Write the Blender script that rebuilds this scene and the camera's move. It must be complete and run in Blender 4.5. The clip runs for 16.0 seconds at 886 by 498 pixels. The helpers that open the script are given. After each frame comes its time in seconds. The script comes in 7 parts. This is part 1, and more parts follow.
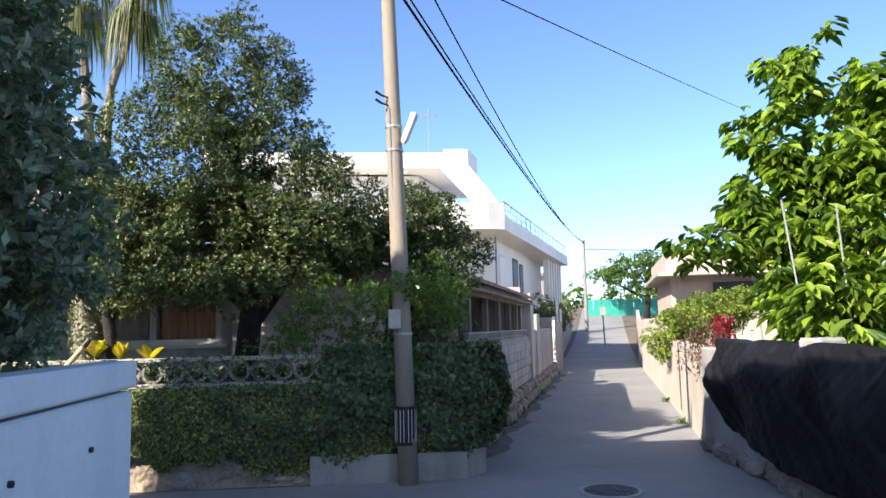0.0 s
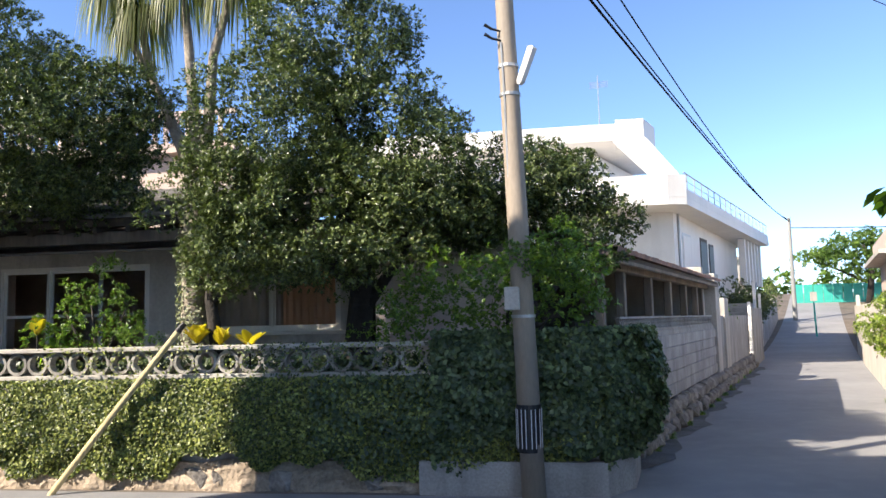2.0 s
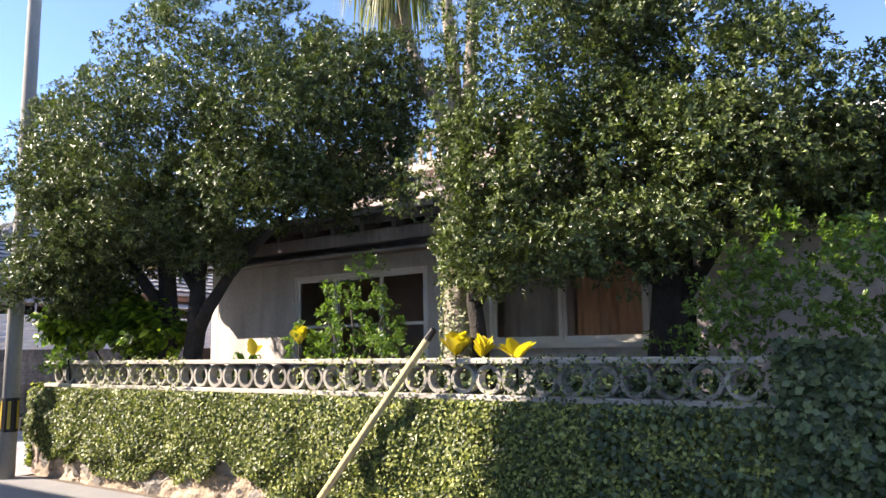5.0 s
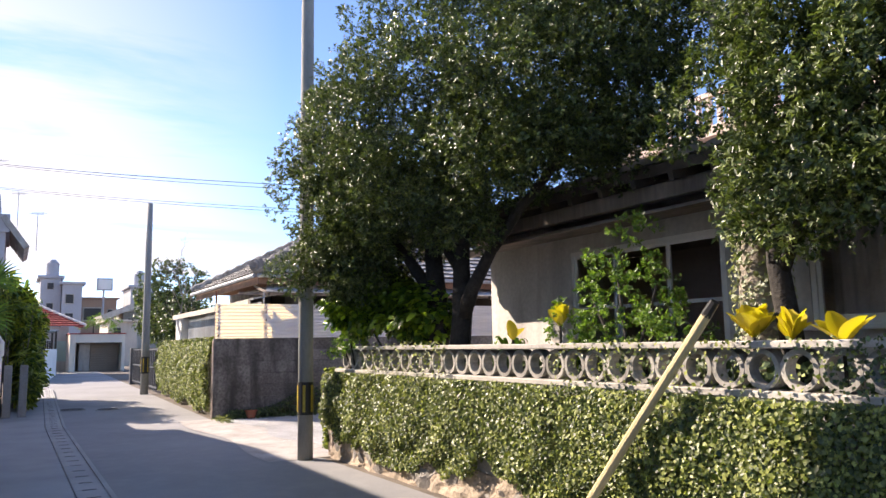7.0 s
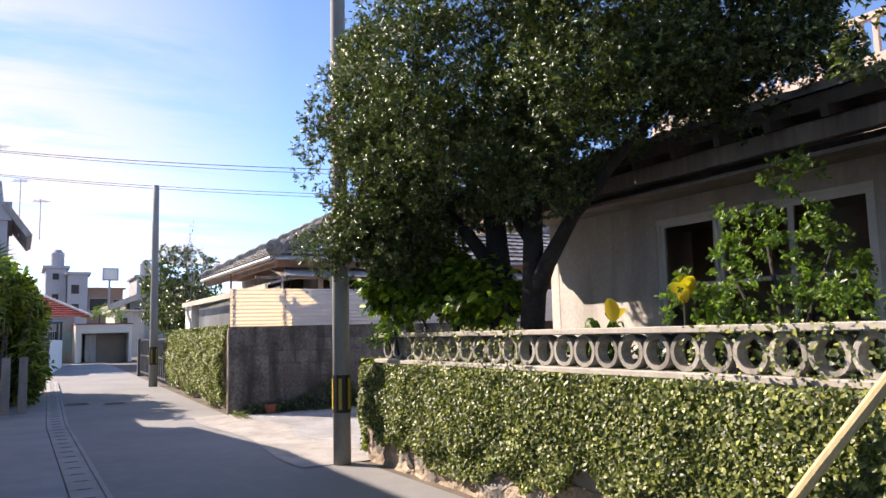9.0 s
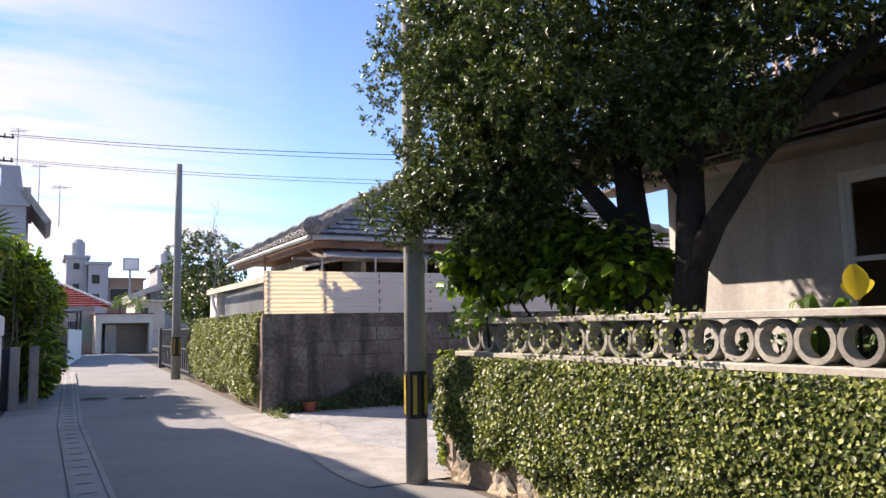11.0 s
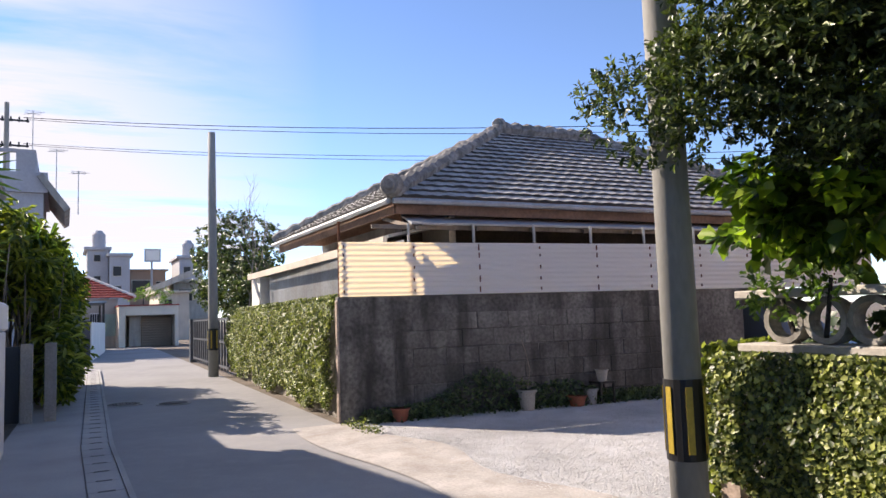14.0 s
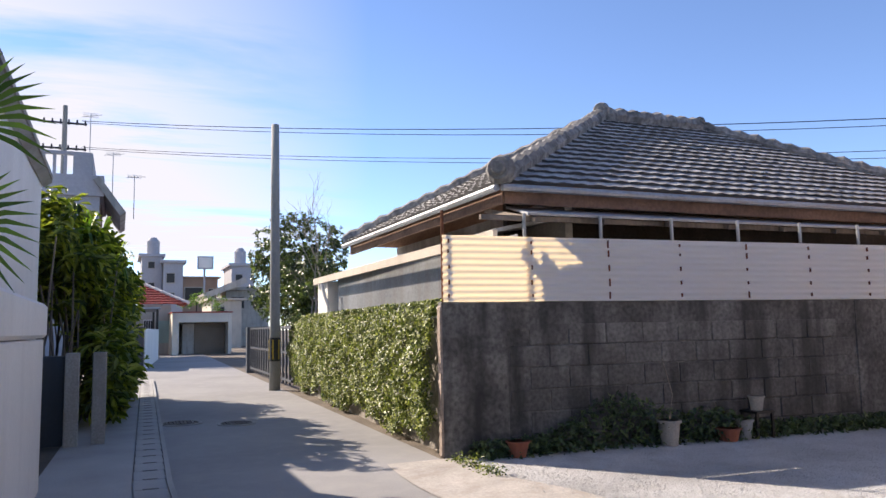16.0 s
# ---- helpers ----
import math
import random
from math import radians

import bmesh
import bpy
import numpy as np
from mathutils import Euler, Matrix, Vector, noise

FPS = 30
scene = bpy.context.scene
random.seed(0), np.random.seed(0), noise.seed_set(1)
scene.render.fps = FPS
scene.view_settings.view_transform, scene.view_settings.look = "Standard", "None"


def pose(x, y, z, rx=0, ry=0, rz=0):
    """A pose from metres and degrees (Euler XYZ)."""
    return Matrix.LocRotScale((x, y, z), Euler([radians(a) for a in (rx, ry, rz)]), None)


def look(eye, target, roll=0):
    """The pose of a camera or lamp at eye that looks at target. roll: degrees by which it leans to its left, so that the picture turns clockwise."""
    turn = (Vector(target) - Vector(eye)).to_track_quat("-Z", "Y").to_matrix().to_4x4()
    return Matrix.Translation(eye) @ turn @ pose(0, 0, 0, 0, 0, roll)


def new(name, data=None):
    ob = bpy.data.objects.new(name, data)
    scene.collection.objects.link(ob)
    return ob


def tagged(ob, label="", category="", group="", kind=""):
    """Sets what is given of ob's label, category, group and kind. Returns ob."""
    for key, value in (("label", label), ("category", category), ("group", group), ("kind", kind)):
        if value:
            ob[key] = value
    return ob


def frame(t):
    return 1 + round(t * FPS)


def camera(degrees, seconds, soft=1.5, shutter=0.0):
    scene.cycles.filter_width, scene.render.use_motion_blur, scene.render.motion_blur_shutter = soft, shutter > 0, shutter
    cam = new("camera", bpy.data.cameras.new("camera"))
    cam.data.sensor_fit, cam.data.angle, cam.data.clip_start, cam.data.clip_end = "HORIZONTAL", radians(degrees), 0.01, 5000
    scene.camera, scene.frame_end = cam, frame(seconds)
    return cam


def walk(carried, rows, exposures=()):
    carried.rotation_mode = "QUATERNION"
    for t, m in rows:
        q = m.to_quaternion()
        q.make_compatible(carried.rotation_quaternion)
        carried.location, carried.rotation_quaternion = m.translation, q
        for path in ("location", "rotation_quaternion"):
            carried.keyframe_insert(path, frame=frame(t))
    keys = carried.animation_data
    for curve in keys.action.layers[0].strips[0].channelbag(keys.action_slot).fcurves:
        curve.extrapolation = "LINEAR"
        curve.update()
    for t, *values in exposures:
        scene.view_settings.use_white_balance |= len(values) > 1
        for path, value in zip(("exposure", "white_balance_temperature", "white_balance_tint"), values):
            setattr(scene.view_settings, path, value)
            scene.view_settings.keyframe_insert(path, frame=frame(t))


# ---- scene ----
cam = camera(61.3, 16.0)
METRES, EYE, TILT, LEAN, TURN = 15.0, 1.85, 0.0, 0.0, -5.6
ROWS = [
    (0.0, 0.0, 0.0, 0.0, 0.14, 6.04, 1.29),
    (0.5, 0.0149, 0.0292, -0.0021, 2.85, 5.88, 0.99),
    (1.0, 0.0282, 0.0575, -0.0037, 6.44, 5.66, 0.99),
    (1.5, 0.0355, 0.086, -0.0043, 10.57, 5.54, 1.15),
    (2.0, 0.041, 0.1132, -0.0065, 14.75, 5.61, 1.39),
    (2.5, 0.0428, 0.1412, -0.0072, 18.77, 5.74, 1.22),
    (3.0, 0.041, 0.1688, -0.0078, 22.51, 5.94, 0.98),
    (5.5, -0.0027, 0.2975, -0.0165, 47.09, 8.07, 0.78),
    (6.0, -0.0133, 0.3228, -0.0176, 53.76, 8.18, 0.81),
    (6.5, -0.026, 0.3423, -0.0182, 60.74, 7.89, 0.83),
    (7.0, -0.0385, 0.3592, -0.019, 65.76, 7.27, 0.89),
    (7.5, -0.0561, 0.3647, -0.0204, 66.8, 7.04, 1.3),
    (8.0, -0.084, 0.3631, -0.0197, 66.21, 7.05, 1.44),
    (8.5, -0.1134, 0.3642, -0.0198, 65.93, 6.69, 1.34),
    (9.0, -0.1447, 0.3612, -0.0198, 66.17, 6.36, 1.38),
    (11.5, -0.3175, 0.3632, -0.0249, 67.56, 5.88, 0.93),
    (12.0, -0.3555, 0.3619, -0.0256, 67.17, 5.74, 1.13),
    (12.5, -0.3938, 0.3581, -0.0253, 66.9, 5.65, 1.57),
    (13.0, -0.4314, 0.3561, -0.0249, 66.98, 5.51, 2.01),
    (13.5, -0.4698, 0.3499, -0.0253, 67.78, 5.29, 2.12),
    (14.0, -0.5058, 0.3454, -0.0249, 68.82, 5.01, 1.88),
    (14.5, -0.5429, 0.3414, -0.0239, 69.87, 4.86, 1.51),
    (15.0, -0.5794, 0.3378, -0.024, 70.71, 4.94, 1.22),
    (15.5, -0.6146, 0.3366, -0.0234, 71.49, 5.35, 1.11),
    (16.0, -0.6498, 0.3338, -0.0243, 72.26, 5.96, 1.05),
]
walk(cam, [(t, pose(0, 0, EYE, TILT, LEAN, TURN) @ pose(METRES * x, METRES * y, METRES * z, 90 + pitch, roll, yaw)) for t, x, y, z, yaw, pitch, roll in ROWS],
     exposures=[(0.0, 1.24, 6300, 13), (3.0, 1.32, 6480, 15), (5.5, 1.72, 6700, 20), (6.5, 1.43, 6750, 21), (7.5, 1.22, 6700, 20), (11.5, 1.05, 6700, 20), (16.0, 0.93, 6650, 18)])

# ---- light ----
SUN_AZ = math.atan2(-0.80, -0.60)
SUN_EL = radians(33.0)
world = bpy.data.worlds.new("sky")
scene.world = world
world.use_nodes = True
wn = world.node_tree.nodes
sky = wn.new("ShaderNodeTexSky")
sky.sky_type = 'NISHITA'
sky.sun_disc = False
sky.sun_elevation = SUN_EL
sky.sun_rotation = SUN_AZ
sky.air_density = 0.70
sky.dust_density = 0.0
sky.ozone_density = 4.0
world.node_tree.links.new(sky.outputs[0], wn["Background"].inputs[0])
wn["Background"].inputs[1].default_value = 0.132
sun_data = bpy.data.lights.new("sun", 'SUN')
sun_data.energy = 4.8
sun_data.angle = radians(0.5)
sun_data.color = (1.0, 0.90, 0.74)
sun = new("sun", sun_data)
SUN_TO = Vector((-0.80 * math.cos(SUN_EL), -0.60 * math.cos(SUN_EL), math.sin(SUN_EL)))
sun.matrix_world = look(SUN_TO * 50, (0, 0, 0))

# ---- materials ----
MATS = {}


def mat(name, base, rough=0.8, var=0.3, scale=1.5, fine=25.0, bump=0.3, metal=0.0, stain=0.0, stain_col=(0.03, 0.03, 0.03),
        rand=0.0, stretch=(1, 1, 1), dist=0.01, spec=0.5):
    """Painted, stained or grained solid surface."""
    if name in MATS:
        return MATS[name]
    m = bpy.data.materials.new(name)
    m.use_nodes = True
    nt = m.node_tree
    N, L = nt.nodes, nt.links
    bs = N["Principled BSDF"]
    co = N.new("ShaderNodeNewGeometry")
    mp = N.new("ShaderNodeMapping")
    mp.inputs["Scale"].default_value = stretch
    L.new(co.outputs["Position"], mp.inputs[0])
    n1 = N.new("ShaderNodeTexNoise")
    n1.inputs["Scale"].default_value, n1.inputs["Detail"].default_value = scale, 6
    n2 = N.new("ShaderNodeTexNoise")
    n2.inputs["Scale"].default_value, n2.inputs["Detail"].default_value = fine, 5
    L.new(mp.outputs[0], n1.inputs[0])
    L.new(mp.outputs[0], n2.inputs[0])
    ra = N.new("ShaderNodeMapRange")
    ra.inputs[1].default_value, ra.inputs[2].default_value = 0.3, 0.7
    ra.inputs[3].default_value, ra.inputs[4].default_value = 1 - var, 1 + var * 0.7
    L.new(n1.outputs[0], ra.inputs[0])
    rb = N.new("ShaderNodeMapRange")
    rb.inputs[1].default_value, rb.inputs[2].default_value = 0.3, 0.7
    rb.inputs[3].default_value, rb.inputs[4].default_value = 1 - var * 0.7, 1 + var * 0.5
    L.new(n2.outputs[0], rb.inputs[0])
    mu = N.new("ShaderNodeMath")
    mu.operation = 'MULTIPLY'
    L.new(ra.outputs[0], mu.inputs[0])
    L.new(rb.outputs[0], mu.inputs[1])
    last = mu.outputs[0]
    if rand:
        oi = N.new("ShaderNodeObjectInfo")
        rr = N.new("ShaderNodeMapRange")
        rr.inputs[3].default_value, rr.inputs[4].default_value = 1 - rand, 1 + rand
        L.new(oi.outputs["Random"], rr.inputs[0])
        m2 = N.new("ShaderNodeMath")
        m2.operation = 'MULTIPLY'
        L.new(last, m2.inputs[0])
        L.new(rr.outputs[0], m2.inputs[1])
        last = m2.outputs[0]
    mx = N.new("ShaderNodeVectorMath")
    mx.operation = 'SCALE'
    mx.inputs[0].default_value = base
    L.new(last, mx.inputs["Scale"])
    col = mx.outputs[0]
    if stain:
        ms = N.new("ShaderNodeMapping")
        ms.inputs["Scale"].default_value = (2.2, 2.2, 0.35)
        L.new(co.outputs["Position"], ms.inputs[0])
        n3 = N.new("ShaderNodeTexNoise")
        n3.inputs["Scale"].default_value, n3.inputs["Detail"].default_value = 1.6, 7
        L.new(ms.outputs[0], n3.inputs[0])
        rs = N.new("ShaderNodeMapRange")
        rs.inputs[1].default_value, rs.inputs[2].default_value = 0.47, 0.66
        rs.inputs[3].default_value, rs.inputs[4].default_value = 0, stain
        L.new(n3.outputs[0], rs.inputs[0])
        mi = N.new("ShaderNodeMix")
        mi.data_type = 'RGBA'
        L.new(rs.outputs[0], mi.inputs[0])
        L.new(col, mi.inputs[6])
        mi.inputs[7].default_value = (*stain_col, 1)
        col = mi.outputs[2]
    L.new(col, bs.inputs["Base Color"])
    bs.inputs["Roughness"].default_value = rough
    bs.inputs["Metallic"].default_value = metal
    bs.inputs["Specular IOR Level"].default_value = spec
    if bump:
        bu = N.new("ShaderNodeBump")
        bu.inputs["Strength"].default_value, bu.inputs["Distance"].default_value = bump, dist
        L.new(n2.outputs[0], bu.inputs["Height"])
        L.new(bu.outputs[0], bs.inputs["Normal"])
    MATS[name] = m
    return m


def leaf_mat(name, dark, light, rough=0.4, through_light=0.3, spec=0.5, skew=1.6):
    """Leaves: each one its own tone between dark and light, partly translucent."""
    m = bpy.data.materials.new(name)
    m.use_nodes = True
    nt = m.node_tree
    N, L = nt.nodes, nt.links
    bs = N["Principled BSDF"]
    ge = N.new("ShaderNodeNewGeometry")
    mi = N.new("ShaderNodeMix")
    mi.data_type = 'RGBA'
    po = N.new("ShaderNodeMath")
    po.operation = 'POWER'
    po.inputs[1].default_value = skew
    L.new(ge.outputs["Random Per Island"], po.inputs[0])
    L.new(po.outputs[0], mi.inputs[0])
    mi.inputs[6].default_value, mi.inputs[7].default_value = (*dark, 1), (*light, 1)
    L.new(mi.outputs[2], bs.inputs["Base Color"])
    bs.inputs["Roughness"].default_value = rough
    bs.inputs["Specular IOR Level"].default_value = spec
    tr = N.new("ShaderNodeBsdfTranslucent")
    br = N.new("ShaderNodeVectorMath")
    br.operation = 'MULTIPLY'
    br.inputs[1].default_value = (1.5, 1.7, 0.7)
    L.new(mi.outputs[2], br.inputs[0])
    L.new(br.outputs[0], tr.inputs[0])
    ms = N.new("ShaderNodeMixShader")
    ms.inputs[0].default_value = through_light
    L.new(bs.outputs[0], ms.inputs[1])
    L.new(tr.outputs[0], ms.inputs[2])
    L.new(ms.outputs[0], N["Material Output"].inputs[0])
    return m


def glass_mat(name, tint=(0.92, 0.93, 0.93)):
    m = bpy.data.materials.new(name)
    m.use_nodes = True
    bs = m.node_tree.nodes["Principled BSDF"]
    bs.inputs["Base Color"].default_value = (*tint, 1)
    bs.inputs["Roughness"].default_value = 0.03
    bs.inputs["Transmission Weight"].default_value = 1.0
    bs.inputs["IOR"].default_value = 1.15
    return m


ASPHALT = mat("asphalt", (0.26, 0.257, 0.255), 0.85, 0.16, 0.5, 90, 0.35, dist=0.006, stain=0.3, stain_col=(0.33, 0.32, 0.30))
SOIL = mat("soil", (0.16, 0.13, 0.10), 0.95, 0.35, 1.2, 30, 0.5, dist=0.03)
GRAVEL = mat("gravel", (0.54, 0.54, 0.54), 0.9, 0.32, 0.7, 70, 0.8, dist=0.03, stain=0.35, stain_col=(0.34, 0.33, 0.31))
PAVE = mat("pavement concrete", (0.36, 0.355, 0.34), 0.85, 0.2, 0.9, 60, 0.2)
CONC = mat("concrete", (0.34, 0.325, 0.30), 0.88, 0.25, 1.3, 40, 0.3, stain=0.35, stain_col=(0.10, 0.095, 0.085))
CONC_L = mat("pale concrete", (0.46, 0.43, 0.38), 0.88, 0.2, 1.3, 40, 0.3, stain=0.3, stain_col=(0.16, 0.14, 0.12))
CONC_D = mat("weathered dark concrete", (0.14, 0.135, 0.128), 0.9, 0.65, 1.3, 18, 0.5, stain=0.9, stain_col=(0.03, 0.029, 0.028), rand=0.08)
BLOCK_L = mat("grey concrete block", (0.36, 0.345, 0.325), 0.9, 0.22, 2.0, 45, 0.35, stain=0.4, stain_col=(0.14, 0.13, 0.12), rand=0.10)
CREAM = mat("sunlit rendered wall", (0.55, 0.49, 0.41), 0.85, 0.12, 1.0, 35, 0.2, stain=0.18, stain_col=(0.25, 0.21, 0.17))
WHITE = mat("white paint", (0.78, 0.75, 0.70), 0.6, 0.06, 0.8, 30, 0.08, stain=0.12, stain_col=(0.45, 0.41, 0.36))
PLASTER = mat("old plaster", (0.58, 0.55, 0.51), 0.85, 0.18, 1.2, 20, 0.15, stain=0.4, stain_col=(0.25, 0.21, 0.19))
STONE = mat("coral limestone", (0.27, 0.245, 0.215), 0.92, 0.35, 3.0, 22, 0.8, dist=0.04, stain=0.4, stain_col=(0.12, 0.11, 0.08), rand=0.25)
RING = mat("weathered ring block concrete", (0.36, 0.34, 0.30), 0.9, 0.3, 2.5, 35, 0.4, stain=0.65, stain_col=(0.09, 0.085, 0.075), rand=0.2)
POLE = mat("pole concrete", (0.30, 0.25, 0.195), 0.8, 0.14, 1.0, 40, 0.15, stretch=(1, 1, 0.3), stain=0.3, stain_col=(0.2, 0.19, 0.17))
POLE_G = mat("grey pole concrete", (0.26, 0.26, 0.245), 0.8, 0.14, 1.0, 40, 0.15, stretch=(1, 1, 0.3))
BLACK = mat("black plastic", (0.012, 0.012, 0.013), 0.45, 0.2, 3, 40, 0.1)
YELLOW = mat("yellow reflective", (0.44, 0.31, 0.03), 0.5, 0.2, 3, 40, 0.05)
SILVER = mat("silver reflective", (0.65, 0.65, 0.65), 0.45, 0.15, 3, 40, 0.05)
METAL = mat("galvanised metal", (0.42, 0.43, 0.43), 0.45, 0.15, 2, 30, 0.1, metal=0.6)
WOOD = mat("weathered wood", (0.22, 0.18, 0.145), 0.85, 0.35, 2, 18, 0.4, stretch=(1, 1, 0.15), stain=0.2)
WOOD_B = mat("brown fascia wood", (0.26, 0.15, 0.095), 0.8, 0.3, 2, 18, 0.3)
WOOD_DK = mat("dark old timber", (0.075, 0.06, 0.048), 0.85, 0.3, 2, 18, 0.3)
BAMBOO = mat("pale bare pole", (0.52, 0.42, 0.22), 0.6, 0.2, 3, 30, 0.15, stretch=(1, 1, 0.2))
BARK = mat("dark bark", (0.035, 0.03, 0.026), 0.95, 0.4, 4, 25, 0.8, dist=0.03)
BARK_P = mat("pale bark", (0.30, 0.26, 0.21), 0.95, 0.35, 4, 25, 0.8, dist=0.03)
TILE = mat("black-stained clay tile", (0.17, 0.16, 0.15), 0.8, 0.5, 3.0, 20, 0.4, stain=0.5, stain_col=(0.36, 0.35, 0.33))
MORTAR = mat("blackened ridge mortar", (0.26, 0.25, 0.235), 0.95, 0.5, 4.0, 15, 0.8, dist=0.03, stain=0.5, stain_col=(0.05, 0.05, 0.05))
TILE_P = mat("weathered pale-worn clay tile", (0.42, 0.41, 0.395), 0.8, 0.4, 3.0, 20, 0.4, stain=0.3, stain_col=(0.12, 0.115, 0.11))
# dark tone for the tile lips: the shade under each row, as colour
TILE_END = mat("shade-dark tile end", (0.075, 0.073, 0.07), 0.9, 0.3, 3.0, 20, 0.2)
TILE_R = mat("red clay tile", (0.36, 0.06, 0.05), 0.75, 0.25, 2, 20, 0.3)
TIN = mat("weathered tin", (0.40, 0.42, 0.44), 0.5, 0.2, 1.5, 20, 0.1, metal=0.4, stain=0.3, stain_col=(0.25, 0.2, 0.16))
RUST = mat("rust", (0.20, 0.07, 0.03), 0.9, 0.4, 6, 40, 0.4)
TARP = mat("black shade cloth", (0.008, 0.008, 0.0095), 0.55, 0.4, 3, 200, 0.3, spec=0.25)
CABLE = mat("cable sheath", (0.015, 0.015, 0.016), 0.95, 0.1, 3, 40, 0.0, spec=0.05)
ALU = mat("aluminium frame", (0.55, 0.54, 0.52), 0.45, 0.1, 2, 30, 0.05, metal=0.5)
ROOM = mat("dim room wall", (0.50, 0.38, 0.30), 0.9, 0.2, 1.2, 20, 0.1)
CURTAIN = mat("peach curtain", (0.80, 0.46, 0.27), 0.9, 0.12, 2, 30, 0.1, stretch=(4, 1, 0.3))
GREENP = mat("green painted metal", (0.05, 0.42, 0.34), 0.5, 0.1, 2, 30, 0.05)
GLASS = glass_mat("window glass")

LEAF_TREE = leaf_mat("tree leaves", (0.022, 0.040, 0.014), (0.20, 0.25, 0.075), 0.35, 0.18, 0.45, 1.7)
LEAF_IVY = leaf_mat("ivy leaves", (0.040, 0.064, 0.020), (0.42, 0.45, 0.12), 0.42, 0.24, 0.4, 1.9)
LEAF_SHRUB = leaf_mat("shrub leaves", (0.05, 0.10, 0.02), (0.22, 0.33, 0.06), 0.4, 0.38)
LEAF_CLIP = leaf_mat("clipped bush leaves", (0.07, 0.12, 0.02), (0.38, 0.46, 0.08), 0.42, 0.3, 0.4, 1.3)
LEAF_BIG = leaf_mat("broad leaves", (0.04, 0.09, 0.014), (0.34, 0.46, 0.05), 0.36, 0.42, 0.5, 1.6)
LEAF_PALM = leaf_mat("strap leaves", (0.08, 0.10, 0.03), (0.32, 0.32, 0.13), 0.5, 0.4)
LEAF_YEL = leaf_mat("yellow croton leaves", (0.45, 0.36, 0.02), (0.75, 0.62, 0.04), 0.4, 0.4)
LEAF_RED = leaf_mat("red leaves", (0.30, 0.02, 0.04), (0.55, 0.05, 0.10), 0.4, 0.4)
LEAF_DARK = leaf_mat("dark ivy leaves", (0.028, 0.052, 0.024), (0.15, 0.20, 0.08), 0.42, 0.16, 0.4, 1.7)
LEAF_GREY = leaf_mat("grey-green leaves", (0.07, 0.10, 0.07), (0.26, 0.32, 0.20), 0.5, 0.25)
LEAF_BAMB = leaf_mat("lance leaves", (0.04, 0.07, 0.015), (0.36, 0.38, 0.06), 0.4, 0.4)


# ---- builders ----
def part(name, bm, material, parent=None, label="", smooth=False):
    me = bpy.data.meshes.new(name)
    if hasattr(bm, "to_mesh"):
        bm.to_mesh(me)
        bm.free()
    else:
        me.from_pydata(*bm)
    me.materials.append(material)
    if smooth:
        for p in me.polygons:
            p.use_smooth = True
    ob = new(name, me)
    if parent is not None:
        ob.parent = parent
        # parts are modelled in world space under a moved base
        ob.matrix_parent_inverse = parent.matrix_basis.inverted()
    if label:
        tagged(ob, label)
    return ob


def thing(name, at, label, category, group="", kind=""):
    e = new(name)
    e.location = at
    e.empty_display_size = 0.1
    e.matrix_basis = Matrix.Translation(at)
    return tagged(e, label, category, group, kind)


def box(bm, c, s, rz=0.0, bevel=0.0, m=None):
    """A box of size s round c, turned rz degrees."""
    r = bmesh.ops.create_cube(bm, size=1.0)
    M = Matrix.Translation(c) @ Matrix.Rotation(radians(rz), 4, 'Z') @ (m if m else Matrix()) @ Matrix.Diagonal((*s, 1))
    bmesh.ops.transform(bm, matrix=M, verts=r["verts"])
    if bevel:
        es = list({e for v in r["verts"] for e in v.link_edges})
        bmesh.ops.bevel(bm, geom=es, offset=bevel, segments=1, affect='EDGES')
    return bm


def bx(c, s, rz=0.0, bevel=0.0):
    return box(bmesh.new(), c, s, rz, bevel)


def tube(bm, pts, radii, seg=10, cap=True):
    """A tapered tube through pts."""
    rings = []
    pts = [Vector(p) for p in pts]
    for i, p in enumerate(pts):
        d = (pts[min(i + 1, len(pts) - 1)] - pts[max(i - 1, 0)]).normalized()
        a = d.orthogonal().normalized() if abs(d.z) < 0.99 else Vector((1, 0, 0))
        if rings:
            a = (prev - d * prev.dot(d)).normalized()
        prev = a
        b = d.cross(a)
        rings.append([bm.verts.new(p + (a * math.cos(2 * math.pi * k / seg) + b * math.sin(2 * math.pi * k / seg)) * radii[i]) for k in range(seg)])
    for r0, r1 in zip(rings, rings[1:]):
        for k in range(seg):
            bm.faces.new((r0[k], r0[(k + 1) % seg], r1[(k + 1) % seg], r1[k]))
    if cap:
        bm.faces.new(rings[0][::-1])
        bm.faces.new(rings[-1])
    return bm


def prism(bm, outline, z0, z1):
    """An upright prism over a plan outline."""
    lo = [bm.verts.new((x, y, z0)) for x, y in outline]
    hi = [bm.verts.new((x, y, z1)) for x, y in outline]
    n = len(outline)
    bm.faces.new(lo[::-1])
    bm.faces.new(hi)
    for i in range(n):
        bm.faces.new((lo[i], lo[(i + 1) % n], hi[(i + 1) % n], hi[i]))
    bmesh.ops.recalc_face_normals(bm, faces=bm.faces)
    return bm


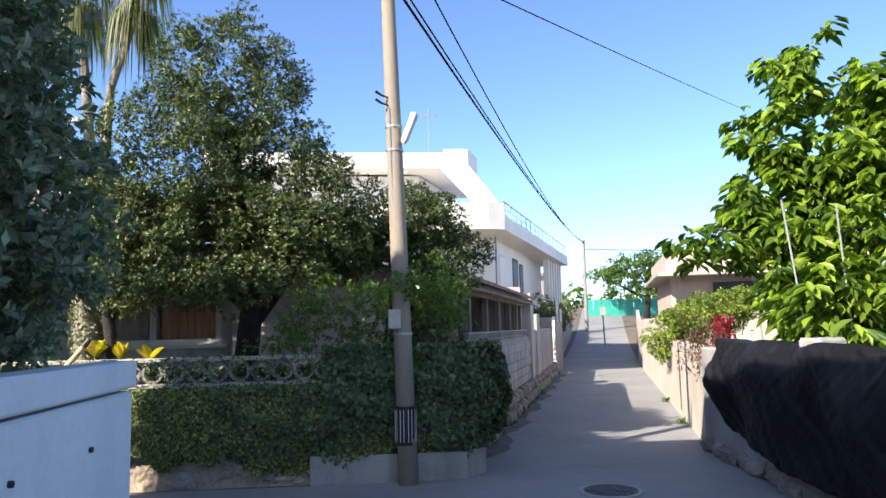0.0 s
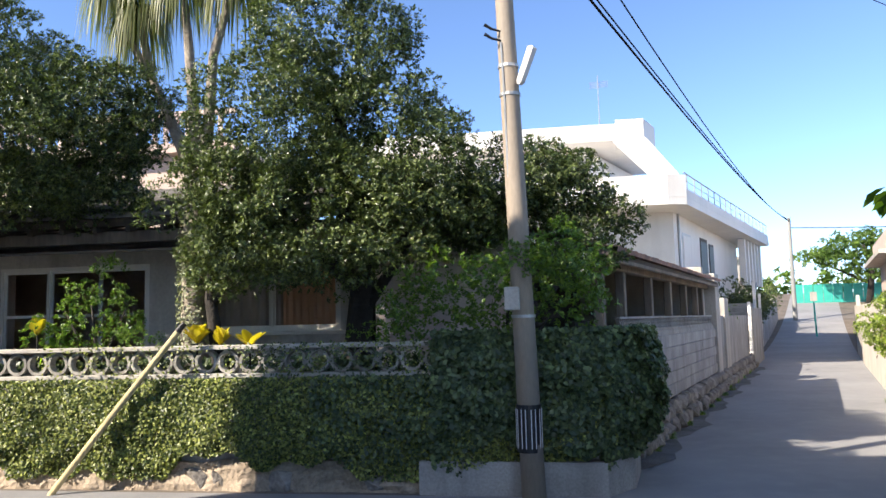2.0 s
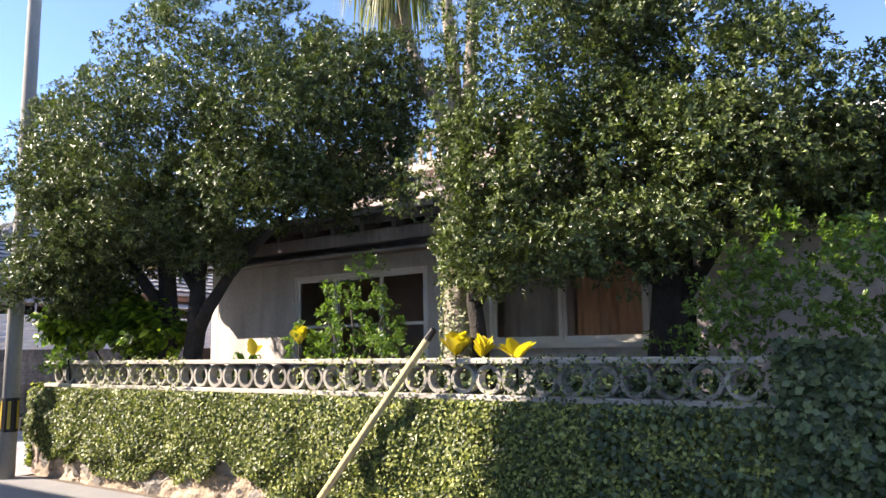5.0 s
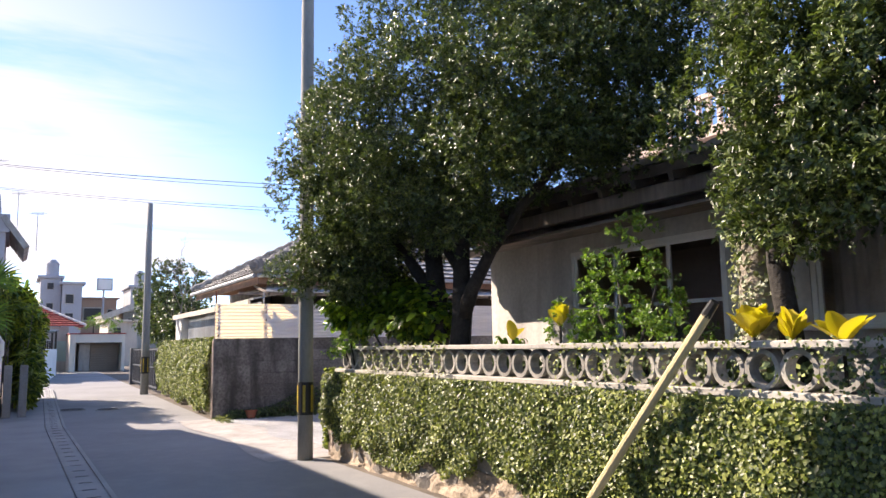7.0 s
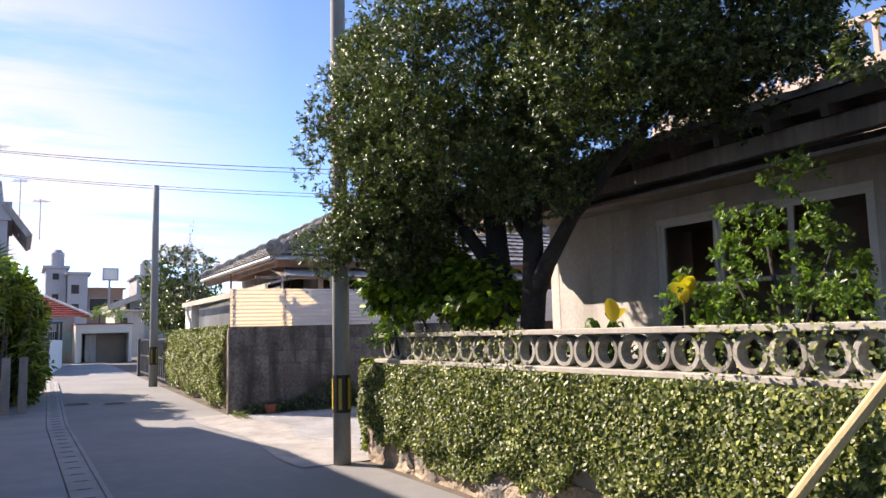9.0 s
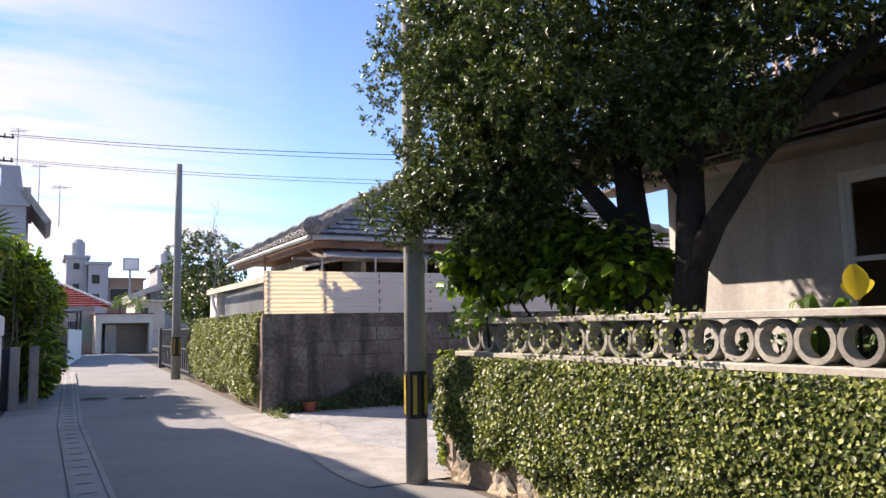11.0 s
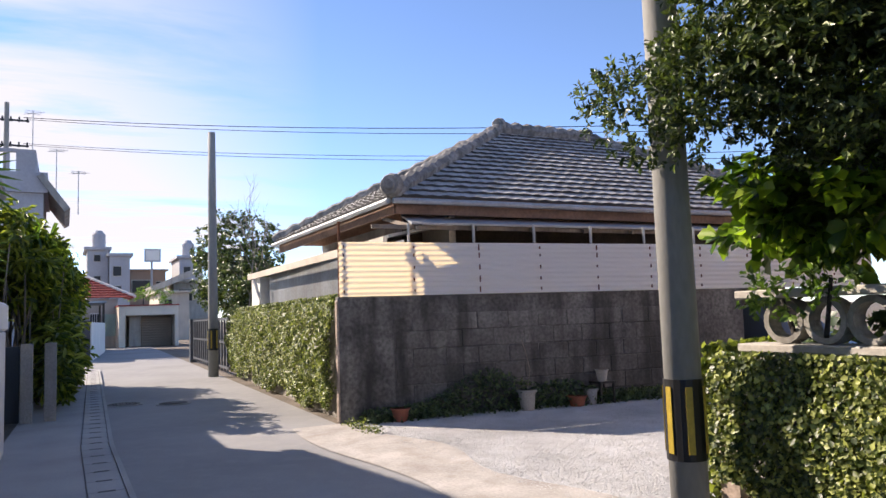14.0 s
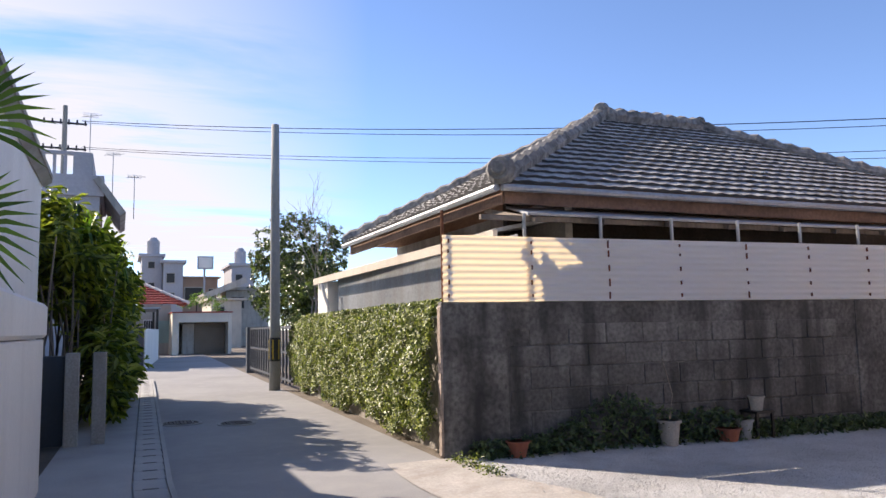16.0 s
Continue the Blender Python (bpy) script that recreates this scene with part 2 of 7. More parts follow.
def leaves(pos, nrm, size, rng, aspect=0.5, fold=0.18, droop=0.0, along=None):
    """One mesh of folded leaves: places, normals and lengths, and the way each one points."""
    n = len(pos)
    nrm = nrm / np.maximum(np.linalg.norm(nrm, axis=1, keepdims=True), 1e-6)
    r = rng.normal(size=(n, 3)) if along is None else along
    if along is None:
        r[:, 2] -= droop
    d = r - nrm * (r * nrm).sum(1, keepdims=True)
    d /= np.maximum(np.linalg.norm(d, axis=1, keepdims=True), 1e-6)
    s = np.cross(nrm, d)
    L = size[:, None]
    i = np.arange(n)[:, None]
    if size.mean() > 0.1:
        # large leaves: an oval blade on each side of the midrib, bent down at the tip
        v = np.empty((n, 6, 3))
        v[:, 0] = pos - d * L * 0.5
        v[:, 3] = pos + d * L * 0.5 - nrm * L * 0.16
        for k, (u, w) in enumerate(((-0.18, 0.42), (0.20, 0.5))):
            side = s * L * aspect * w
            v[:, 1 + k] = pos + d * L * u + side + nrm * L * fold * 0.6
            v[:, 5 - k] = pos + d * L * u - side + nrm * L * fold * 0.6
        f = np.concatenate([i * 6 + np.array([[0, 1, 2, 3]]), i * 6 + np.array([[0, 3, 4, 5]])], 0)
        return v.reshape(-1, 3), f
    v = np.empty((n, 4, 3))
    v[:, 0] = pos - d * L * 0.5
    v[:, 2] = pos + d * L * 0.5
    v[:, 1] = pos + d * L * 0.06 + s * L * aspect * 0.5 + nrm * L * fold
    v[:, 3] = pos + d * L * 0.06 - s * L * aspect * 0.5 + nrm * L * fold
    f = np.concatenate([i * 4 + np.array([[0, 1, 2]]), i * 4 + np.array([[0, 2, 3]])], 0)
    return v.reshape(-1, 3), f


def mesh_np(name, v, f, material, parent, label="", kind=""):
    me = bpy.data.meshes.new(name)
    me.vertices.add(len(v))
    me.vertices.foreach_set("co", np.ascontiguousarray(v, dtype=np.float32).ravel())
    k = f.shape[1]
    me.loops.add(f.size)
    me.loops.foreach_set("vertex_index", np.ascontiguousarray(f, dtype=np.int32).ravel())
    me.polygons.add(len(f))
    me.polygons.foreach_set("loop_start", np.arange(0, f.size, k, dtype=np.int32))
    me.update(calc_edges=True)
    me.materials.append(material)
    ob = new(name, me)
    if parent is not None:
        ob.parent = parent
        ob.matrix_parent_inverse = parent.matrix_basis.inverted()
    return tagged(ob, label, "", "", kind)


def crown(blobs, clumps, per, size, rng, clump_r=(0.18, 0.36), aspect=0.5, inner=0.34, droop=0.0, squash=0.85, whorl=7):
    """Leaves in whorls at the twig ends, the twigs in many uneven clumps over a few rounded masses."""
    w = np.array([r[0] * r[1] + r[1] * r[2] + r[0] * r[2] for _, r in blobs])
    ids = rng.choice(len(blobs), clumps, p=w / w.sum())
    C = np.array([c for c, _ in blobs], float)[ids]
    R = np.array([r for _, r in blobs], float)[ids]
    d = rng.normal(size=(clumps, 3))
    d /= np.linalg.norm(d, axis=1, keepdims=True)
    rad = np.where(rng.random(clumps) < inner, rng.uniform(0.35, 0.8, clumps), rng.uniform(0.80, 1.02, clumps))
    cc = C + d * R * rad[:, None]
    cr = rng.uniform(*clump_r, clumps)
    tw = max(1, per // whorl)
    e = rng.normal(size=(clumps, tw, 3)) + d[:, None] * 0.55 + np.array([0, 0, 0.3])
    e /= np.linalg.norm(e, axis=2, keepdims=True)
    tip = cc[:, None] + e * (cr[:, None] * (0.35 + 0.65 * rng.random((clumps, tw)) ** 0.45))[:, :, None] * np.array([1, 1, squash])
    ax = e + d[:, None] * 0.35 + np.array([0, 0, 0.35]) + rng.normal(size=e.shape) * 0.22
    ax /= np.linalg.norm(ax, axis=2, keepdims=True)
    m = clumps * tw
    tip, ax = tip.reshape(m, 3), ax.reshape(m, 3)
    q = rng.normal(size=(m, whorl, 3))
    q -= ax[:, None] * (q * ax[:, None]).sum(2, keepdims=True)
    q /= np.maximum(np.linalg.norm(q, axis=2, keepdims=True), 1e-6)
    an = rng.uniform(0.55, 1.35, (m, whorl, 1))
    ld = ax[:, None] * np.cos(an) + q * np.sin(an)
    ld[:, :, 2] -= droop * 0.6
    ld /= np.linalg.norm(ld, axis=2, keepdims=True)
    ln = ax[:, None] - ld * (ld * ax[:, None]).sum(2, keepdims=True) + np.array([0, 0, 0.12 + 0.3 * droop]) + rng.normal(size=q.shape) * 0.12
    n = m * whorl
    sz = rng.uniform(0.7, 1.25, (m, whorl)) * size
    pos = tip[:, None] + ld * (sz * 0.55)[:, :, None] - ax[:, None] * (rng.random((m, whorl, 1)) * size * 1.1)
    return leaves(pos.reshape(n, 3), ln.reshape(n, 3), sz.reshape(n), rng, aspect, 0.13, 0.0, ld.reshape(n, 3))


def tree(name, base, stems, blobs, clumps, per, size, seed, label, bark=BARK, leaf=LEAF_TREE, clump_r=(0.18, 0.36), aspect=0.5, category="tree", droop=0.0):
    """stems: lists of (point, radius), the first one the trunk."""
    rng = np.random.default_rng(seed)
    t = thing(name, base, label, category)
    bm = bmesh.new()
    tube(bm, [p for p, _ in stems[0]], [r for _, r in stems[0]], 9)
    trunk = part("trunk", bm, bark, t, smooth=True)
    for st in stems[1:]:
        bm = bmesh.new()
        tube(bm, [p for p, _ in st], [r for _, r in st], 7)
        part("limb", bm, bark, t, smooth=True)
    v, f = crown(blobs, clumps, per, size, rng, clump_r, aspect, droop=droop)
    mesh_np("crown", v, f, leaf, t, kind="stuff")
    return t


# plan of the lane that climbs away
LANE0 = Vector((1.43, 11.1, 0))
LDIR = Vector((0.304, 0.953, 0)).normalized()
LNRM = Vector((0.953, -0.304, 0)).normalized()
LANE_RZ = math.degrees(math.atan2(LDIR.y, LDIR.x))


def lane(s, off, z=0.0):
    p = LANE0 + LDIR * s + LNRM * off
    return Vector((p.x, p.y, z))


def ground_z(x, y):
    """Height of the ground: a ramp down to the crossing, and a climb at the lane's far end."""
    z = 0.0
    if y < 6.5:
        k = min(max((x + 5.0) / 3.5, 0), 1)
        z += 0.33 * min((6.5 - y) / 6.5, 4.0) * k * k * (3 - 2 * k)
    if y > 30 and x > -20:
        k = min(max((x + 20) / 15, 0), 1)
        u = min(y - 30, 42)
        z += k * (0.0020 * u * u + max(0, min(y - 72, 60)) * 0.02)
    return z


def sheet(name, xs, ys, material, dz=0.0, inside=None, parent=None):
    """A sheet of ground over a grid, on the ground's height plus dz."""
    bm = bmesh.new()
    g = {}
    for i, x in enumerate(xs):
        for j, y in enumerate(ys):
            g[i, j] = bm.verts.new((x, y, ground_z(x, y) + dz))
    for i in range(len(xs) - 1):
        for j in range(len(ys) - 1):
            bm.faces.new((g[i, j], g[i + 1, j], g[i + 1, j + 1], g[i, j + 1]))
    return part(name, bm, material, parent, smooth=True)


def strip(name, rows, material, dz, n=1):
    """A ribbon of ground between pairs of plan points."""
    bm = bmesh.new()
    vs = []
    for (x0, y0), (x1, y1) in rows:
        vs.append([bm.verts.new((x0 + (x1 - x0) * k / n, y0 + (y1 - y0) * k / n,
                                 ground_z(x0 + (x1 - x0) * k / n, y0 + (y1 - y0) * k / n) + dz)) for k in range(n + 1)])
    for a, b in zip(vs, vs[1:]):
        for k in range(n):
            bm.faces.new((a[k], a[k + 1], b[k + 1], b[k]))
    bmesh.ops.recalc_face_normals(bm, faces=bm.faces)
    if sum(f.normal.z for f in bm.faces) < 0:
        bmesh.ops.reverse_faces(bm, faces=bm.faces)
    return part(name, bm, material, smooth=True)

# ---- ground ----
GX = [-2500, -800, -300, -150, -90] + [x * 2.0 for x in range(-40, -9)] + [x * 1.0 for x in range(-17, 9)] + [10, 14, 18, 24, 32, 45, 70, 120, 300, 900, 2500]
GY = [-2500, -800, -250, -80, -30, -20, -14] + [y * 1.0 for y in range(-10, 11)] + [12, 15, 18, 22, 26, 30, 33, 36, 40, 44, 48, 52, 56, 60, 66, 72, 80, 90, 110, 132, 200, 400, 900, 2500]
tagged(sheet("ground", GX, GY, SOIL), "bare earth round the lots", "ground", kind="structure")
rows = [((x, 5.2 + max(0, -17 - x) * 0.030), (x, 9.30 + max(0, -17 - x) * 0.040)) for x in [-70, -60, -50, -40, -30, -25, -20, -17] + list(range(-16, 2))]
r1 = tagged(strip("road_lane", rows, ASPHALT, 0.006, 8), "worn grey asphalt lane between garden walls", "road", kind="structure")
rows = [(lane(s, -0.15).xy[:], lane(s, 3.45).xy[:]) for s in [-2.4, -1, 0, 2, 4, 6, 8, 10, 13, 16, 19, 22, 25, 28, 31, 34, 37, 40, 44, 48, 52, 58, 64, 72]]
r2 = tagged(strip("road_hill", rows, ASPHALT, 0.012, 6), "worn grey asphalt lane climbing between walls", "road", kind="structure")
rows = [(lane(q, -0.05).xy[:], lane(q, 0.42 + 0.10 * math.sin(q * 2.3) + 0.06 * math.sin(q * 5.7)).xy[:]) for q in [k * 0.4 for k in range(-1, 46)]]
tagged(strip("verge", rows, mat("gritty verge", (0.15, 0.145, 0.135), 0.95, 0.4, 2.0, 40, 0.7, dist=0.02, stain=0.5, stain_col=(0.07, 0.075, 0.05)), 0.020, 3), "dark gritty verge along the wall foot", "ground", kind="structure")
rows = [((-1.3 if y < 5.2 else 1.0, y), (3.6 + y * 0.11, y)) for y in [-14, -10, -7, -4, -2, 0, 1, 2, 3, 4, 5, 5.6, 6.2, 7, 8, 9, 9.8]]
r3 = tagged(strip("road_crossing", rows, ASPHALT, 0.009, 6), "worn grey asphalt at the lane crossing", "road", kind="structure")
rows = [((x, 8.62 + 0.10 * math.sin(x * 1.3)), (x, 9.62 + 0.16 * math.sin(x * 2.1 + 1))) for x in [-17.1 + 0.4 * k for k in range(18)]]
tagged(strip("driveway_apron", rows, mat("pinkish worn concrete", (0.44, 0.41, 0.375), 0.9, 0.25, 1.5, 40, 0.4, stain=0.4, stain_col=(0.25, 0.21, 0.17)), 0.016, 4), "worn pinkish concrete apron at the lot entrance", "pavement", kind="structure")
rows = [((x, 9.30), (x, 34)) for x in (-17.0, -15.5, -14, -12.5, -11.2, -10.35)]
tagged(strip("gravel_lot", rows, GRAVEL, 0.010, 12), "pale crushed gravel parking lot", "ground", kind="structure")
rows = [((x, 5.2 + max(0, -17 - x) * 0.030), (x, 6.08 + max(0, -17 - x) * 0.030)) for x in (-34, -28, -24, -20, -17, -13, -9, -6)]
tagged(strip("pavement", rows, PAVE, 0.05, 2), "pale concrete apron beside the gutter", "pavement", kind="structure")
gut = thing("gutter", (-15, 6.2, 0), "concrete gutter with slotted cover slabs", "gutter", kind="structure")
slab = bmesh.new()
box(slab, (0, 0, 0), (0.485, 0.30, 0.06), 0, 0.006)
sl_me = bpy.data.meshes.new("cover_slab")
slab.to_mesh(sl_me)
slab.free()
sl_me.materials.append(PAVE)
sk_me = bpy.data.meshes.new("hand_slot")
skb = bx((0, 0, 0.0305), (0.035, 0.14, 0.006))
skb.to_mesh(sk_me)
skb.free()
sk_me.materials.append(BLACK)
for i in range(56):
    x = -34 + i * 0.5
    y = 6.24 + max(0, -17 - x) * 0.030
    o = new("cover_slab", sl_me)
    o.parent, o.matrix_parent_inverse = gut, gut.matrix_basis.inverted()
    o.matrix_basis = pose(x, y, 0.026, 0, 0, 0)
    k = new("hand_slot", sk_me)
    k.parent = o
    k.location = (0.235, 0, 0)
bm = bmesh.new()
for a, b in ((-34, -17), (-17, -6)):
    ya, yb = 6.42 + max(0, -17 - a) * 0.030, 6.42
    box(bm, ((a + b) / 2, (ya + yb) / 2, 0.03), (math.hypot(b - a, yb - ya), 0.05, 0.07), math.degrees(math.atan2(yb - ya, b - a)))
part("kerb_edge", bm, PAVE, gut)


def manhole(at, r):
    t = thing("manhole_cover", at, "round cast-iron manhole cover in the asphalt", "manhole cover", "manhole covers")
    bm = bmesh.new()
    tube(bm, [(at[0], at[1], at[2] - 0.03), (at[0], at[1], at[2] + 0.012)], [r + 0.05, r + 0.05], 28)
    part("rim", bm, PAVE, t)
    bm = bmesh.new()
    tube(bm, [(at[0], at[1], at[2] - 0.02), (at[0], at[1], at[2] + 0.018)], [r, r], 28)
    for i in range(-4, 5):
        for j in range(-4, 5):
            if math.hypot(i, j) < 4.4:
                box(bm, (at[0] + i * r / 5, at[1] + j * r / 5, at[2] + 0.021), (r * 0.13, r * 0.13, 0.008), 45)
    part("lid", bm, IRON, t)


IRON = mat("cast iron", (0.10, 0.095, 0.09), 0.6, 0.3, 4, 50, 0.3, metal=0.5)
manhole((2.62, 8.3, 0.012), 0.30)
manhole((-22.2, 6.9, 0.01), 0.28)
manhole((-21.7, 7.7, 0.01), 0.25)


# ---- garden wall with ivy and ring blocks ----
def ivy(name, p0, p1, z0, z1, n, depth, seed, parent, leaf=LEAF_IVY, size=0.062, bulge=0.12, label=""):
    """A mat of ivy on the upright face from p0 to p1; the face looks to the right of p0-p1 walked."""
    rng = np.random.default_rng(seed)
    a, b = np.array(p0, float), np.array(p1, float)
    d = b - a
    ln = np.linalg.norm(d)
    d /= ln
    out = np.array([d[1], -d[0]])
    u, w = rng.random(n) * ln, rng.random(n)
    # ragged lower edge
    lowcut = 0.14 * np.sin(u * 1.7 + seed) + 0.10 * np.sin(u * 4.3 + 2 * seed) + 0.06 * np.sin(u * 11.0)
    z = z0 + lowcut.clip(-0.1, 0.3) + (z1 - z0 - lowcut.clip(-0.1, 0.3)) * w
    k = 0.5 + 0.5 * np.sin(u * 5.1 + np.sin(z * 6 + seed) * 1.5) * np.sin(z * 7.3 + np.sin(u * 3) * 1.2)
    off = rng.random(n) ** 0.5 * depth * (0.45 + 0.55 * k) + bulge * np.sin(np.pi * ((z - z0) / (z1 - z0)).clip(0, 1)) * 0.6
    pos = np.column_stack([a[0] + d[0] * u + out[0] * off, a[1] + d[1] * u + out[1] * off, z])
    nr = np.column_stack([np.full(n, out[0]), np.full(n, out[1]), np.full(n, 0.45)]) + rng.normal(size=(n, 3)) * 0.55
    v, f = leaves(pos, nr, rng.uniform(0.6, 1.3, n) * size, rng, 0.75, 0.12, 0.8)
    return mesh_np(name, v, f, leaf, parent, label, "stuff")


GY0 = 9.50
gw = thing("garden_wall", (-4.5, GY0, 0), "ivy-covered garden wall with a row of concrete ring blocks", "garden wall", kind="structure")
bm = bmesh.new()
box(bm, (-4.5, GY0 + 0.10, 0.598), (11.5, 0.20, 1.196))
part("wall_body", bm, CONC, gw)
bm = bmesh.new()
box(bm, (-4.5, GY0 + 0.10, 1.222), (11.54, 0.24, 0.05), 0, 0.008)
part("lower_coping", bm, CONC_L, gw)
bm = bmesh.new()
box(bm, (-4.5, GY0 + 0.10, 1.533), (11.54, 0.24, 0.05), 0, 0.008)
part("upper_coping", bm, CONC_L, gw)
# a ring block: a short ring with four corner webs
rb = bmesh.new()
SEG = 20
ro, ri, dp = 0.129, 0.096, 0.10
rings = []
for rr, yy in ((ro, 0), (ri, 0), (ri, dp), (ro, dp)):
    rings.append([rb.verts.new((rr * math.cos(2 * math.pi * k / SEG), yy, rr * math.sin(2 * math.pi * k / SEG))) for k in range(SEG)])
for q in range(4):
    A, B = rings[q], rings[(q + 1) % 4]
    for k in range(SEG):
        rb.faces.new((A[k], A[(k + 1) % SEG], B[(k + 1) % SEG], B[k]))
box(rb, (0.126, dp / 2, 0.0), (0.012, dp - 0.01, 0.07))
box(rb, (-0.126, dp / 2, 0.0), (0.012, dp - 0.01, 0.07))
bmesh.ops.recalc_face_normals(rb, faces=rb.faces)
ring_me = bpy.data.meshes.new("ring_block")
rb.to_mesh(ring_me)
rb.free()
ring_me.materials.append(RING)
for i in range(43):
    x = -9.985 + i * 0.2612
    o = new("ring_block", ring_me)
    o.parent, o.matrix_parent_inverse = gw, gw.matrix_basis.inverted()
    o.matrix_basis = pose(x, GY0 + 0.04, 1.3775)
bm = bmesh.new()
box(bm, (-10.36, GY0 + 0.10, 0.48), (0.20, 0.30, 0.96), 0, 0.03)
part("end_post", bm, mat("peeling pinkish render", (0.42, 0.33, 0.27), 0.9, 0.4, 5, 30, 0.6, stain=0.4, stain_col=(0.2, 0.16, 0.13)), gw)


def stone_mesh(seed, sx, sy, sz):
    r = random.Random(seed)
    b = bmesh.new()
    bmesh.ops.create_icosphere(b, subdivisions=1, radius=0.5)
    for v in b.verts:
        k = r.uniform(0.82, 1.15)
        c = v.co
        m = max(abs(c.x), abs(c.y), abs(c.z))
        q = c.lerp(c / m * 0.5, 0.55) * k
        v.co = Vector((q.x * sx, q.y * sy, q.z * sz))
    me = bpy.data.meshes.new("stone")
    b.to_mesh(me)
    b.free()
    me.materials.append(STONE)
    return me


STONES = [stone_mesh(i, 1, 0.7, 0.72) for i in range(6)]
rs = random.Random(5)
x = -10.2
while x < -0.6:
    w = rs.uniform(0.16, 0.36)
    o = new("stone", STONES[rs.randrange(6)])
    o.parent, o.matrix_parent_inverse = gw, gw.matrix_basis.inverted()
    o.matrix_basis = pose(x + w / 2, GY0 + 0.02 + rs.uniform(-0.03, 0.03), rs.uniform(0.03, 0.20), rs.uniform(-30, 30), rs.uniform(-35, 35), rs.uniform(-20, 20)) @ Matrix.Diagonal((w * 1.3, w * 0.8, rs.uniform(0.32, 0.5), 1))
    x += w * rs.uniform(0.7, 1.7)
# rough mortared plinth under the ivy
bm = bmesh.new()
prev = None
for i in range(161):
    px_ = -10.28 + i * 0.0596
    row = []
    for j in range(8):
        k = j / 7
        out = 0.085 - 0.06 * k + 0.05 * noise.noise((px_ * 3.1, k * 2.0, 1)) + 0.03 * noise.noise((px_ * 9, k * 5, 4))
        row.append(bm.verts.new((px_, GY0 - max(0.012, out), -0.02 + k * (0.34 + 0.06 * noise.noise((px_ * 1.7, 0, 9))))))
    row.append(bm.verts.new((px_, GY0 + 0.05, row[-1].co.z + 0.01)))
    if prev:
        for j in range(8):
            bm.faces.new((prev[j], row[j], row[j + 1], prev[j + 1]))
    prev = row
part("plinth", bm, mat("tan rubble mortar", (0.40, 0.32, 0.235), 0.95, 0.35, 2.5, 28, 0.8, dist=0.03, stain=0.5, stain_col=(0.17, 0.15, 0.11)), gw, "rough tan mortared rubble plinth")
ivy("ivy", (-10.35, GY0 - 0.01), (1.25, GY0 - 0.01), 0.22, 1.20, 90000, 0.17, 1, gw, size=0.039, label="dense small-leaved ivy")
ivy("ivy", (-5.2, GY0 - 0.01), (1.25, GY0 - 0.01), 1.14, 1.58, 1500, 0.04, 2, gw, size=0.034)
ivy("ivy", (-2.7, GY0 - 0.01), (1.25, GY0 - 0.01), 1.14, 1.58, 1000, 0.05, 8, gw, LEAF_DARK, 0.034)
ivy("ivy", (-9.2, GY0 - 0.01), (-7.0, GY0 - 0.01), 1.12, 1.60, 600, 0.05, 3, gw, size=0.036)
ivy("ivy", (-10.36, GY0 + 0.55), (-10.36, GY0 - 0.1), 0.2, 1.25, 2600, 0.22, 4, gw)
# darker leaves deepen the shaded stretch by colour and blend into the corner ivy
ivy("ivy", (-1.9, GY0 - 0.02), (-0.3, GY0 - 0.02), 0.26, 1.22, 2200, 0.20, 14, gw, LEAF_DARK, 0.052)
ug = thing("undergrowth", (-5.5, 10.0, 0), "dense dark undergrowth behind the garden wall", "plants", kind="stuff")
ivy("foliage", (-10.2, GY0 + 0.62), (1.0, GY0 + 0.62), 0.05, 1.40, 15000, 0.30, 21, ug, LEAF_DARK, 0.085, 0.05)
# the corner and the side towards the climbing lane
cw = thing("corner_wall", (1.3, 9.9, 0), "ivy-covered wall corner on a smooth concrete footing", "garden wall", kind="structure")
part("wall_body", prism(bmesh.new(), [(1.25, GY0), (1.32, 9.62), (1.52, 11.25), (1.30, 11.30), (1.05, 9.72)], 0.0, 1.5), CONC, cw)
part("footing", prism(bmesh.new(), [(-0.75, GY0 - 0.16), (1.15, GY0 - 0.20), (1.45, 9.72), (1.58, 10.6), (1.3, 10.6), (1.1, 9.8), (-0.75, GY0 + 0.05)], 0.0, 0.34), CONC, cw)
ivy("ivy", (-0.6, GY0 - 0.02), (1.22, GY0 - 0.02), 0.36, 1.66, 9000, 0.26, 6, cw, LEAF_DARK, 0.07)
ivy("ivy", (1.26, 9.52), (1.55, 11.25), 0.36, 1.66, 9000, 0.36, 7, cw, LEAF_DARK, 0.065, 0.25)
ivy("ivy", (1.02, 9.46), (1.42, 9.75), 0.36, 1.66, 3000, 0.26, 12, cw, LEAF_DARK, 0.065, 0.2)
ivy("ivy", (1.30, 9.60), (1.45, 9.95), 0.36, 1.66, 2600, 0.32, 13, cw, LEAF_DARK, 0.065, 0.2)

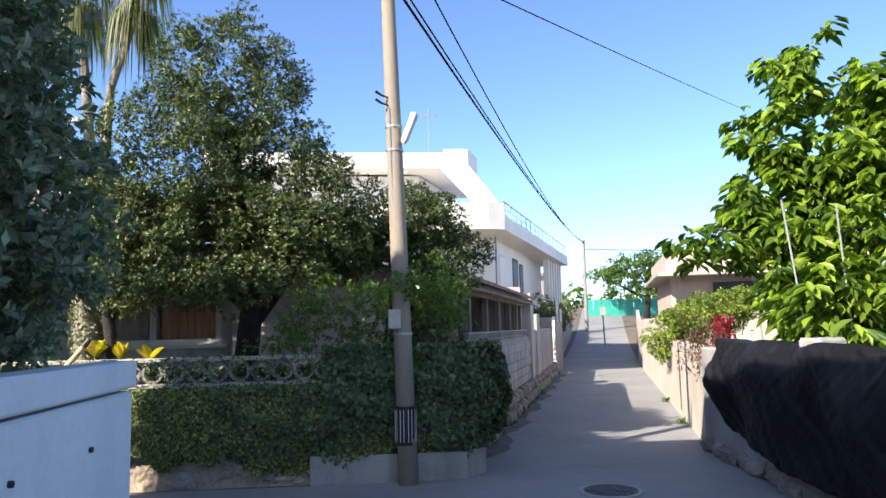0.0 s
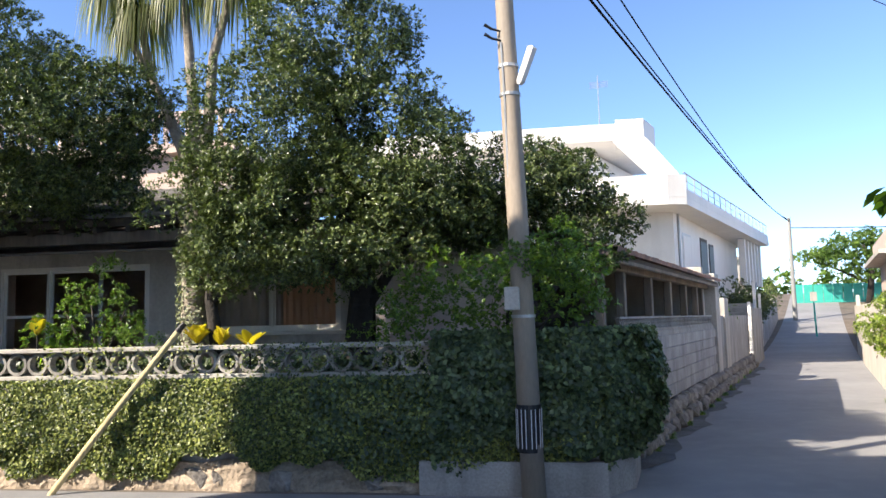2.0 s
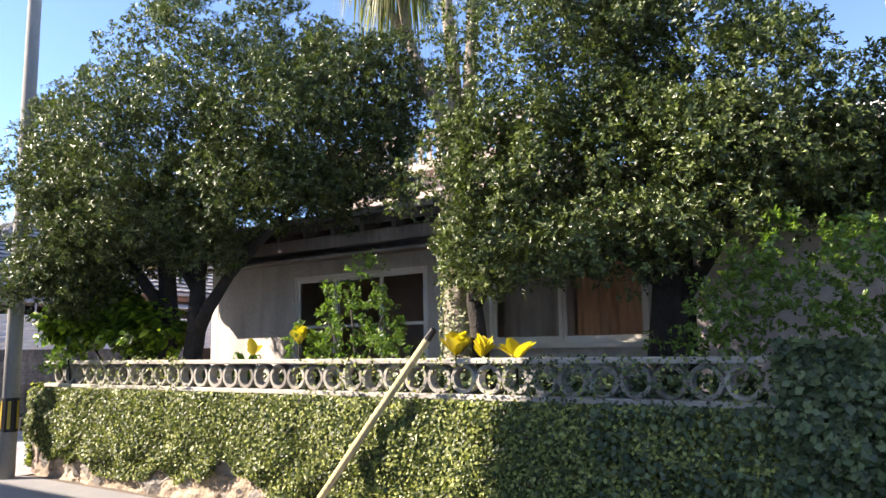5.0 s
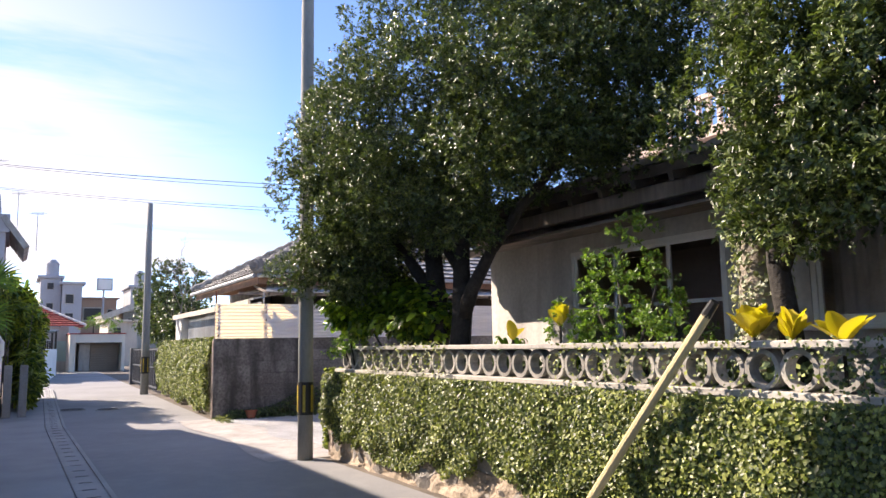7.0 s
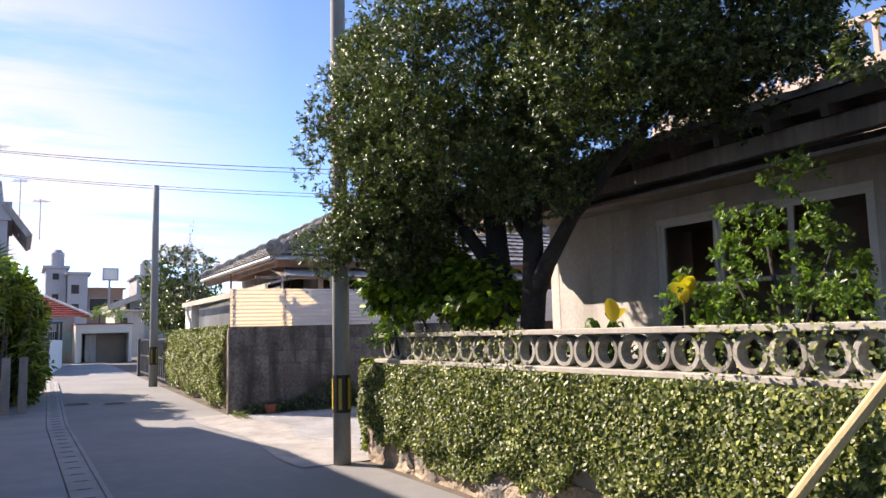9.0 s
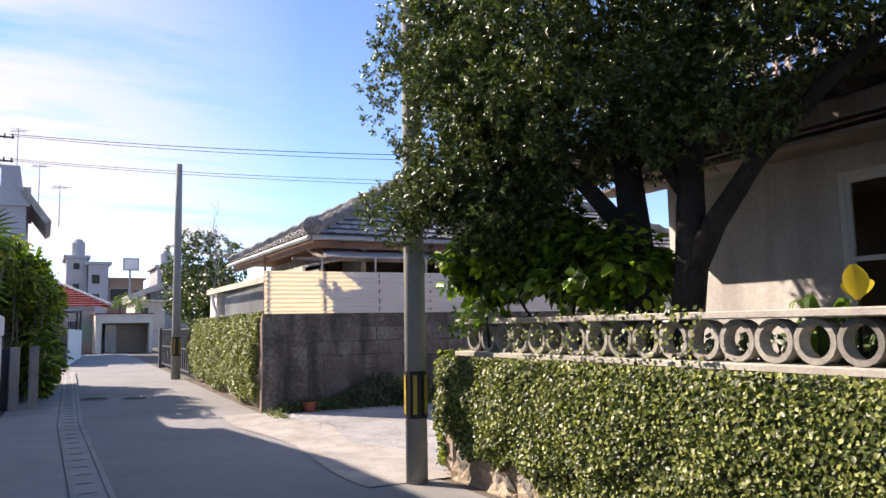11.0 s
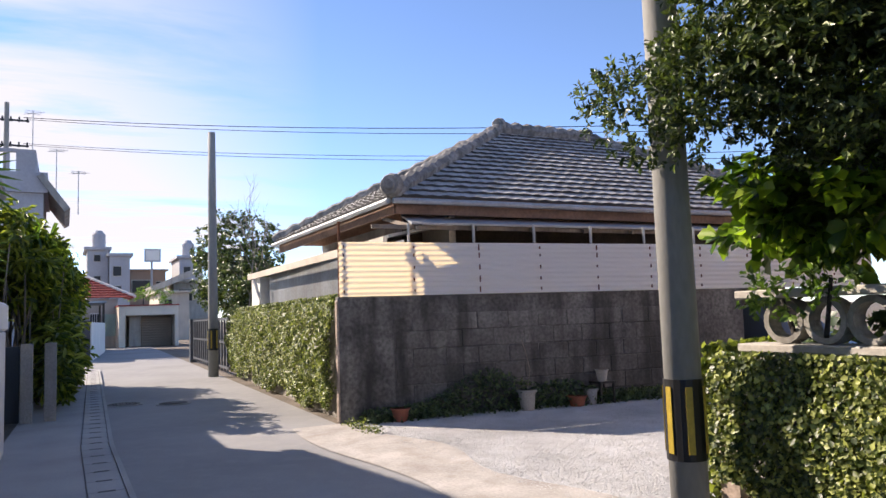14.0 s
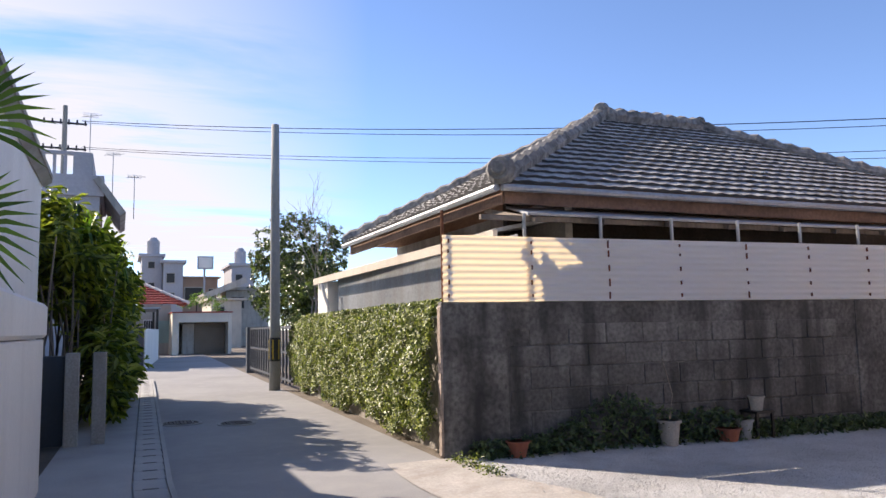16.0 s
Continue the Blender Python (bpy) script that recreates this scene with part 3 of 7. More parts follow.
# ---- block wall along the climbing lane ----
lw = thing("block_wall", lane(4.5, -0.1), "grey concrete block wall on a rubble footing", "block wall", kind="structure")
bm = bmesh.new()
box(bm, lane(4.7, -0.10, 0.99), (9.2, 0.13, 1.10), LANE_RZ)
part("wall_core", bm, CONC, lw)
blk = bmesh.new()
box(blk, (0, 0, 0), (0.393, 0.05, 0.193), 0, 0.006)
blk_me = bpy.data.meshes.new("block")
blk.to_mesh(blk_me)
blk.free()
blk_me.materials.append(BLOCK_L)
for row in range(5):
    for i in range(23):
        s = 0.3 + i * 0.4 + (0.2 if row % 2 else 0)
        if s < 9.2:
            o = new("block", blk_me)
            o.parent, o.matrix_parent_inverse = lw, lw.matrix_basis.inverted()
            o.matrix_basis = pose(*lane(s, -0.025 + rs.uniform(-0.003, 0.003), 0.56 + row * 0.2), 0, 0, LANE_RZ)
s = 0.0
while s < 18:
    w = rs.uniform(0.25, 0.5)
    for zz in (0.10, 0.32):
        o = new("stone", STONES[rs.randrange(6)])
        o.parent, o.matrix_parent_inverse = lw, lw.matrix_basis.inverted()
        o.matrix_basis = pose(*lane(s + rs.uniform(-.08, .08), 0.10 if zz < 0.2 else 0.03, zz), rs.uniform(-15, 15), rs.uniform(-20, 20), LANE_RZ) @ Matrix.Diagonal((w * 1.1, w * 0.85, 0.42, 1))
    s += w * 0.9
# lattice strip over the blocks
bm = bmesh.new()
box(bm, lane(4.8, -0.10, 1.565), (8.9, 0.10, 0.04), LANE_RZ)
box(bm, lane(4.8, -0.10, 1.755), (8.9, 0.10, 0.03), LANE_RZ)
for i in range(75):
    for sg in (-1, 1):
        box(bm, lane(0.45 + i * 0.118, -0.10, 1.66), (0.018, 0.05, 0.24), LANE_RZ, 0, Matrix.Rotation(radians(38 * sg), 4, 'Y'))
part("lattice", bm, CONC, lw)
# pillars and rough walls further on
for nm, s0, s1, z1, m in (("gate_pillar", 9.3, 10.0, 2.75, CONC_L), ("low_wall", 10.0, 11.0, 1.75, CONC), ("gate_pillar", 11.0, 11.8, 2.2, CONC_L), ("low_wall", 11.8, 17.6, 1.75, CONC)):
    bm = bmesh.new()
    box(bm, lane((s0 + s1) / 2, -0.1, z1 / 2), (s1 - s0, 0.3 if nm == "gate_pillar" else 0.2, z1), LANE_RZ, 0.012)
    part(nm, bm, m, lw)
bm = bmesh.new()
box(bm, lane(9.15, -1.75, 1.45), (0.25, 3.1, 2.9), LANE_RZ, 0.01)
part("side_wall", bm, CONC_L, lw)

# ---- right-hand walls of the climbing lane ----
rw = thing("boundary_wall", lane(8, 3.5), "sunlit cream-rendered boundary wall with a vertical crack", "boundary wall", kind="structure")
bm = bmesh.new()
box(bm, lane(5.0, 3.50, 0.74), (9.3, 0.20, 1.48), LANE_RZ, 0.01)
part("wall_body", bm, CREAM, rw)
bm = bmesh.new()
box(bm, lane(15.0, 3.50, 1.0), (10.7, 0.20, 2.0), LANE_RZ, 0.01)
part("wall_body", bm, CREAM, rw)
bm = bmesh.new()
tube(bm, [lane(4.6 + 0.02 * math.sin(k * 1.9), 3.395, 1.46 - k * 0.12) for k in range(12)], [0.012] * 12, 5)
part("crack", bm, BLACK, rw)
rw2 = thing("block_wall", (4.6, 9.6, 0), "grey block wall on rough coral stones under shade cloth", "block wall", kind="structure")
P0, P1 = Vector((4.78, 10.62, 0)), Vector((3.95, 4.0, 0))
dR = (P1 - P0).normalized()
rzR = math.degrees(math.atan2(dR.y, dR.x))
bm = bmesh.new()
box(bm, P0.lerp(P1, 0.5) + Vector((0.12, 0, 0.75)), ((P1 - P0).length, 0.2, 1.44), rzR, 0.01)
part("wall_body", bm, BLOCK_L, rw2)
s = 0.1
while s < 6.6:
    w = rs.uniform(0.3, 0.6)
    p = P0 + dR * s
    o = new("stone", STONES[rs.randrange(6)])
    o.parent, o.matrix_parent_inverse = rw2, rw2.matrix_basis.inverted()
    o.matrix_basis = pose(p.x + 0.02, p.y, ground_z(p.x, p.y) + 0.10, rs.uniform(-10, 10), rs.uniform(-15, 15), rzR) @ Matrix.Diagonal((w * 1.0, w * 0.5, 0.36, 1))
    s += w * 0.9
bm = bmesh.new()
box(bm, (4.50, 7.15, 1.42), (0.34, 0.32, 0.50), 8, 0.03)
part("pier", bm, CONC, rw2)


def shade_cloth():
    """Black net thrown over the wall top, hanging in folds."""
    t = thing("shade_cloth", (4.3, 7.5, 0.8), "black shade cloth draped over the block wall in folds", "shade cloth")
    bm = bmesh.new()
    g = {}
    NU, NV = 150, 44
    for i in range(NU + 1):
        u = i / NU
        p = P0 + dR * (1.0 + 4.2 * u)
        bottom = 0.44 - 0.26 * u + 0.10 * noise.noise((u * 4, 0, 3)) + 0.015 * math.sin(u * 23)
        if u < 0.05:
            bottom += (0.05 - u) * 5.0
        top = 1.56 + 0.07 * abs(math.sin(u * 9.0 + 1.1)) + 0.008 * math.sin(u * 37)
        for j in range(NV + 1):
            v = j / NV
            z = top + (bottom - top) * v
            # broad slack folds that fan out from the ties at the top
            fan = math.sin((u - 0.30) * 16 * (1.25 - 0.75 * v) + 0.6 * noise.noise((u * 3, v * 2, 8)))
            f1 = 0.075 * (0.15 + v) * fan * abs(fan) ** 0.3
            f2 = 0.028 * noise.noise((u * 30 - v * 9, v * 3.0, 3)) + 0.016 * noise.noise((u * 70 + v * 22, v * 5, 7))
            f3 = 0.12 * noise.noise((u * 5, v * 2.2, 2))
            g[i, j] = bm.verts.new((p.x - 0.10 - 0.12 * math.sin(math.pi * min(1, v)) - f1 - f2 - f3, p.y + 0.05 * noise.noise((u * 8, v * 4, 6)), z))
        g[i, -1] = bm.verts.new((p.x + 0.26, p.y, top - 0.03))
    for i in range(NU):
        for j in range(-1, NV):
            bm.faces.new((g[i, j], g[i + 1, j], g[i + 1, j + 1], g[i, j + 1]))
    ob = part("cloth", bm, TARP, t, smooth=True)
    so = ob.modifiers.new("thick", 'SOLIDIFY')
    so.thickness = 0.006
    return t


shade_cloth()

# ---- grey block wall and hedge of the tiled house ----
gy = thing("block_wall", (-17.0, 12.5, 0), "blackened concrete block wall beside the gravel lot", "block wall", kind="structure")
GD = Vector((0.08, 1.0, 0)).normalized()
G0 = Vector((-17.15, 9.36, 0))
grz = math.degrees(math.atan2(GD.y, GD.x))
bm = bmesh.new()
box(bm, G0 + GD * 3.68 + Vector((-0.082, 0, 0.88)), (7.36, 0.14, 1.76), grz)
part("wall_core", bm, CONC_D, gy)
gb = bmesh.new()
box(gb, (0, 0, 0), (0.512, 0.05, 0.248), 0, 0.009)
gb_me = bpy.data.meshes.new("block")
gb.to_mesh(gb_me)
gb.free()
gb_me.materials.append(mat("sooty block", (0.145, 0.14, 0.133), 0.92, 0.5, 1.6, 22, 0.5, stain=0.8, stain_col=(0.035, 0.034, 0.032), rand=0.22))
for row in range(6):
    for i in range(11):
        s = 1.09 + i * 0.525 + (0.26 if row % 2 else 0)
        if s > 5.95:
            continue
        o = new("block", gb_me)
        o.parent, o.matrix_parent_inverse = gy, gy.matrix_basis.inverted()
        q = G0 + GD * s
        o.matrix_basis = pose(q.x - 0.024 + rs.uniform(-0.004, 0.004), q.y, 0.08 + row * 0.26, 0, 0, grz)
bm = bmesh.new()
box(bm, G0 + GD * 0.40 + Vector((-0.07, 0, 0.885)), (0.82, 0.15, 1.77), grz, 0.01)
part("corner_post", bm, CONC_D, gy)
bm = bmesh.new()
box(bm, G0 + GD * 6.42 + Vector((-0.07, 0, 0.885)), (0.5, 0.15, 1.77), grz, 0.01)
part("pier", bm, CONC_D, gy)
bm = bmesh.new()
box(bm, G0 + GD * 3.68 + Vector((-0.07, 0, 1.60)), (7.36, 0.135, 0.35), grz, 0.01)
part("top_beam", bm, CONC_D, gy)
h2 = thing("hedge_wall", (-22, 9.6, 0), "low wall grown over by a clipped sunlit hedge", "hedge", kind="structure")
bm = bmesh.new()
box(bm, (-22.6, 9.88, 0.80), (10.9, 0.18, 1.6), -3.3)
part("wall_body", bm, STONE, h2)
ivy("hedge_leaves", (-27.9, 10.08), (-17.35, 9.44), 0.16, 1.72, 66000, 0.22, 9, h2, LEAF_IVY, 0.043, 0.2)
ivy("hedge_leaves", (-27.9, 10.28), (-17.35, 9.66), 1.50, 1.82, 20000, 0.42, 10, h2, LEAF_IVY, 0.043, 0.0)
bm = bmesh.new()
box(bm, (-17.21, 9.40, 0.87), (0.12, 0.14, 1.72), 0, 0.02)
part("corner_post", bm, mat('peeling pinkish render', (0.42, 0.33, 0.27), 0.9, 0.4, 5, 30, 0.6, stain=0.4, stain_col=(0.2, 0.16, 0.13)), h2)


# ---- utility poles ----
def band(parent, x, y, z0, z1, r, mark, n=4):
    bm = bmesh.new()
    tube(bm, [(x, y, z0), (x, y, z1)], [r + 0.006] * 2, 20)
    b = part("warning_band", bm, BLACK, parent, "black band with upright reflective bars")
    for k in range(n):
        a = 2 * math.pi * (k + 0.5) / n
        bm = bmesh.new()
        w = 0.038
        for dx in ((-0.022, 0.022) if mark is SILVER else (0.0,)):
            c = Vector((x + math.cos(a) * (r + 0.008) - math.sin(a) * dx, y + math.sin(a) * (r + 0.008) + math.cos(a) * dx, (z0 + z1) / 2))
            box(bm, c, (0.005, 0.008 if mark is SILVER else w, (z1 - z0) * 0.82), math.degrees(a))
        part("reflective_bar", bm, mark, b)


def pole(at, h, r0, r1, material, label, mark, bz, lean=(0, 0)):
    t = thing("utility_pole", at, label, "utility pole", "utility poles")
    bm = bmesh.new()
    tube(bm, [(at[0] + lean[0] * k, at[1] + lean[1] * k, at[2] - 0.2 * (k == 0) + h * k) for k in (0, 0.25, 0.5, 0.75, 1)], [r0 + (r1 - r0) * k for k in (0, 0.25, 0.5, 0.75, 1)], 20)
    part("shaft", bm, material, t, smooth=True)
    band(t, at[0] + lean[0] * 0.1, at[1], bz[0], bz[1], r0 * 0.985, mark, 6 if mark is YELLOW else 8)
    return t


pc = pole((0.43, 9.17, 0), 11.0, 0.120, 0.062, POLE, "weathered concrete utility pole with a small street lamp", SILVER, (0.47, 0.93), (-0.30, 0))
for zz in (1.78, 4.05, 4.35):
    bm = bmesh.new()
    tube(bm, [(0.43 - 0.3 * zz / 11, 9.17, zz), (0.43 - 0.3 * zz / 11, 9.17, zz + 0.03)], [0.127 - zz * 0.0042] * 2, 16)
    part("clamp", bm, METAL, pc)
bm = bmesh.new()
tube(bm, [(0.25, 9.08, 4.6), (0.27, 9.08, 4.0), (0.28, 9.1, 3.2)], [0.012] * 3, 6)
part("conduit", bm, METAL, pc)
bm = bmesh.new()
tube(bm, [(0.42, 9.07, 4.14), (0.44, 9.06, 4.17), (0.57, 9.0, 4.49), (0.575, 9.0, 4.50)], [0.03, 0.05, 0.055, 0.035], 6)
part("lamp_head", bm, WHITE, pc, "small white tubular lamp head")
bm = bmesh.new()
for zz in (4.72, 4.62):
    tube(bm, [(0.29, 9.12, zz), (0.16, 9.05, zz + 0.02), (0.09, 9.02, zz + 0.06)], [0.008, 0.014, 0.018], 7)
part("insulator", bm, BLACK, pc)
bm = bmesh.new()
box(bm, (0.28, 9.03, 1.97), (0.15, 0.10, 0.23), 0, 0.01)
part("meter_box", bm, CONC_L, pc)
pa = pole((-10.28, 9.05, 0), 11.0, 0.108, 0.08, POLE_G, "grey concrete utility pole with yellow and black band", YELLOW, (0.62, 1.07), (-0.05, 0))
pb = pole((-28.1, 9.52, 0), 6.75, 0.14, 0.10, POLE_G, "short grey concrete pole beside the hedge", YELLOW, (0.72, 1.30), (-0.1, 0))


# ---- the garden house behind the ivy wall ----
def wall_with_holes(bm, x0, x1, y, th, z0, z1, holes):
    """A wall along x with rectangular openings (x0, x1, z0, z1), as one closed shell."""
    xs = sorted({x0, x1, *(h[0] for h in holes), *(h[1] for h in holes)})
    zs = sorted({z0, z1, *(h[2] for h in holes), *(h[3] for h in holes)})
    V = {}

    def v(i, k, s):
        if (i, k, s) not in V:
            V[i, k, s] = bm.verts.new((xs[i], y + s * th / 2, zs[k]))
        return V[i, k, s]

    def solid(i, k):
        if not (0 <= i < len(xs) - 1 and 0 <= k < len(zs) - 1):
            return False
        cx, cz = (xs[i] + xs[i + 1]) / 2, (zs[k] + zs[k + 1]) / 2
        return not any(h[0] < cx < h[1] and h[2] < cz < h[3] for h in holes)
    for i in range(len(xs) - 1):
        for k in range(len(zs) - 1):
            if solid(i, k):
                for s in (-1, 1):
                    bm.faces.new((v(i, k, s), v(i + 1, k, s), v(i + 1, k + 1, s), v(i, k + 1, s)))
                for di, dk, a, b in ((-1, 0, (0, 0), (0, 1)), (1, 0, (1, 0), (1, 1)), (0, -1, (0, 0), (1, 0)), (0, 1, (0, 1), (1, 1))):
                    if not solid(i + di, k + dk):
                        bm.faces.new((v(i + a[0], k + a[1], -1), v(i + b[0], k + b[1], -1), v(i + b[0], k + b[1], 1), v(i + a[0], k + a[1], 1)))
    bmesh.ops.recalc_face_normals(bm, faces=bm.faces)
    return bm


def window(parent, x0, x1, y, z0, z1, mull, rail=None, material=ALU):
    """A sliding window: frame, sashes, panes."""
    w = thing("window", ((x0 + x1) / 2, y, z0), "", "")
    w.parent = parent
    w.matrix_basis = parent.matrix_basis.inverted() @ Matrix.Translation(((x0 + x1) / 2, y, z0))
    inv = (parent.matrix_basis @ w.matrix_basis).inverted()
    t = 0.05

    def sub(nm, bm, m):
        o = part(nm, bm, m)
        o.parent, o.matrix_parent_inverse = w, inv
        return o
    bm = bmesh.new()
    box(bm, ((x0 + x1) / 2, y, z0 + t / 2), (x1 - x0, 0.10, t))
    box(bm, ((x0 + x1) / 2, y, z1 - t / 2), (x1 - x0, 0.10, t))
    for xx in (x0 + t / 2, x1 - t / 2):
        box(bm, (xx, y, (z0 + z1) / 2), (t, 0.10, z1 - z0 - 2 * t))
    sub("window_frame", bm, material)
    xs = [x0 + t] + list(mull) + [x1 - t]
    for i, (a, b) in enumerate(zip(xs, xs[1:])):
        yy = y + (0.015 if i % 2 else -0.015)
        bm = bmesh.new()
        for xx in (a + 0.02, b - 0.02):
            box(bm, (xx, yy, (z0 + z1) / 2), (0.04, 0.028, z1 - z0 - 2 * t))
        for zz in (z0 + t + 0.02, z1 - t - 0.02) + ((rail,) if rail else ()):
            box(bm, ((a + b) / 2, yy, zz), (b - a - 0.08, 0.028, 0.04))
        sub("sash", bm, material)
        o = sub("pane", bx(((a + b) / 2, yy, (z0 + z1) / 2), (b - a - 0.08, 0.005, z1 - z0 - 2 * t - 0.08)), GLASS)
        o.visible_shadow = False


def tile_roof_face(bm, p0, p1, p2, p3, rows, cols, thick=0.05, lip=0):
    """Curved tiles over the quad p0-p1 (eave) to p3-p2 (ridge): each a small arched shell, proud of the row above it."""
    p0, p1, p2, p3 = (Vector(p) for p in (p0, p1, p2, p3))
    n = (p1 - p0).cross(p3 - p0).normalized()
    if n.z < 0:
        n = -n
    for r in range(rows):
        a0, a1 = r / rows, min(1, (r + 1.12) / rows)
        l0, r0 = p0.lerp(p3, a0), p1.lerp(p2, a0)
        l1, r1 = p0.lerp(p3, a1), p1.lerp(p2, a1)
        w = (r0 - l0).length
        k = max(1, round(w / ((p1 - p0).length / cols)))
        for c in range(k):
            b0, b1 = c / k, (c + 1) / k
            q = [l0.lerp(r0, b0), l0.lerp(r0, (b0 + b1) / 2), l0.lerp(r0, b1), l1.lerp(r1, b0), l1.lerp(r1, (b0 + b1) / 2), l1.lerp(r1, b1)]
            jig = random.uniform(-0.005, 0.005)
            up = [thick + jig, thick + 0.016 + jig, thick + jig, 0, 0.010, 0]
            v = [bm.verts.new(qq + n * u) for qq, u in zip(q, up)]
            lo = [bm.verts.new(qq - n * 0.0) for qq in q[:3]]
            bm.faces.new((v[0], v[1], v[4], v[3]))
            bm.faces.new((v[1], v[2], v[5], v[4]))
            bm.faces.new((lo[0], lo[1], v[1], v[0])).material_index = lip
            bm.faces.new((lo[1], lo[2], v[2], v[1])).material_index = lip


def slab_quad(bm, p, thick):
    """A flat slab under the quad p."""
    p = [Vector(q) for q in p]
    n = (p[1] - p[0]).cross(p[-1] - p[0]).normalized()
    if n.z < 0:
        n = -n
    hi = [bm.verts.new(q) for q in p]
    lo = [bm.verts.new(q - n * thick) for q in p]
    bm.faces.new(hi)
    bm.faces.new(lo[::-1])
    for i in range(len(p)):
        bm.faces.new((lo[i], lo[(i + 1) % len(p)], hi[(i + 1) % len(p)], hi[i]))
    bmesh.ops.recalc_face_normals(bm, faces=bm.faces)
    return bm


HY = 11.6
gh = thing("garden_house", (-5.5, HY, 0), "old single-storey plastered house with dark eaves and tiled roof", "house")
bm = bmesh.new()
wall_with_holes(bm, -9.2, -1.7, HY + 0.08, 0.16, 0.0, 3.1, [(-7.5, -5.1, 1.05, 2.70), (-4.20, -2.25, 1.68, 2.72)])
part("wall", bm, PLASTER, gh)
bm = bmesh.new()
box(bm, (-9.42, 14.3, 1.55), (0.16, 5.2, 3.1))
part("wall", bm, PLASTER, gh)
bm = bmesh.new()
box(bm, (-1.78, 14.3, 1.55), (0.16, 5.2, 3.1))
part("wall", bm, PLASTER, gh)
bm = bmesh.new()
box(bm, (-5.6, 14.2, 1.5), (7.4, 0.1, 3.0))
part("back_wall", bm, ROOM, gh)
bm = bmesh.new()
box(bm, (-5.6, 12.9, 2.95), (7.4, 2.5, 0.05))
part("ceiling", bm, ROOM, gh)
bm = bmesh.new()
box(bm, (-5.6, 12.9, 0.5), (7.4, 2.5, 0.08))
part("floor", bm, WOOD_DK, gh)
window(gh, -7.5, -5.1, HY + 0.06, 1.05, 2.70, (-6.72, -5.9), 1.98, WHITE)
window(gh, -4.20, -2.25, HY + 0.06, 1.68, 2.72, (-3.26,), None, WHITE)
bm = bmesh.new()
box(bm, (-3.22, HY - 0.05, 1.66), (2.15, 0.16, 0.05), 0, 0.006)
part("window_sill", bm, WHITE, gh)
bm = bmesh.new()
N = 40
for i in range(N):
    a, b = -3.2 + i * 0.9 / N, -3.2 + (i + 1) * 0.9 / N
    va = [bm.verts.new((q, HY + 0.32 + 0.025 * math.sin(j * 1.3), z)) for q, j in ((a, i), (b, i + 1)) for z in (1.5, 2.7)]
    bm.faces.new((va[0], va[2], va[3], va[1]))
part("curtain", bm, CURTAIN, gh, "peach-coloured window curtain")
bm = bmesh.new()
for i in range(N):
    a, b = -4.15 + i * 0.93 / N, -4.15 + (i + 1) * 0.93 / N
    va = [bm.verts.new((q, HY + 0.27 + 0.018 * math.sin(j * 1.1), z)) for q, j in ((a, i), (b, i + 1)) for z in (1.5, 2.7)]
    bm.faces.new((va[0], va[2], va[3], va[1]))
part("curtain", bm, mat("greyed lace curtain", (0.50, 0.42, 0.38), 0.9, 0.15, 3, 40, 0.1), gh, "greyed lace curtain")
part("wing_wall", bx((-0.72, HY - 0.06, 1.4), (2.0, 0.16, 2.8)), mat("pinkish plaster", (0.72, 0.61, 0.56), 0.85, 0.15, 1.2, 20, 0.15, stain=0.3, stain_col=(0.3, 0.24, 0.22)), gh)
bm = bmesh.new()
box(bm, (-1.95, HY - 0.12, 1.5), (0.2, 0.2, 3.0), 0, 0.01)
part("corner_post", bm, PLASTER, gh)
# roof: eaves, rafters, tiles
EZ, EY, RZ_, RY = 3.22, 10.62, 4.55, 15.6
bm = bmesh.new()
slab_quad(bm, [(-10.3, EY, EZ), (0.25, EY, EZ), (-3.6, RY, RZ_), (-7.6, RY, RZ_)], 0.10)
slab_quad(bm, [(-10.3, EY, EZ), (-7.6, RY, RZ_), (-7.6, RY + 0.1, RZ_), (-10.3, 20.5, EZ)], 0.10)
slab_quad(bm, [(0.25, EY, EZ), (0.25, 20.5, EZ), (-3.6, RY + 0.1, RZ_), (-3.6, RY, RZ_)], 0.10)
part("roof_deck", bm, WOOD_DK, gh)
bm = bmesh.new()
tile_roof_face(bm, (-10.3, EY - 0.03, EZ + 0.01), (0.25, EY - 0.03, EZ + 0.01), (-3.6, RY, RZ_ + 0.01), (-7.6, RY, RZ_ + 0.01), 16, 36)
tagged(part("roof_tiles", bm, TILE, gh), kind="stuff")
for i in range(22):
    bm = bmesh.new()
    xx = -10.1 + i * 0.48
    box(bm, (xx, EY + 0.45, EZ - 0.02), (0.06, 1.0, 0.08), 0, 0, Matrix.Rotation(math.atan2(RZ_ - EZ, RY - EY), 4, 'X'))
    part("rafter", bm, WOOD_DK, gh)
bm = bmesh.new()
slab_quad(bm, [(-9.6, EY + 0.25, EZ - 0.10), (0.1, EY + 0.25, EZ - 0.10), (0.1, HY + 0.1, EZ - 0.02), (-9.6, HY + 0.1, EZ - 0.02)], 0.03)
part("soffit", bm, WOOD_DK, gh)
bm = bmesh.new()
box(bm, (-5.0, EY + 0.22, EZ - 0.22), (10.2, 0.12, 0.16), 0, 0.01)
part("eave_beam", bm, WOOD, gh)
bm = bmesh.new()
box(bm, (-5.6, EY + 0.55, EZ - 0.36), (8.6, 0.9, 0.03), 0, 0, Matrix.Rotation(radians(7), 4, 'X'))
part("canopy", bm, WOOD, gh)

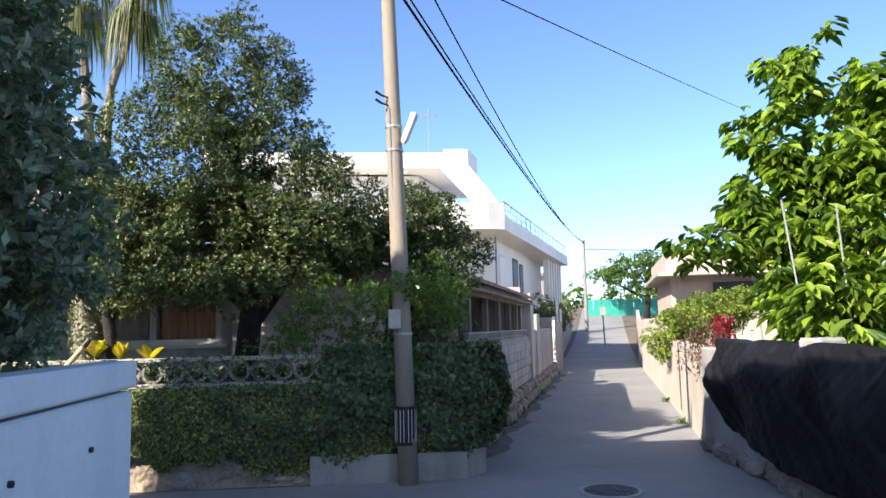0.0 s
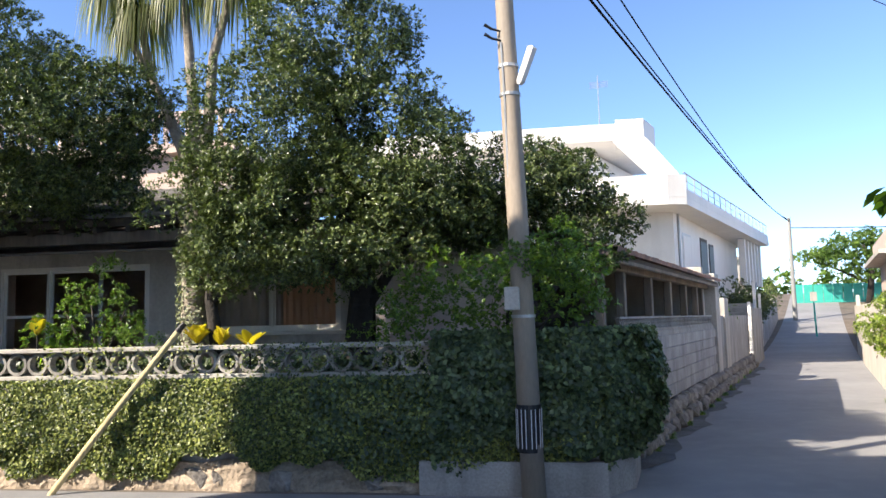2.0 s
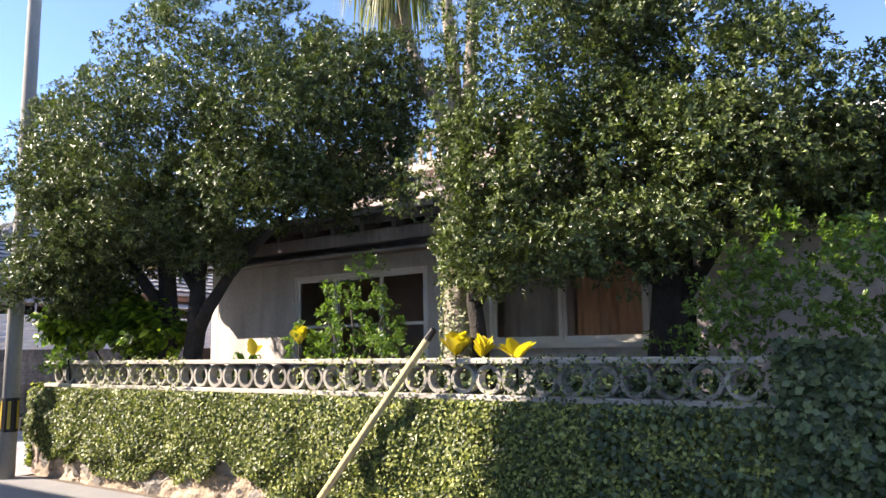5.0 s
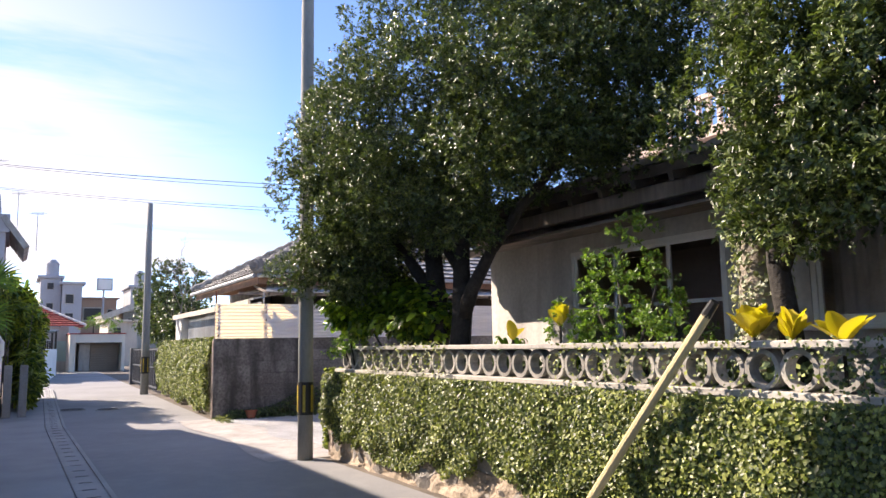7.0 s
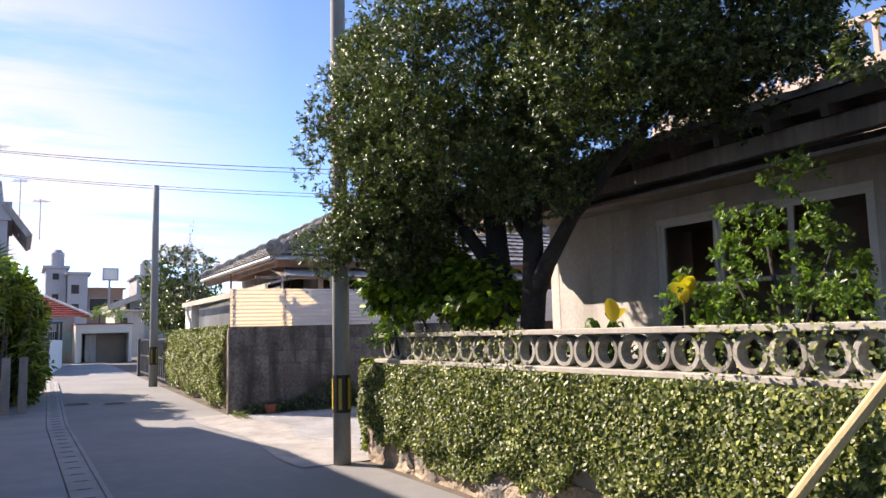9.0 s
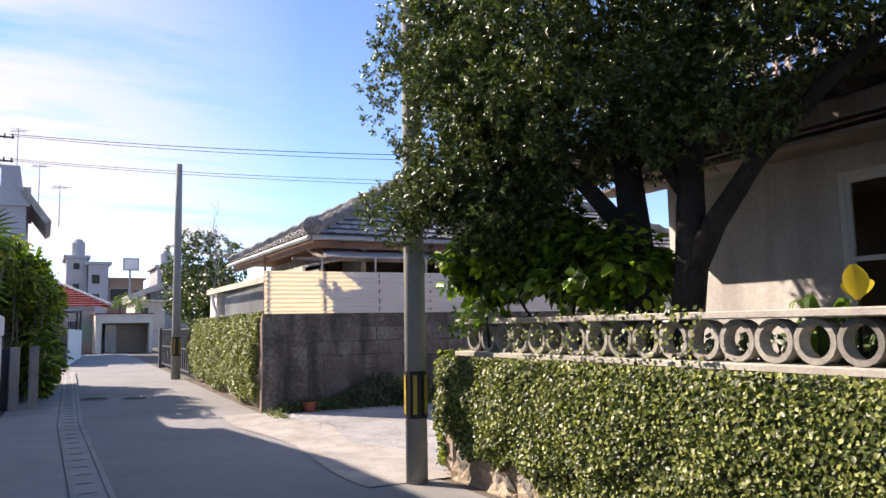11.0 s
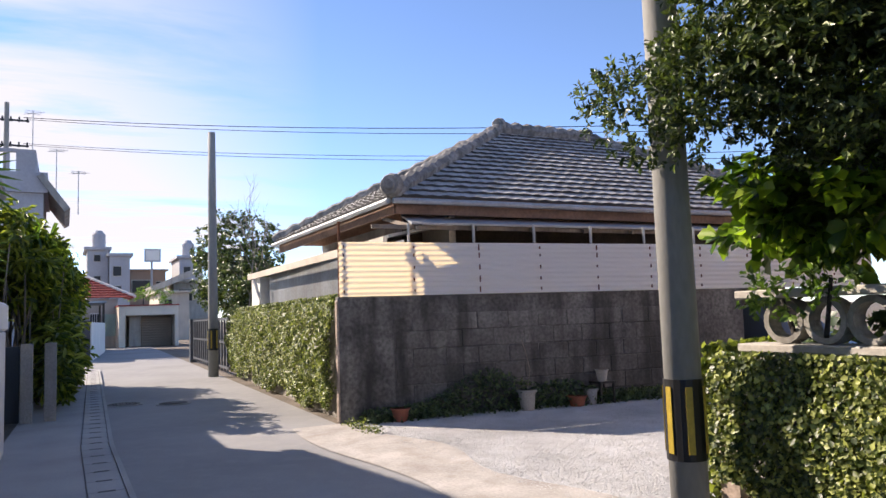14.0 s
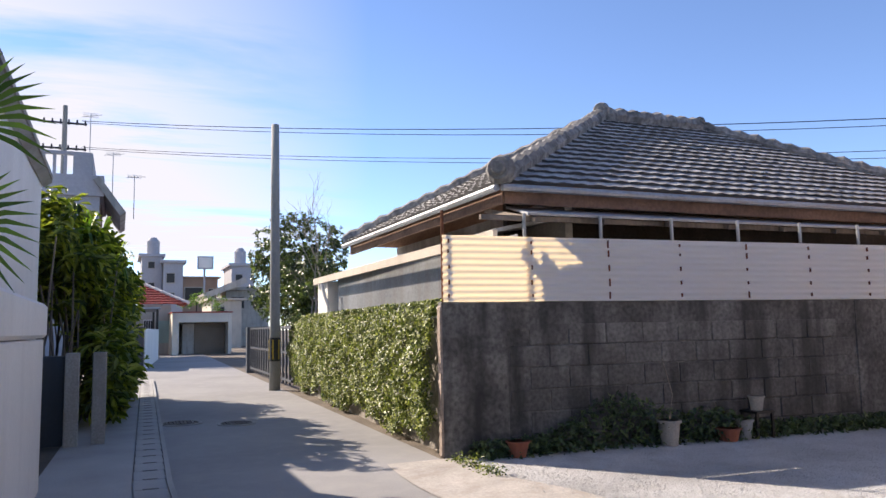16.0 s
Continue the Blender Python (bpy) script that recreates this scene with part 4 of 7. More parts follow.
# ---- open wing along the lane ----
wg = thing("open_shed", lane(4.5, -1.2), "open timber-post lean-to with old tiled roof above the block wall", "shed")
for i, s in enumerate((0.0, 1.15, 3.0, 4.7, 6.4, 7.9, 8.7)):
    bm = bmesh.new()
    box(bm, lane(s, -0.22, 2.08), (0.13, 0.13, 0.86), LANE_RZ, 0.012)
    part("post", bm, WOOD, wg)
bm = bmesh.new()
box(bm, lane(4.5, -0.18, 2.44), (9.6, 0.14, 0.12), LANE_RZ, 0.01)
box(bm, lane(4.5, 0.08, 2.47), (9.8, 0.05, 0.10), LANE_RZ, 0.01)
part("eave_beam", bm, WOOD, wg)
bm = bmesh.new()
slab_quad(bm, [lane(-0.6, 0.12, 2.52), lane(9.2, 0.12, 2.52), lane(9.2, -3.2, 3.55), lane(-0.6, -3.2, 3.55)], 0.06)
part("roof_deck", bm, WOOD_DK, wg)
bm = bmesh.new()
tile_roof_face(bm, lane(-0.6, 0.18, 2.53), lane(9.2, 0.18, 2.53), lane(9.2, -3.2, 3.56), lane(-0.6, -3.2, 3.56), 11, 36)
tagged(part("roof_tiles", bm, mat("faded red tile", (0.30, 0.17, 0.13), 0.85, 0.4, 3, 20, 0.4, stain=0.5, stain_col=(0.12, 0.11, 0.10)), wg), kind="stuff")
# back wall coloured near black to stand in for the shed's deep shade
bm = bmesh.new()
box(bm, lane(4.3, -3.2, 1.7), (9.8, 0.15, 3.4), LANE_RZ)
part("back_wall", bm, mat("shade-darkened timber", (0.032, 0.028, 0.024), 0.9, 0.3, 2, 18, 0.3), wg)
bm = bmesh.new()
for s, z, w in ((2.0, 1.9, 1.6), (4.2, 2.05, 1.2), (6.3, 1.85, 1.8), (7.6, 2.1, 0.8)):
    box(bm, lane(s, -2.4, z - 0.2), (w, 0.3, 0.12), LANE_RZ + 4, 0.01)
part("stored_boards", bm, WOOD_DK, wg)

# ---- white concrete building ----
wb = thing("white_building", (4, 30, 0), "white concrete house with cantilevered balconies and sloping stair parapet", "house")
BD = (Vector((11.44, 42.37, 0)) - Vector((4.75, 25.87, 0))).normalized()
BN = Vector((BD.y, -BD.x, 0))
B0 = Vector((4.75, 25.87, 0))
C0 = B0 + BD * 17.6


def wbp(s, off, z=0.0):
    p = B0 + BD * s + BN * off
    return Vector((p.x, p.y, z))


def xy(*ps):
    return [(p.x, p.y) for p in ps]


WZ = 5.27
part("balcony_slab", prism(bmesh.new(), [(-6, 25.7), (4.15, 25.65), (4.75, 25.87)] + xy(C0, wbp(17.6, -9)) + [(-6, 40)], WZ, WZ + 0.24), WHITE, wb)
part("lower_wall", prism(bmesh.new(), [(-5.5, 27.2)] + xy(wbp(1.4, -0.8), wbp(15.8, -1.3), wbp(15.8, -8)) + [(-5.5, 38)], 0.0, WZ), WHITE, wb)
bm = bmesh.new()
prism(bm, [(-6, 25.7), (4.15, 25.65), (4.75, 25.87)] + xy(wbp(0, -0.14)) + [(4.1, 25.8), (-6, 25.85)], WZ + 0.244, 6.22)
part("parapet", bm, WHITE, wb)
bm = bmesh.new()
prism(bm, xy(wbp(0, 0), wbp(17.4, 0), wbp(17.4, -0.12), wbp(0, -0.12)), WZ + 0.244, WZ + 0.5)
part("kerb", bm, WHITE, wb)
for i in range(17):
    bm = bmesh.new()
    p = wbp(0.4 + i * 1.06, -0.06)
    tube(bm, [(p.x, p.y, WZ + 0.5), (p.x, p.y, 6.30)], [0.02, 0.02], 6)
    part("rail_post", bm, METAL, wb)
for zz in (6.30, 6.05, 5.85):
    bm = bmesh.new()
    a, b = wbp(0, -0.06, zz), wbp(17.4, -0.06, zz)
    tube(bm, [a, b], [0.022 if zz > 6.2 else 0.012] * 2, 6)
    part("rail", bm, METAL, wb)
part("upper_wall", prism(bmesh.new(), [(-5.5, 28.6), (1.9, 28.6), (4.0, 34.0), (-5.5, 36)], WZ + 0.244, 7.75), WHITE, wb)
part("roof_slab", prism(bmesh.new(), [(-6, 27.4), (2.66, 27.4), (2.9, 27.7), (5.0, 33.8), (-6, 36.5)], 7.82, 8.40), WHITE, wb)
bm = bmesh.new()
prism(bm, [(2.8, 27.75), (3.75, 27.75), (4.3, 29.2), (3.3, 29.2)], 7.6, 8.62)
part("roof_stack", bm, WHITE, wb)
# sloping stair parapet from the roof down to the balcony
bm = bmesh.new()
a = [Vector((x_, 27.38 + (x_ - 2.66) * 0.15, z_)) for x_, z_ in ((2.665, 8.40), (3.2, 8.32), (3.83, 7.85), (4.83, 6.62), (4.83, 5.55), (4.45, 5.55), (3.83, 6.56), (2.665, 7.75))]
v0 = [bm.verts.new(q) for q in a]
v1 = [bm.verts.new(q + Vector((0.05, 0.24, 0))) for q in a]
bm.faces.new(v0)
bm.faces.new(v1[::-1])
for i in range(8):
    bm.faces.new((v0[i], v0[(i + 1) % 8], v1[(i + 1) % 8], v1[i]))
bmesh.ops.recalc_face_normals(bm, faces=bm.faces)
part("stair_parapet", bm, WHITE, wb)
for s, w, z0, z1, m in ((3.3, 1.3, 3.2, 4.7, ALU), (6.6, 1.3, 2.9, 4.8, BLACK), (8.3, 0.9, 3.3, 4.7, WOOD_DK)):
    bm = bmesh.new()
    p = wbp(s, -0.745 - s * 0.035, (z0 + z1) / 2)
    box(bm, p, (w, 0.06, z1 - z0), math.degrees(math.atan2(BD.y, BD.x)), 0.008)
    wd = part("window", bm, WOOD_DK if m is BLACK else m, wb)
    bm = bmesh.new()
    p = wbp(s, -0.71 - s * 0.035, (z0 + z1) / 2)
    box(bm, p, (w * 0.84, 0.02, (z1 - z0) * 0.86), math.degrees(math.atan2(BD.y, BD.x)))
    part("pane", bm, WHITE if m is ALU else BLACK, wd)
bm = bmesh.new()
p = wbp(2.0, -0.78)
tube(bm, [(p.x, p.y, 2.8), (p.x, p.y, WZ)], [0.04, 0.04], 8)
part("downpipe", bm, METAL, wb)
for s in (12.6, 13.5, 14.4, 15.3, 16.2, 17.1):
    bm = bmesh.new()
    p = wbp(s, -0.5)
    box(bm, (p.x, p.y, 4.2), (0.28, 0.28, 2.1), math.degrees(math.atan2(BD.y, BD.x)))
    part("column", bm, WHITE, wb)
bm = bmesh.new()
p = (2.3, 28.2)
tube(bm, [(*p, 8.2), (*p, 10.4)], [0.018, 0.012], 6)
for k in range(5):
    tube(bm, [(p[0] - 0.3, p[1], 9.6 + k * 0.05 + 0.35), (p[0] + 0.35, p[1] + 0.1, 9.7 + k * 0.05 + 0.3)], [0.008] * 2, 4)
part("aerial", bm, METAL, wb)

# ---- stairs up to the white building ----
st = thing("steps", lane(19, -0.6), "grey concrete steps climbing beside a white pipe rail", "stairs", kind="structure")
for i in range(13):
    bm = bmesh.new()
    box(bm, lane(18.6 + i * 0.30, -0.62, (i + 1) * 0.085), (0.31, 1.1, (i + 1) * 0.17), LANE_RZ, 0.008)
    part("step", bm, CONC, st)
bm = bmesh.new()
box(bm, lane(20.6, 0.05, 1.0), (4.2, 0.14, 2.0), LANE_RZ)
part("side_wall", bm, CONC, st)
for s, z0, z1 in ((18.45, 0, 2.2), (21.0, 1.0, 3.0), (23.5, 0.5, 2.6)):
    bm = bmesh.new()
    p = lane(s, 0.02)
    box(bm, (p.x, p.y, (z0 + z1) / 2), (0.10, 0.10, z1 - z0), LANE_RZ)
    part("rail_post", bm, WHITE, st)
bm = bmesh.new()
tube(bm, [lane(18.45, 0.02, 1.15), lane(22.5, 0.02, 3.0)], [0.03, 0.03], 6)
part("handrail", bm, METAL, st)

# ---- tiled house behind the grey wall ----
th = thing("tiled_house", (-21.3, 15.8, 0), "old wooden house with a black-stained hipped tile roof", "house")
E0, EW, EN = (-17.68, 10.43, 3.34), (-24.9, 10.43, 3.34), (-17.5, 21.3, 3.34)
NW = (-24.9, 21.3, 3.34)
RS, RN = (-21.3, 14.65, 5.55), (-21.3, 17.15, 5.55)
bm = bmesh.new()
slab_quad(bm, [E0, EN, RN, RS], 0.09)
slab_quad(bm, [EW, E0, RS], 0.09)
slab_quad(bm, [NW, EW, RS, RN], 0.09)
slab_quad(bm, [EN, NW, RN], 0.09)
part("roof_deck", bm, WOOD_B, th)
# lip slot 1 paints the shaded risers dark between the tile rows
bm = bmesh.new()
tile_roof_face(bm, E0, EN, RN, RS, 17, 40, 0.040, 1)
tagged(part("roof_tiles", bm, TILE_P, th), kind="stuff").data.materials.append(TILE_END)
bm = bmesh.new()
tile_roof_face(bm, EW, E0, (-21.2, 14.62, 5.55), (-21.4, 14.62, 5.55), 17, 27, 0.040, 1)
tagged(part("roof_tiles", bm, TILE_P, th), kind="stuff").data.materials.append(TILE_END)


def ridge_bar(a, b, r, n):
    """A lumpy mortared hip or ridge."""
    bm = bmesh.new()
    a, b = Vector(a), Vector(b)
    m = 2 * n
    tube(bm, [a.lerp(b, k / m) + Vector((0, 0, 0.05 + 0.025 * (k % 2))) for k in range(m + 1)], [r * (1.0 if k % 2 else 0.86) * random.uniform(0.94, 1.06) for k in range(m + 1)], 8)
    return part("ridge", bm, MORTAR, th)


ridge_bar(E0, RS, 0.15, 17)
ridge_bar(RS, RN, 0.20, 8)
ridge_bar(RN, EN, 0.15, 18)
ridge_bar(EW, RS, 0.15, 16)
for p, r in ((E0, 0.20), (RS, 0.17), (RN, 0.12)):
    bm = bmesh.new()
    o = Vector(p) + Vector((0.06, -0.02, 0.14))
    tube(bm, [o + Vector((-0.14, 0.14, 0)), o + Vector((0.0, 0.0, 0.02)), o + Vector((0.06, -0.06, 0.02))], [r * 0.8, r, r * 0.75], 12)
    tube(bm, [o + Vector((0.06, -0.06, 0.02)), o + Vector((0.10, -0.10, 0.02))], [r * 0.5, r * 0.4], 10)
    part("end_tile", bm, MORTAR, th, "round mortared end tile")
# gutter and fascia
for a, b in ((E0, EN), (EW, E0)):
    a, b = Vector(a), Vector(b)
    d = (b - a).normalized()
    nn = Vector((d.y, -d.x, 0))
    bm = bmesh.new()
    tube(bm, [a + nn * 0.05 - Vector((0, 0, 0.07)), b + nn * 0.05 - Vector((0, 0, 0.07))], [0.05, 0.05], 8)
    part("gutter", bm, TIN, th)
    bm = bmesh.new()
    box(bm, (a + b) / 2 - nn * 0.10 - Vector((0, 0, 0.16)), ((b - a).length - 0.2, 0.05, 0.20), math.degrees(math.atan2(d.y, d.x)))
    part("fascia", bm, WOOD_B, th)
bm = bmesh.new()
box(bm, (-19.0, 16.0, 1.65), (0.12, 9.6, 3.3))
part("wall", bm, WOOD_DK, th)
bm = bmesh.new()
box(bm, (-21.3, 11.6, 1.62), (6.8, 0.12, 3.24))
part("wall", bm, PLASTER, th)
bm = bmesh.new()
slab_quad(bm, [(-17.10, 10.5, 2.86), (-16.75, 21.0, 2.86), (-18.2, 21.0, 3.16), (-18.4, 10.9, 3.16)], 0.03)
part("tin_awning", bm, TIN, th)
bm = bmesh.new()
for i in range(11):
    yy = 10.6 + i
    box(bm, (-17.75 + i * 0.03, yy, 2.93), (1.4, 0.05, 0.06), 0, 0, Matrix.Rotation(radians(13), 4, 'Y'))
box(bm, (-17.05, 15.3, 2.80), (0.06, 10.8, 0.06), -4.6 + 2.8)
part("awning_frame", bm, WOOD, th)
# lower lean-to along the lane side
bm = bmesh.new()
slab_quad(bm, [(-26.6, 10.26, 2.64), (-17.7, 10.36, 2.74), (-17.7, 11.6, 3.0), (-26.6, 11.6, 3.0)], 0.05)
part("lean_to_roof", bm, TIN, th)
bm = bmesh.new()
box(bm, (-22.0, 10.17, 2.60), (9.3, 0.06, 0.14), 0)
part("lean_to_fascia", bm, CREAM, th)
for i in range(9):
    bm = bmesh.new()
    xa = -25.6 + i * 0.92
    M = 24
    vs = []
    for k in range(M + 1):
        vs.append([bm.verts.new((xa + k * 0.95 / M, 10.45 + 0.018 * math.sin(k * math.pi / 1.5), z)) for z in (0.4, 2.62)])
    for p, q in zip(vs, vs[1:]):
        bm.faces.new((p[0], q[0], q[1], p[1]))
    part("wall_sheet", bm, TIN, th)
bm = bmesh.new()
box(bm, (-26.2, 10.5, 1.3), (0.9, 0.5, 2.5), 0, 0.01)
part("lean_to_end", bm, WHITE, th)
bm = bmesh.new()
tube(bm, [(-25.7, 10.1, 2.5), (-25.6, 10.15, 2.2), (-25.5, 10.2, 2.0), (-25.5, 10.2, 0.5)], [0.04] * 4, 8)
part("downpipe", bm, WHITE, th)

# corrugated translucent screen on the grey wall
FRP = bpy.data.materials.new("translucent corrugated sheet")
FRP.use_nodes = True
nt = FRP.node_tree
bs = nt.nodes["Principled BSDF"]
bs.inputs["Base Color"].default_value = (0.88, 0.90, 0.93, 1)
bs.inputs["Roughness"].default_value = 0.45
tl = nt.nodes.new("ShaderNodeBsdfTranslucent")
tl.inputs[0].default_value = (1.0, 0.80, 0.44, 1)
mxs = nt.nodes.new("ShaderNodeMixShader")
mxs.inputs[0].default_value = 0.38
nt.links.new(bs.outputs[0], mxs.inputs[1])
nt.links.new(tl.outputs[0], mxs.inputs[2])
nt.links.new(mxs.outputs[0], nt.nodes["Material Output"].inputs[0])
sc = thing("corrugated_screen", (-17.0, 13, 1.77), "pale corrugated plastic screen on posts above the wall", "screen")
for i in range(10):
    bm = bmesh.new()
    a, b = G0 + GD * (i * 1.06) + Vector((0.02 - 0.012 * (i % 2), 0, 0)), G0 + GD * (i * 1.06 + 1.12) + Vector((0.02 - 0.012 * (i % 2), 0, 0))
    M = 40
    vs = []
    for k in range(M + 1):
        z = 1.772 + k * 0.78 / M
        o = 0.014 * math.sin(k * 2 * math.pi / 4.0)
        vs.append([bm.verts.new((q.x + o, q.y, z)) for q in (a, b)])
    for p, q in zip(vs, vs[1:]):
        bm.faces.new((p[0], p[1], q[1], q[0]))
    part("sheet", bm, FRP, sc, smooth=True)
    bm = bmesh.new()
    q = G0 + GD * (i * 1.06 + 0.03) + Vector((-0.05, 0, 0))
    tube(bm, [(q.x, q.y, 1.77), (q.x, q.y, 2.85)], [0.022, 0.022], 8)
    part("post", bm, RUST if i == 0 else METAL, sc)
    for z in (1.84, 2.0, 2.18, 2.36, 2.48):
        q = G0 + GD * (i * 1.06 + 0.06 + 0.01 * random.random()) + Vector((0.045, 0, 0))
        part("fixing_hook", bx((q.x, q.y, z), (0.012, 0.03, random.uniform(0.03, 0.10 if i in (2, 4) else 0.06)), grz, 0.003), RUST, sc, "rusted fixing hook")

# ---- left-hand side of the lower lane ----
lf = thing("boundary_wall", (-1.2, 2, 0), "pale grey painted boundary wall with a groove", "boundary wall", kind="structure")
PANEL = mat("pale blue-grey paint", (0.62, 0.64, 0.65), 0.7, 0.08, 1.2, 25, 0.1, stain=0.15, stain_col=(0.35, 0.36, 0.36))
bm = bmesh.new()
box(bm, (-1.25, -2.1, 0.79), (0.16, 11.9, 1.58), 0, 0.01)
part("wall_body", bm, PANEL, lf)
bm = bmesh.new()
box(bm, (-1.25, -2.1, 1.66), (0.19, 11.94, 0.13), 0, 0.012)
part("coping", bm, PANEL, lf)
bm = bmesh.new()
for yy in (1.9, 2.6, 3.3):
    tube(bm, [(-1.175, yy, 1.38), (-1.155, yy, 1.38)], [0.012, 0.012], 8)
part("bolt", bm, BLACK, lf)
bm = bmesh.new()
box(bm, (-4.3, 3.77, 0.82), (5.9, 0.16, 1.64))
part("return_wall", bm, PANEL, lf)
# out-of-view block added to cast shade over the ivy wall
l1 = thing("tall_shade_block", (-5.8, 1, 0), "plain unseen two-storey block added to shade the lane and ivy wall", "house", kind="structure")
bm = bmesh.new()
box(bm, (-7.65, 0.1, 4.2), (5.5, 7.0, 8.4))
part("wall", bm, WHITE, l1)
bm = bmesh.new()
box(bm, (-7.65, 0.1, 8.5), (5.7, 7.2, 0.2))
part("roof", bm, CONC, l1)
# lower unseen block, its height set to shade the wall across the crossing
part("side_wing", bx((-3.55, 0.1, 3.3), (2.7, 7.0, 6.6)), WHITE, l1)
l2 = thing("boundary_wall", (-13, 5.1, 0), "white painted boundary wall with flat coping", "boundary wall", kind="structure")
bm = bmesh.new()
box(bm, (-13.1, 5.19, 0.72), (8.2, 0.2, 1.44), 0, 0.01)
part("wall_body", bm, WHITE, l2)
bm = bmesh.new()
box(bm, (-13.1, 5.19, 1.61), (8.24, 0.25, 0.32), 0, 0.03)
part("coping", bm, WHITE, l2)
l3 = thing("white_house", (-14, 1.6, 0), "white rendered house wall with louvred eave", "house")
bm = bmesh.new()
box(bm, (-14.9, 2.66, 1.72), (9.4, 4.7, 3.44))
part("wall", bm, WHITE, l3)
bm = bmesh.new()
slab_quad(bm, [(-19.75, 5.12, 3.40), (-9.9, 5.12, 3.40), (-9.9, 2.7, 6.6), (-19.75, 2.7, 6.6)], 0.12)
part("roof", bm, TIN, l3)
bm = bmesh.new()
for k in range(14):
    box(bm, (-14.8, 5.10 - k * 0.17, 3.46 + k * 0.225), (9.9, 0.05, 0.06))
part("louvre", bm, CONC, l3)
gp = thing("gate", (-20, 5.3, 0), "dark grey metal gate between grey concrete posts", "gate")
GATE = mat("dark gate paint", (0.055, 0.06, 0.07), 0.5, 0.1, 1.5, 30, 0.05)
bm = bmesh.new()
box(bm, (-20.3, 4.75, 0.62), (0.08, 1.1, 1.16), 0, 0.008)
part("leaf", bm, GATE, gp)
for yy, xx in ((5.40, -20.1), (5.72, -20.2)):
    bm = bmesh.new()
    box(bm, (xx, yy, 0.62), (0.16, 0.17, 1.24), 0, 0.01)
    part("post", bm, CONC, gp)

# hidden block added so that the pavement before the gate lies in shade
l4 = thing("low_shade_block", (-25, 0.6, 0), "unseen low concrete block behind the canes, added to shade the pavement", "house", kind="structure")
bm = bmesh.new()
box(bm, (-23.8, 1.6, 1.8), (8.4, 5.4, 3.6))
part("wall", bm, CONC, l4)


def parked_car(at):
    """A small car standing nose to the lot."""
    t = thing("car", at, "grey-blue parked car in the shaded carport", "car")
    x, y, z = at
    CAR = mat("grey-blue car paint", (0.13, 0.16, 0.20), 0.3, 0.05, 1, 20, 0.0, metal=0.3)
    bm = bmesh.new()
    prof = [(0.0, 0.35), (0.0, 0.72), (0.9, 0.92), (1.5, 1.42), (3.2, 1.46), (3.9, 0.95), (4.1, 0.7), (4.1, 0.35)]
    for sy in (-0.8, 0.8):
        vs = [bm.verts.new((x - p, y + sy * (0.86 if q > 1.2 else 1.0), z + q)) for p, q in prof]
        bm.faces.new(vs if sy > 0 else vs[::-1])
    bm.verts.ensure_lookup_table()
    n = len(prof)
    for i in range(n):
        j = (i + 1) % n
        bm.faces.new((bm.verts[i], bm.verts[j], bm.verts[n + j], bm.verts[n + i]))
    bmesh.ops.recalc_face_normals(bm, faces=bm.faces)
    part("body", bm, CAR, t)
    part("bumper", bx((x + 0.03, y, z + 0.45), (0.12, 1.6, 0.16), 0, 0.03), METAL, t)
    part("windscreen", bx((x - 1.19, y, z + 1.18), (0.03, 1.3, 0.62), 0), BLACK, t).matrix_basis = Matrix()
    for px_ in (0.75, 3.3):
        for sy in (-0.78, 0.78):
            bm = bmesh.new()
            tube(bm, [(x - px_, y + sy - 0.09, z + 0.31), (x - px_, y + sy + 0.09, z + 0.31)], [0.31, 0.31], 16)
            w = part("wheel", bm, BLACK, t)
            bm = bmesh.new()
            tube(bm, [(x - px_, y + sy - 0.10, z + 0.31), (x - px_, y + sy + 0.10, z + 0.31)], [0.19, 0.19], 12)
            part("rim", bm, METAL, w)
    for sy in (-0.6, 0.6):
        part("headlight", bx((x + 0.005, y + sy, z + 0.62), (0.03, 0.3, 0.13), 0, 0.01), SILVER, t)


parked_car((-15.6, 18.2, 0.012))
cp = thing("carport_wall", (-19.5, 18, 0), "dark carport back wall beyond the grey wall", "wall", kind="structure")
part("wall", bx((-20.6, 18.5, 1.4), (0.15, 4.4, 2.8)), WOOD_DK, cp)


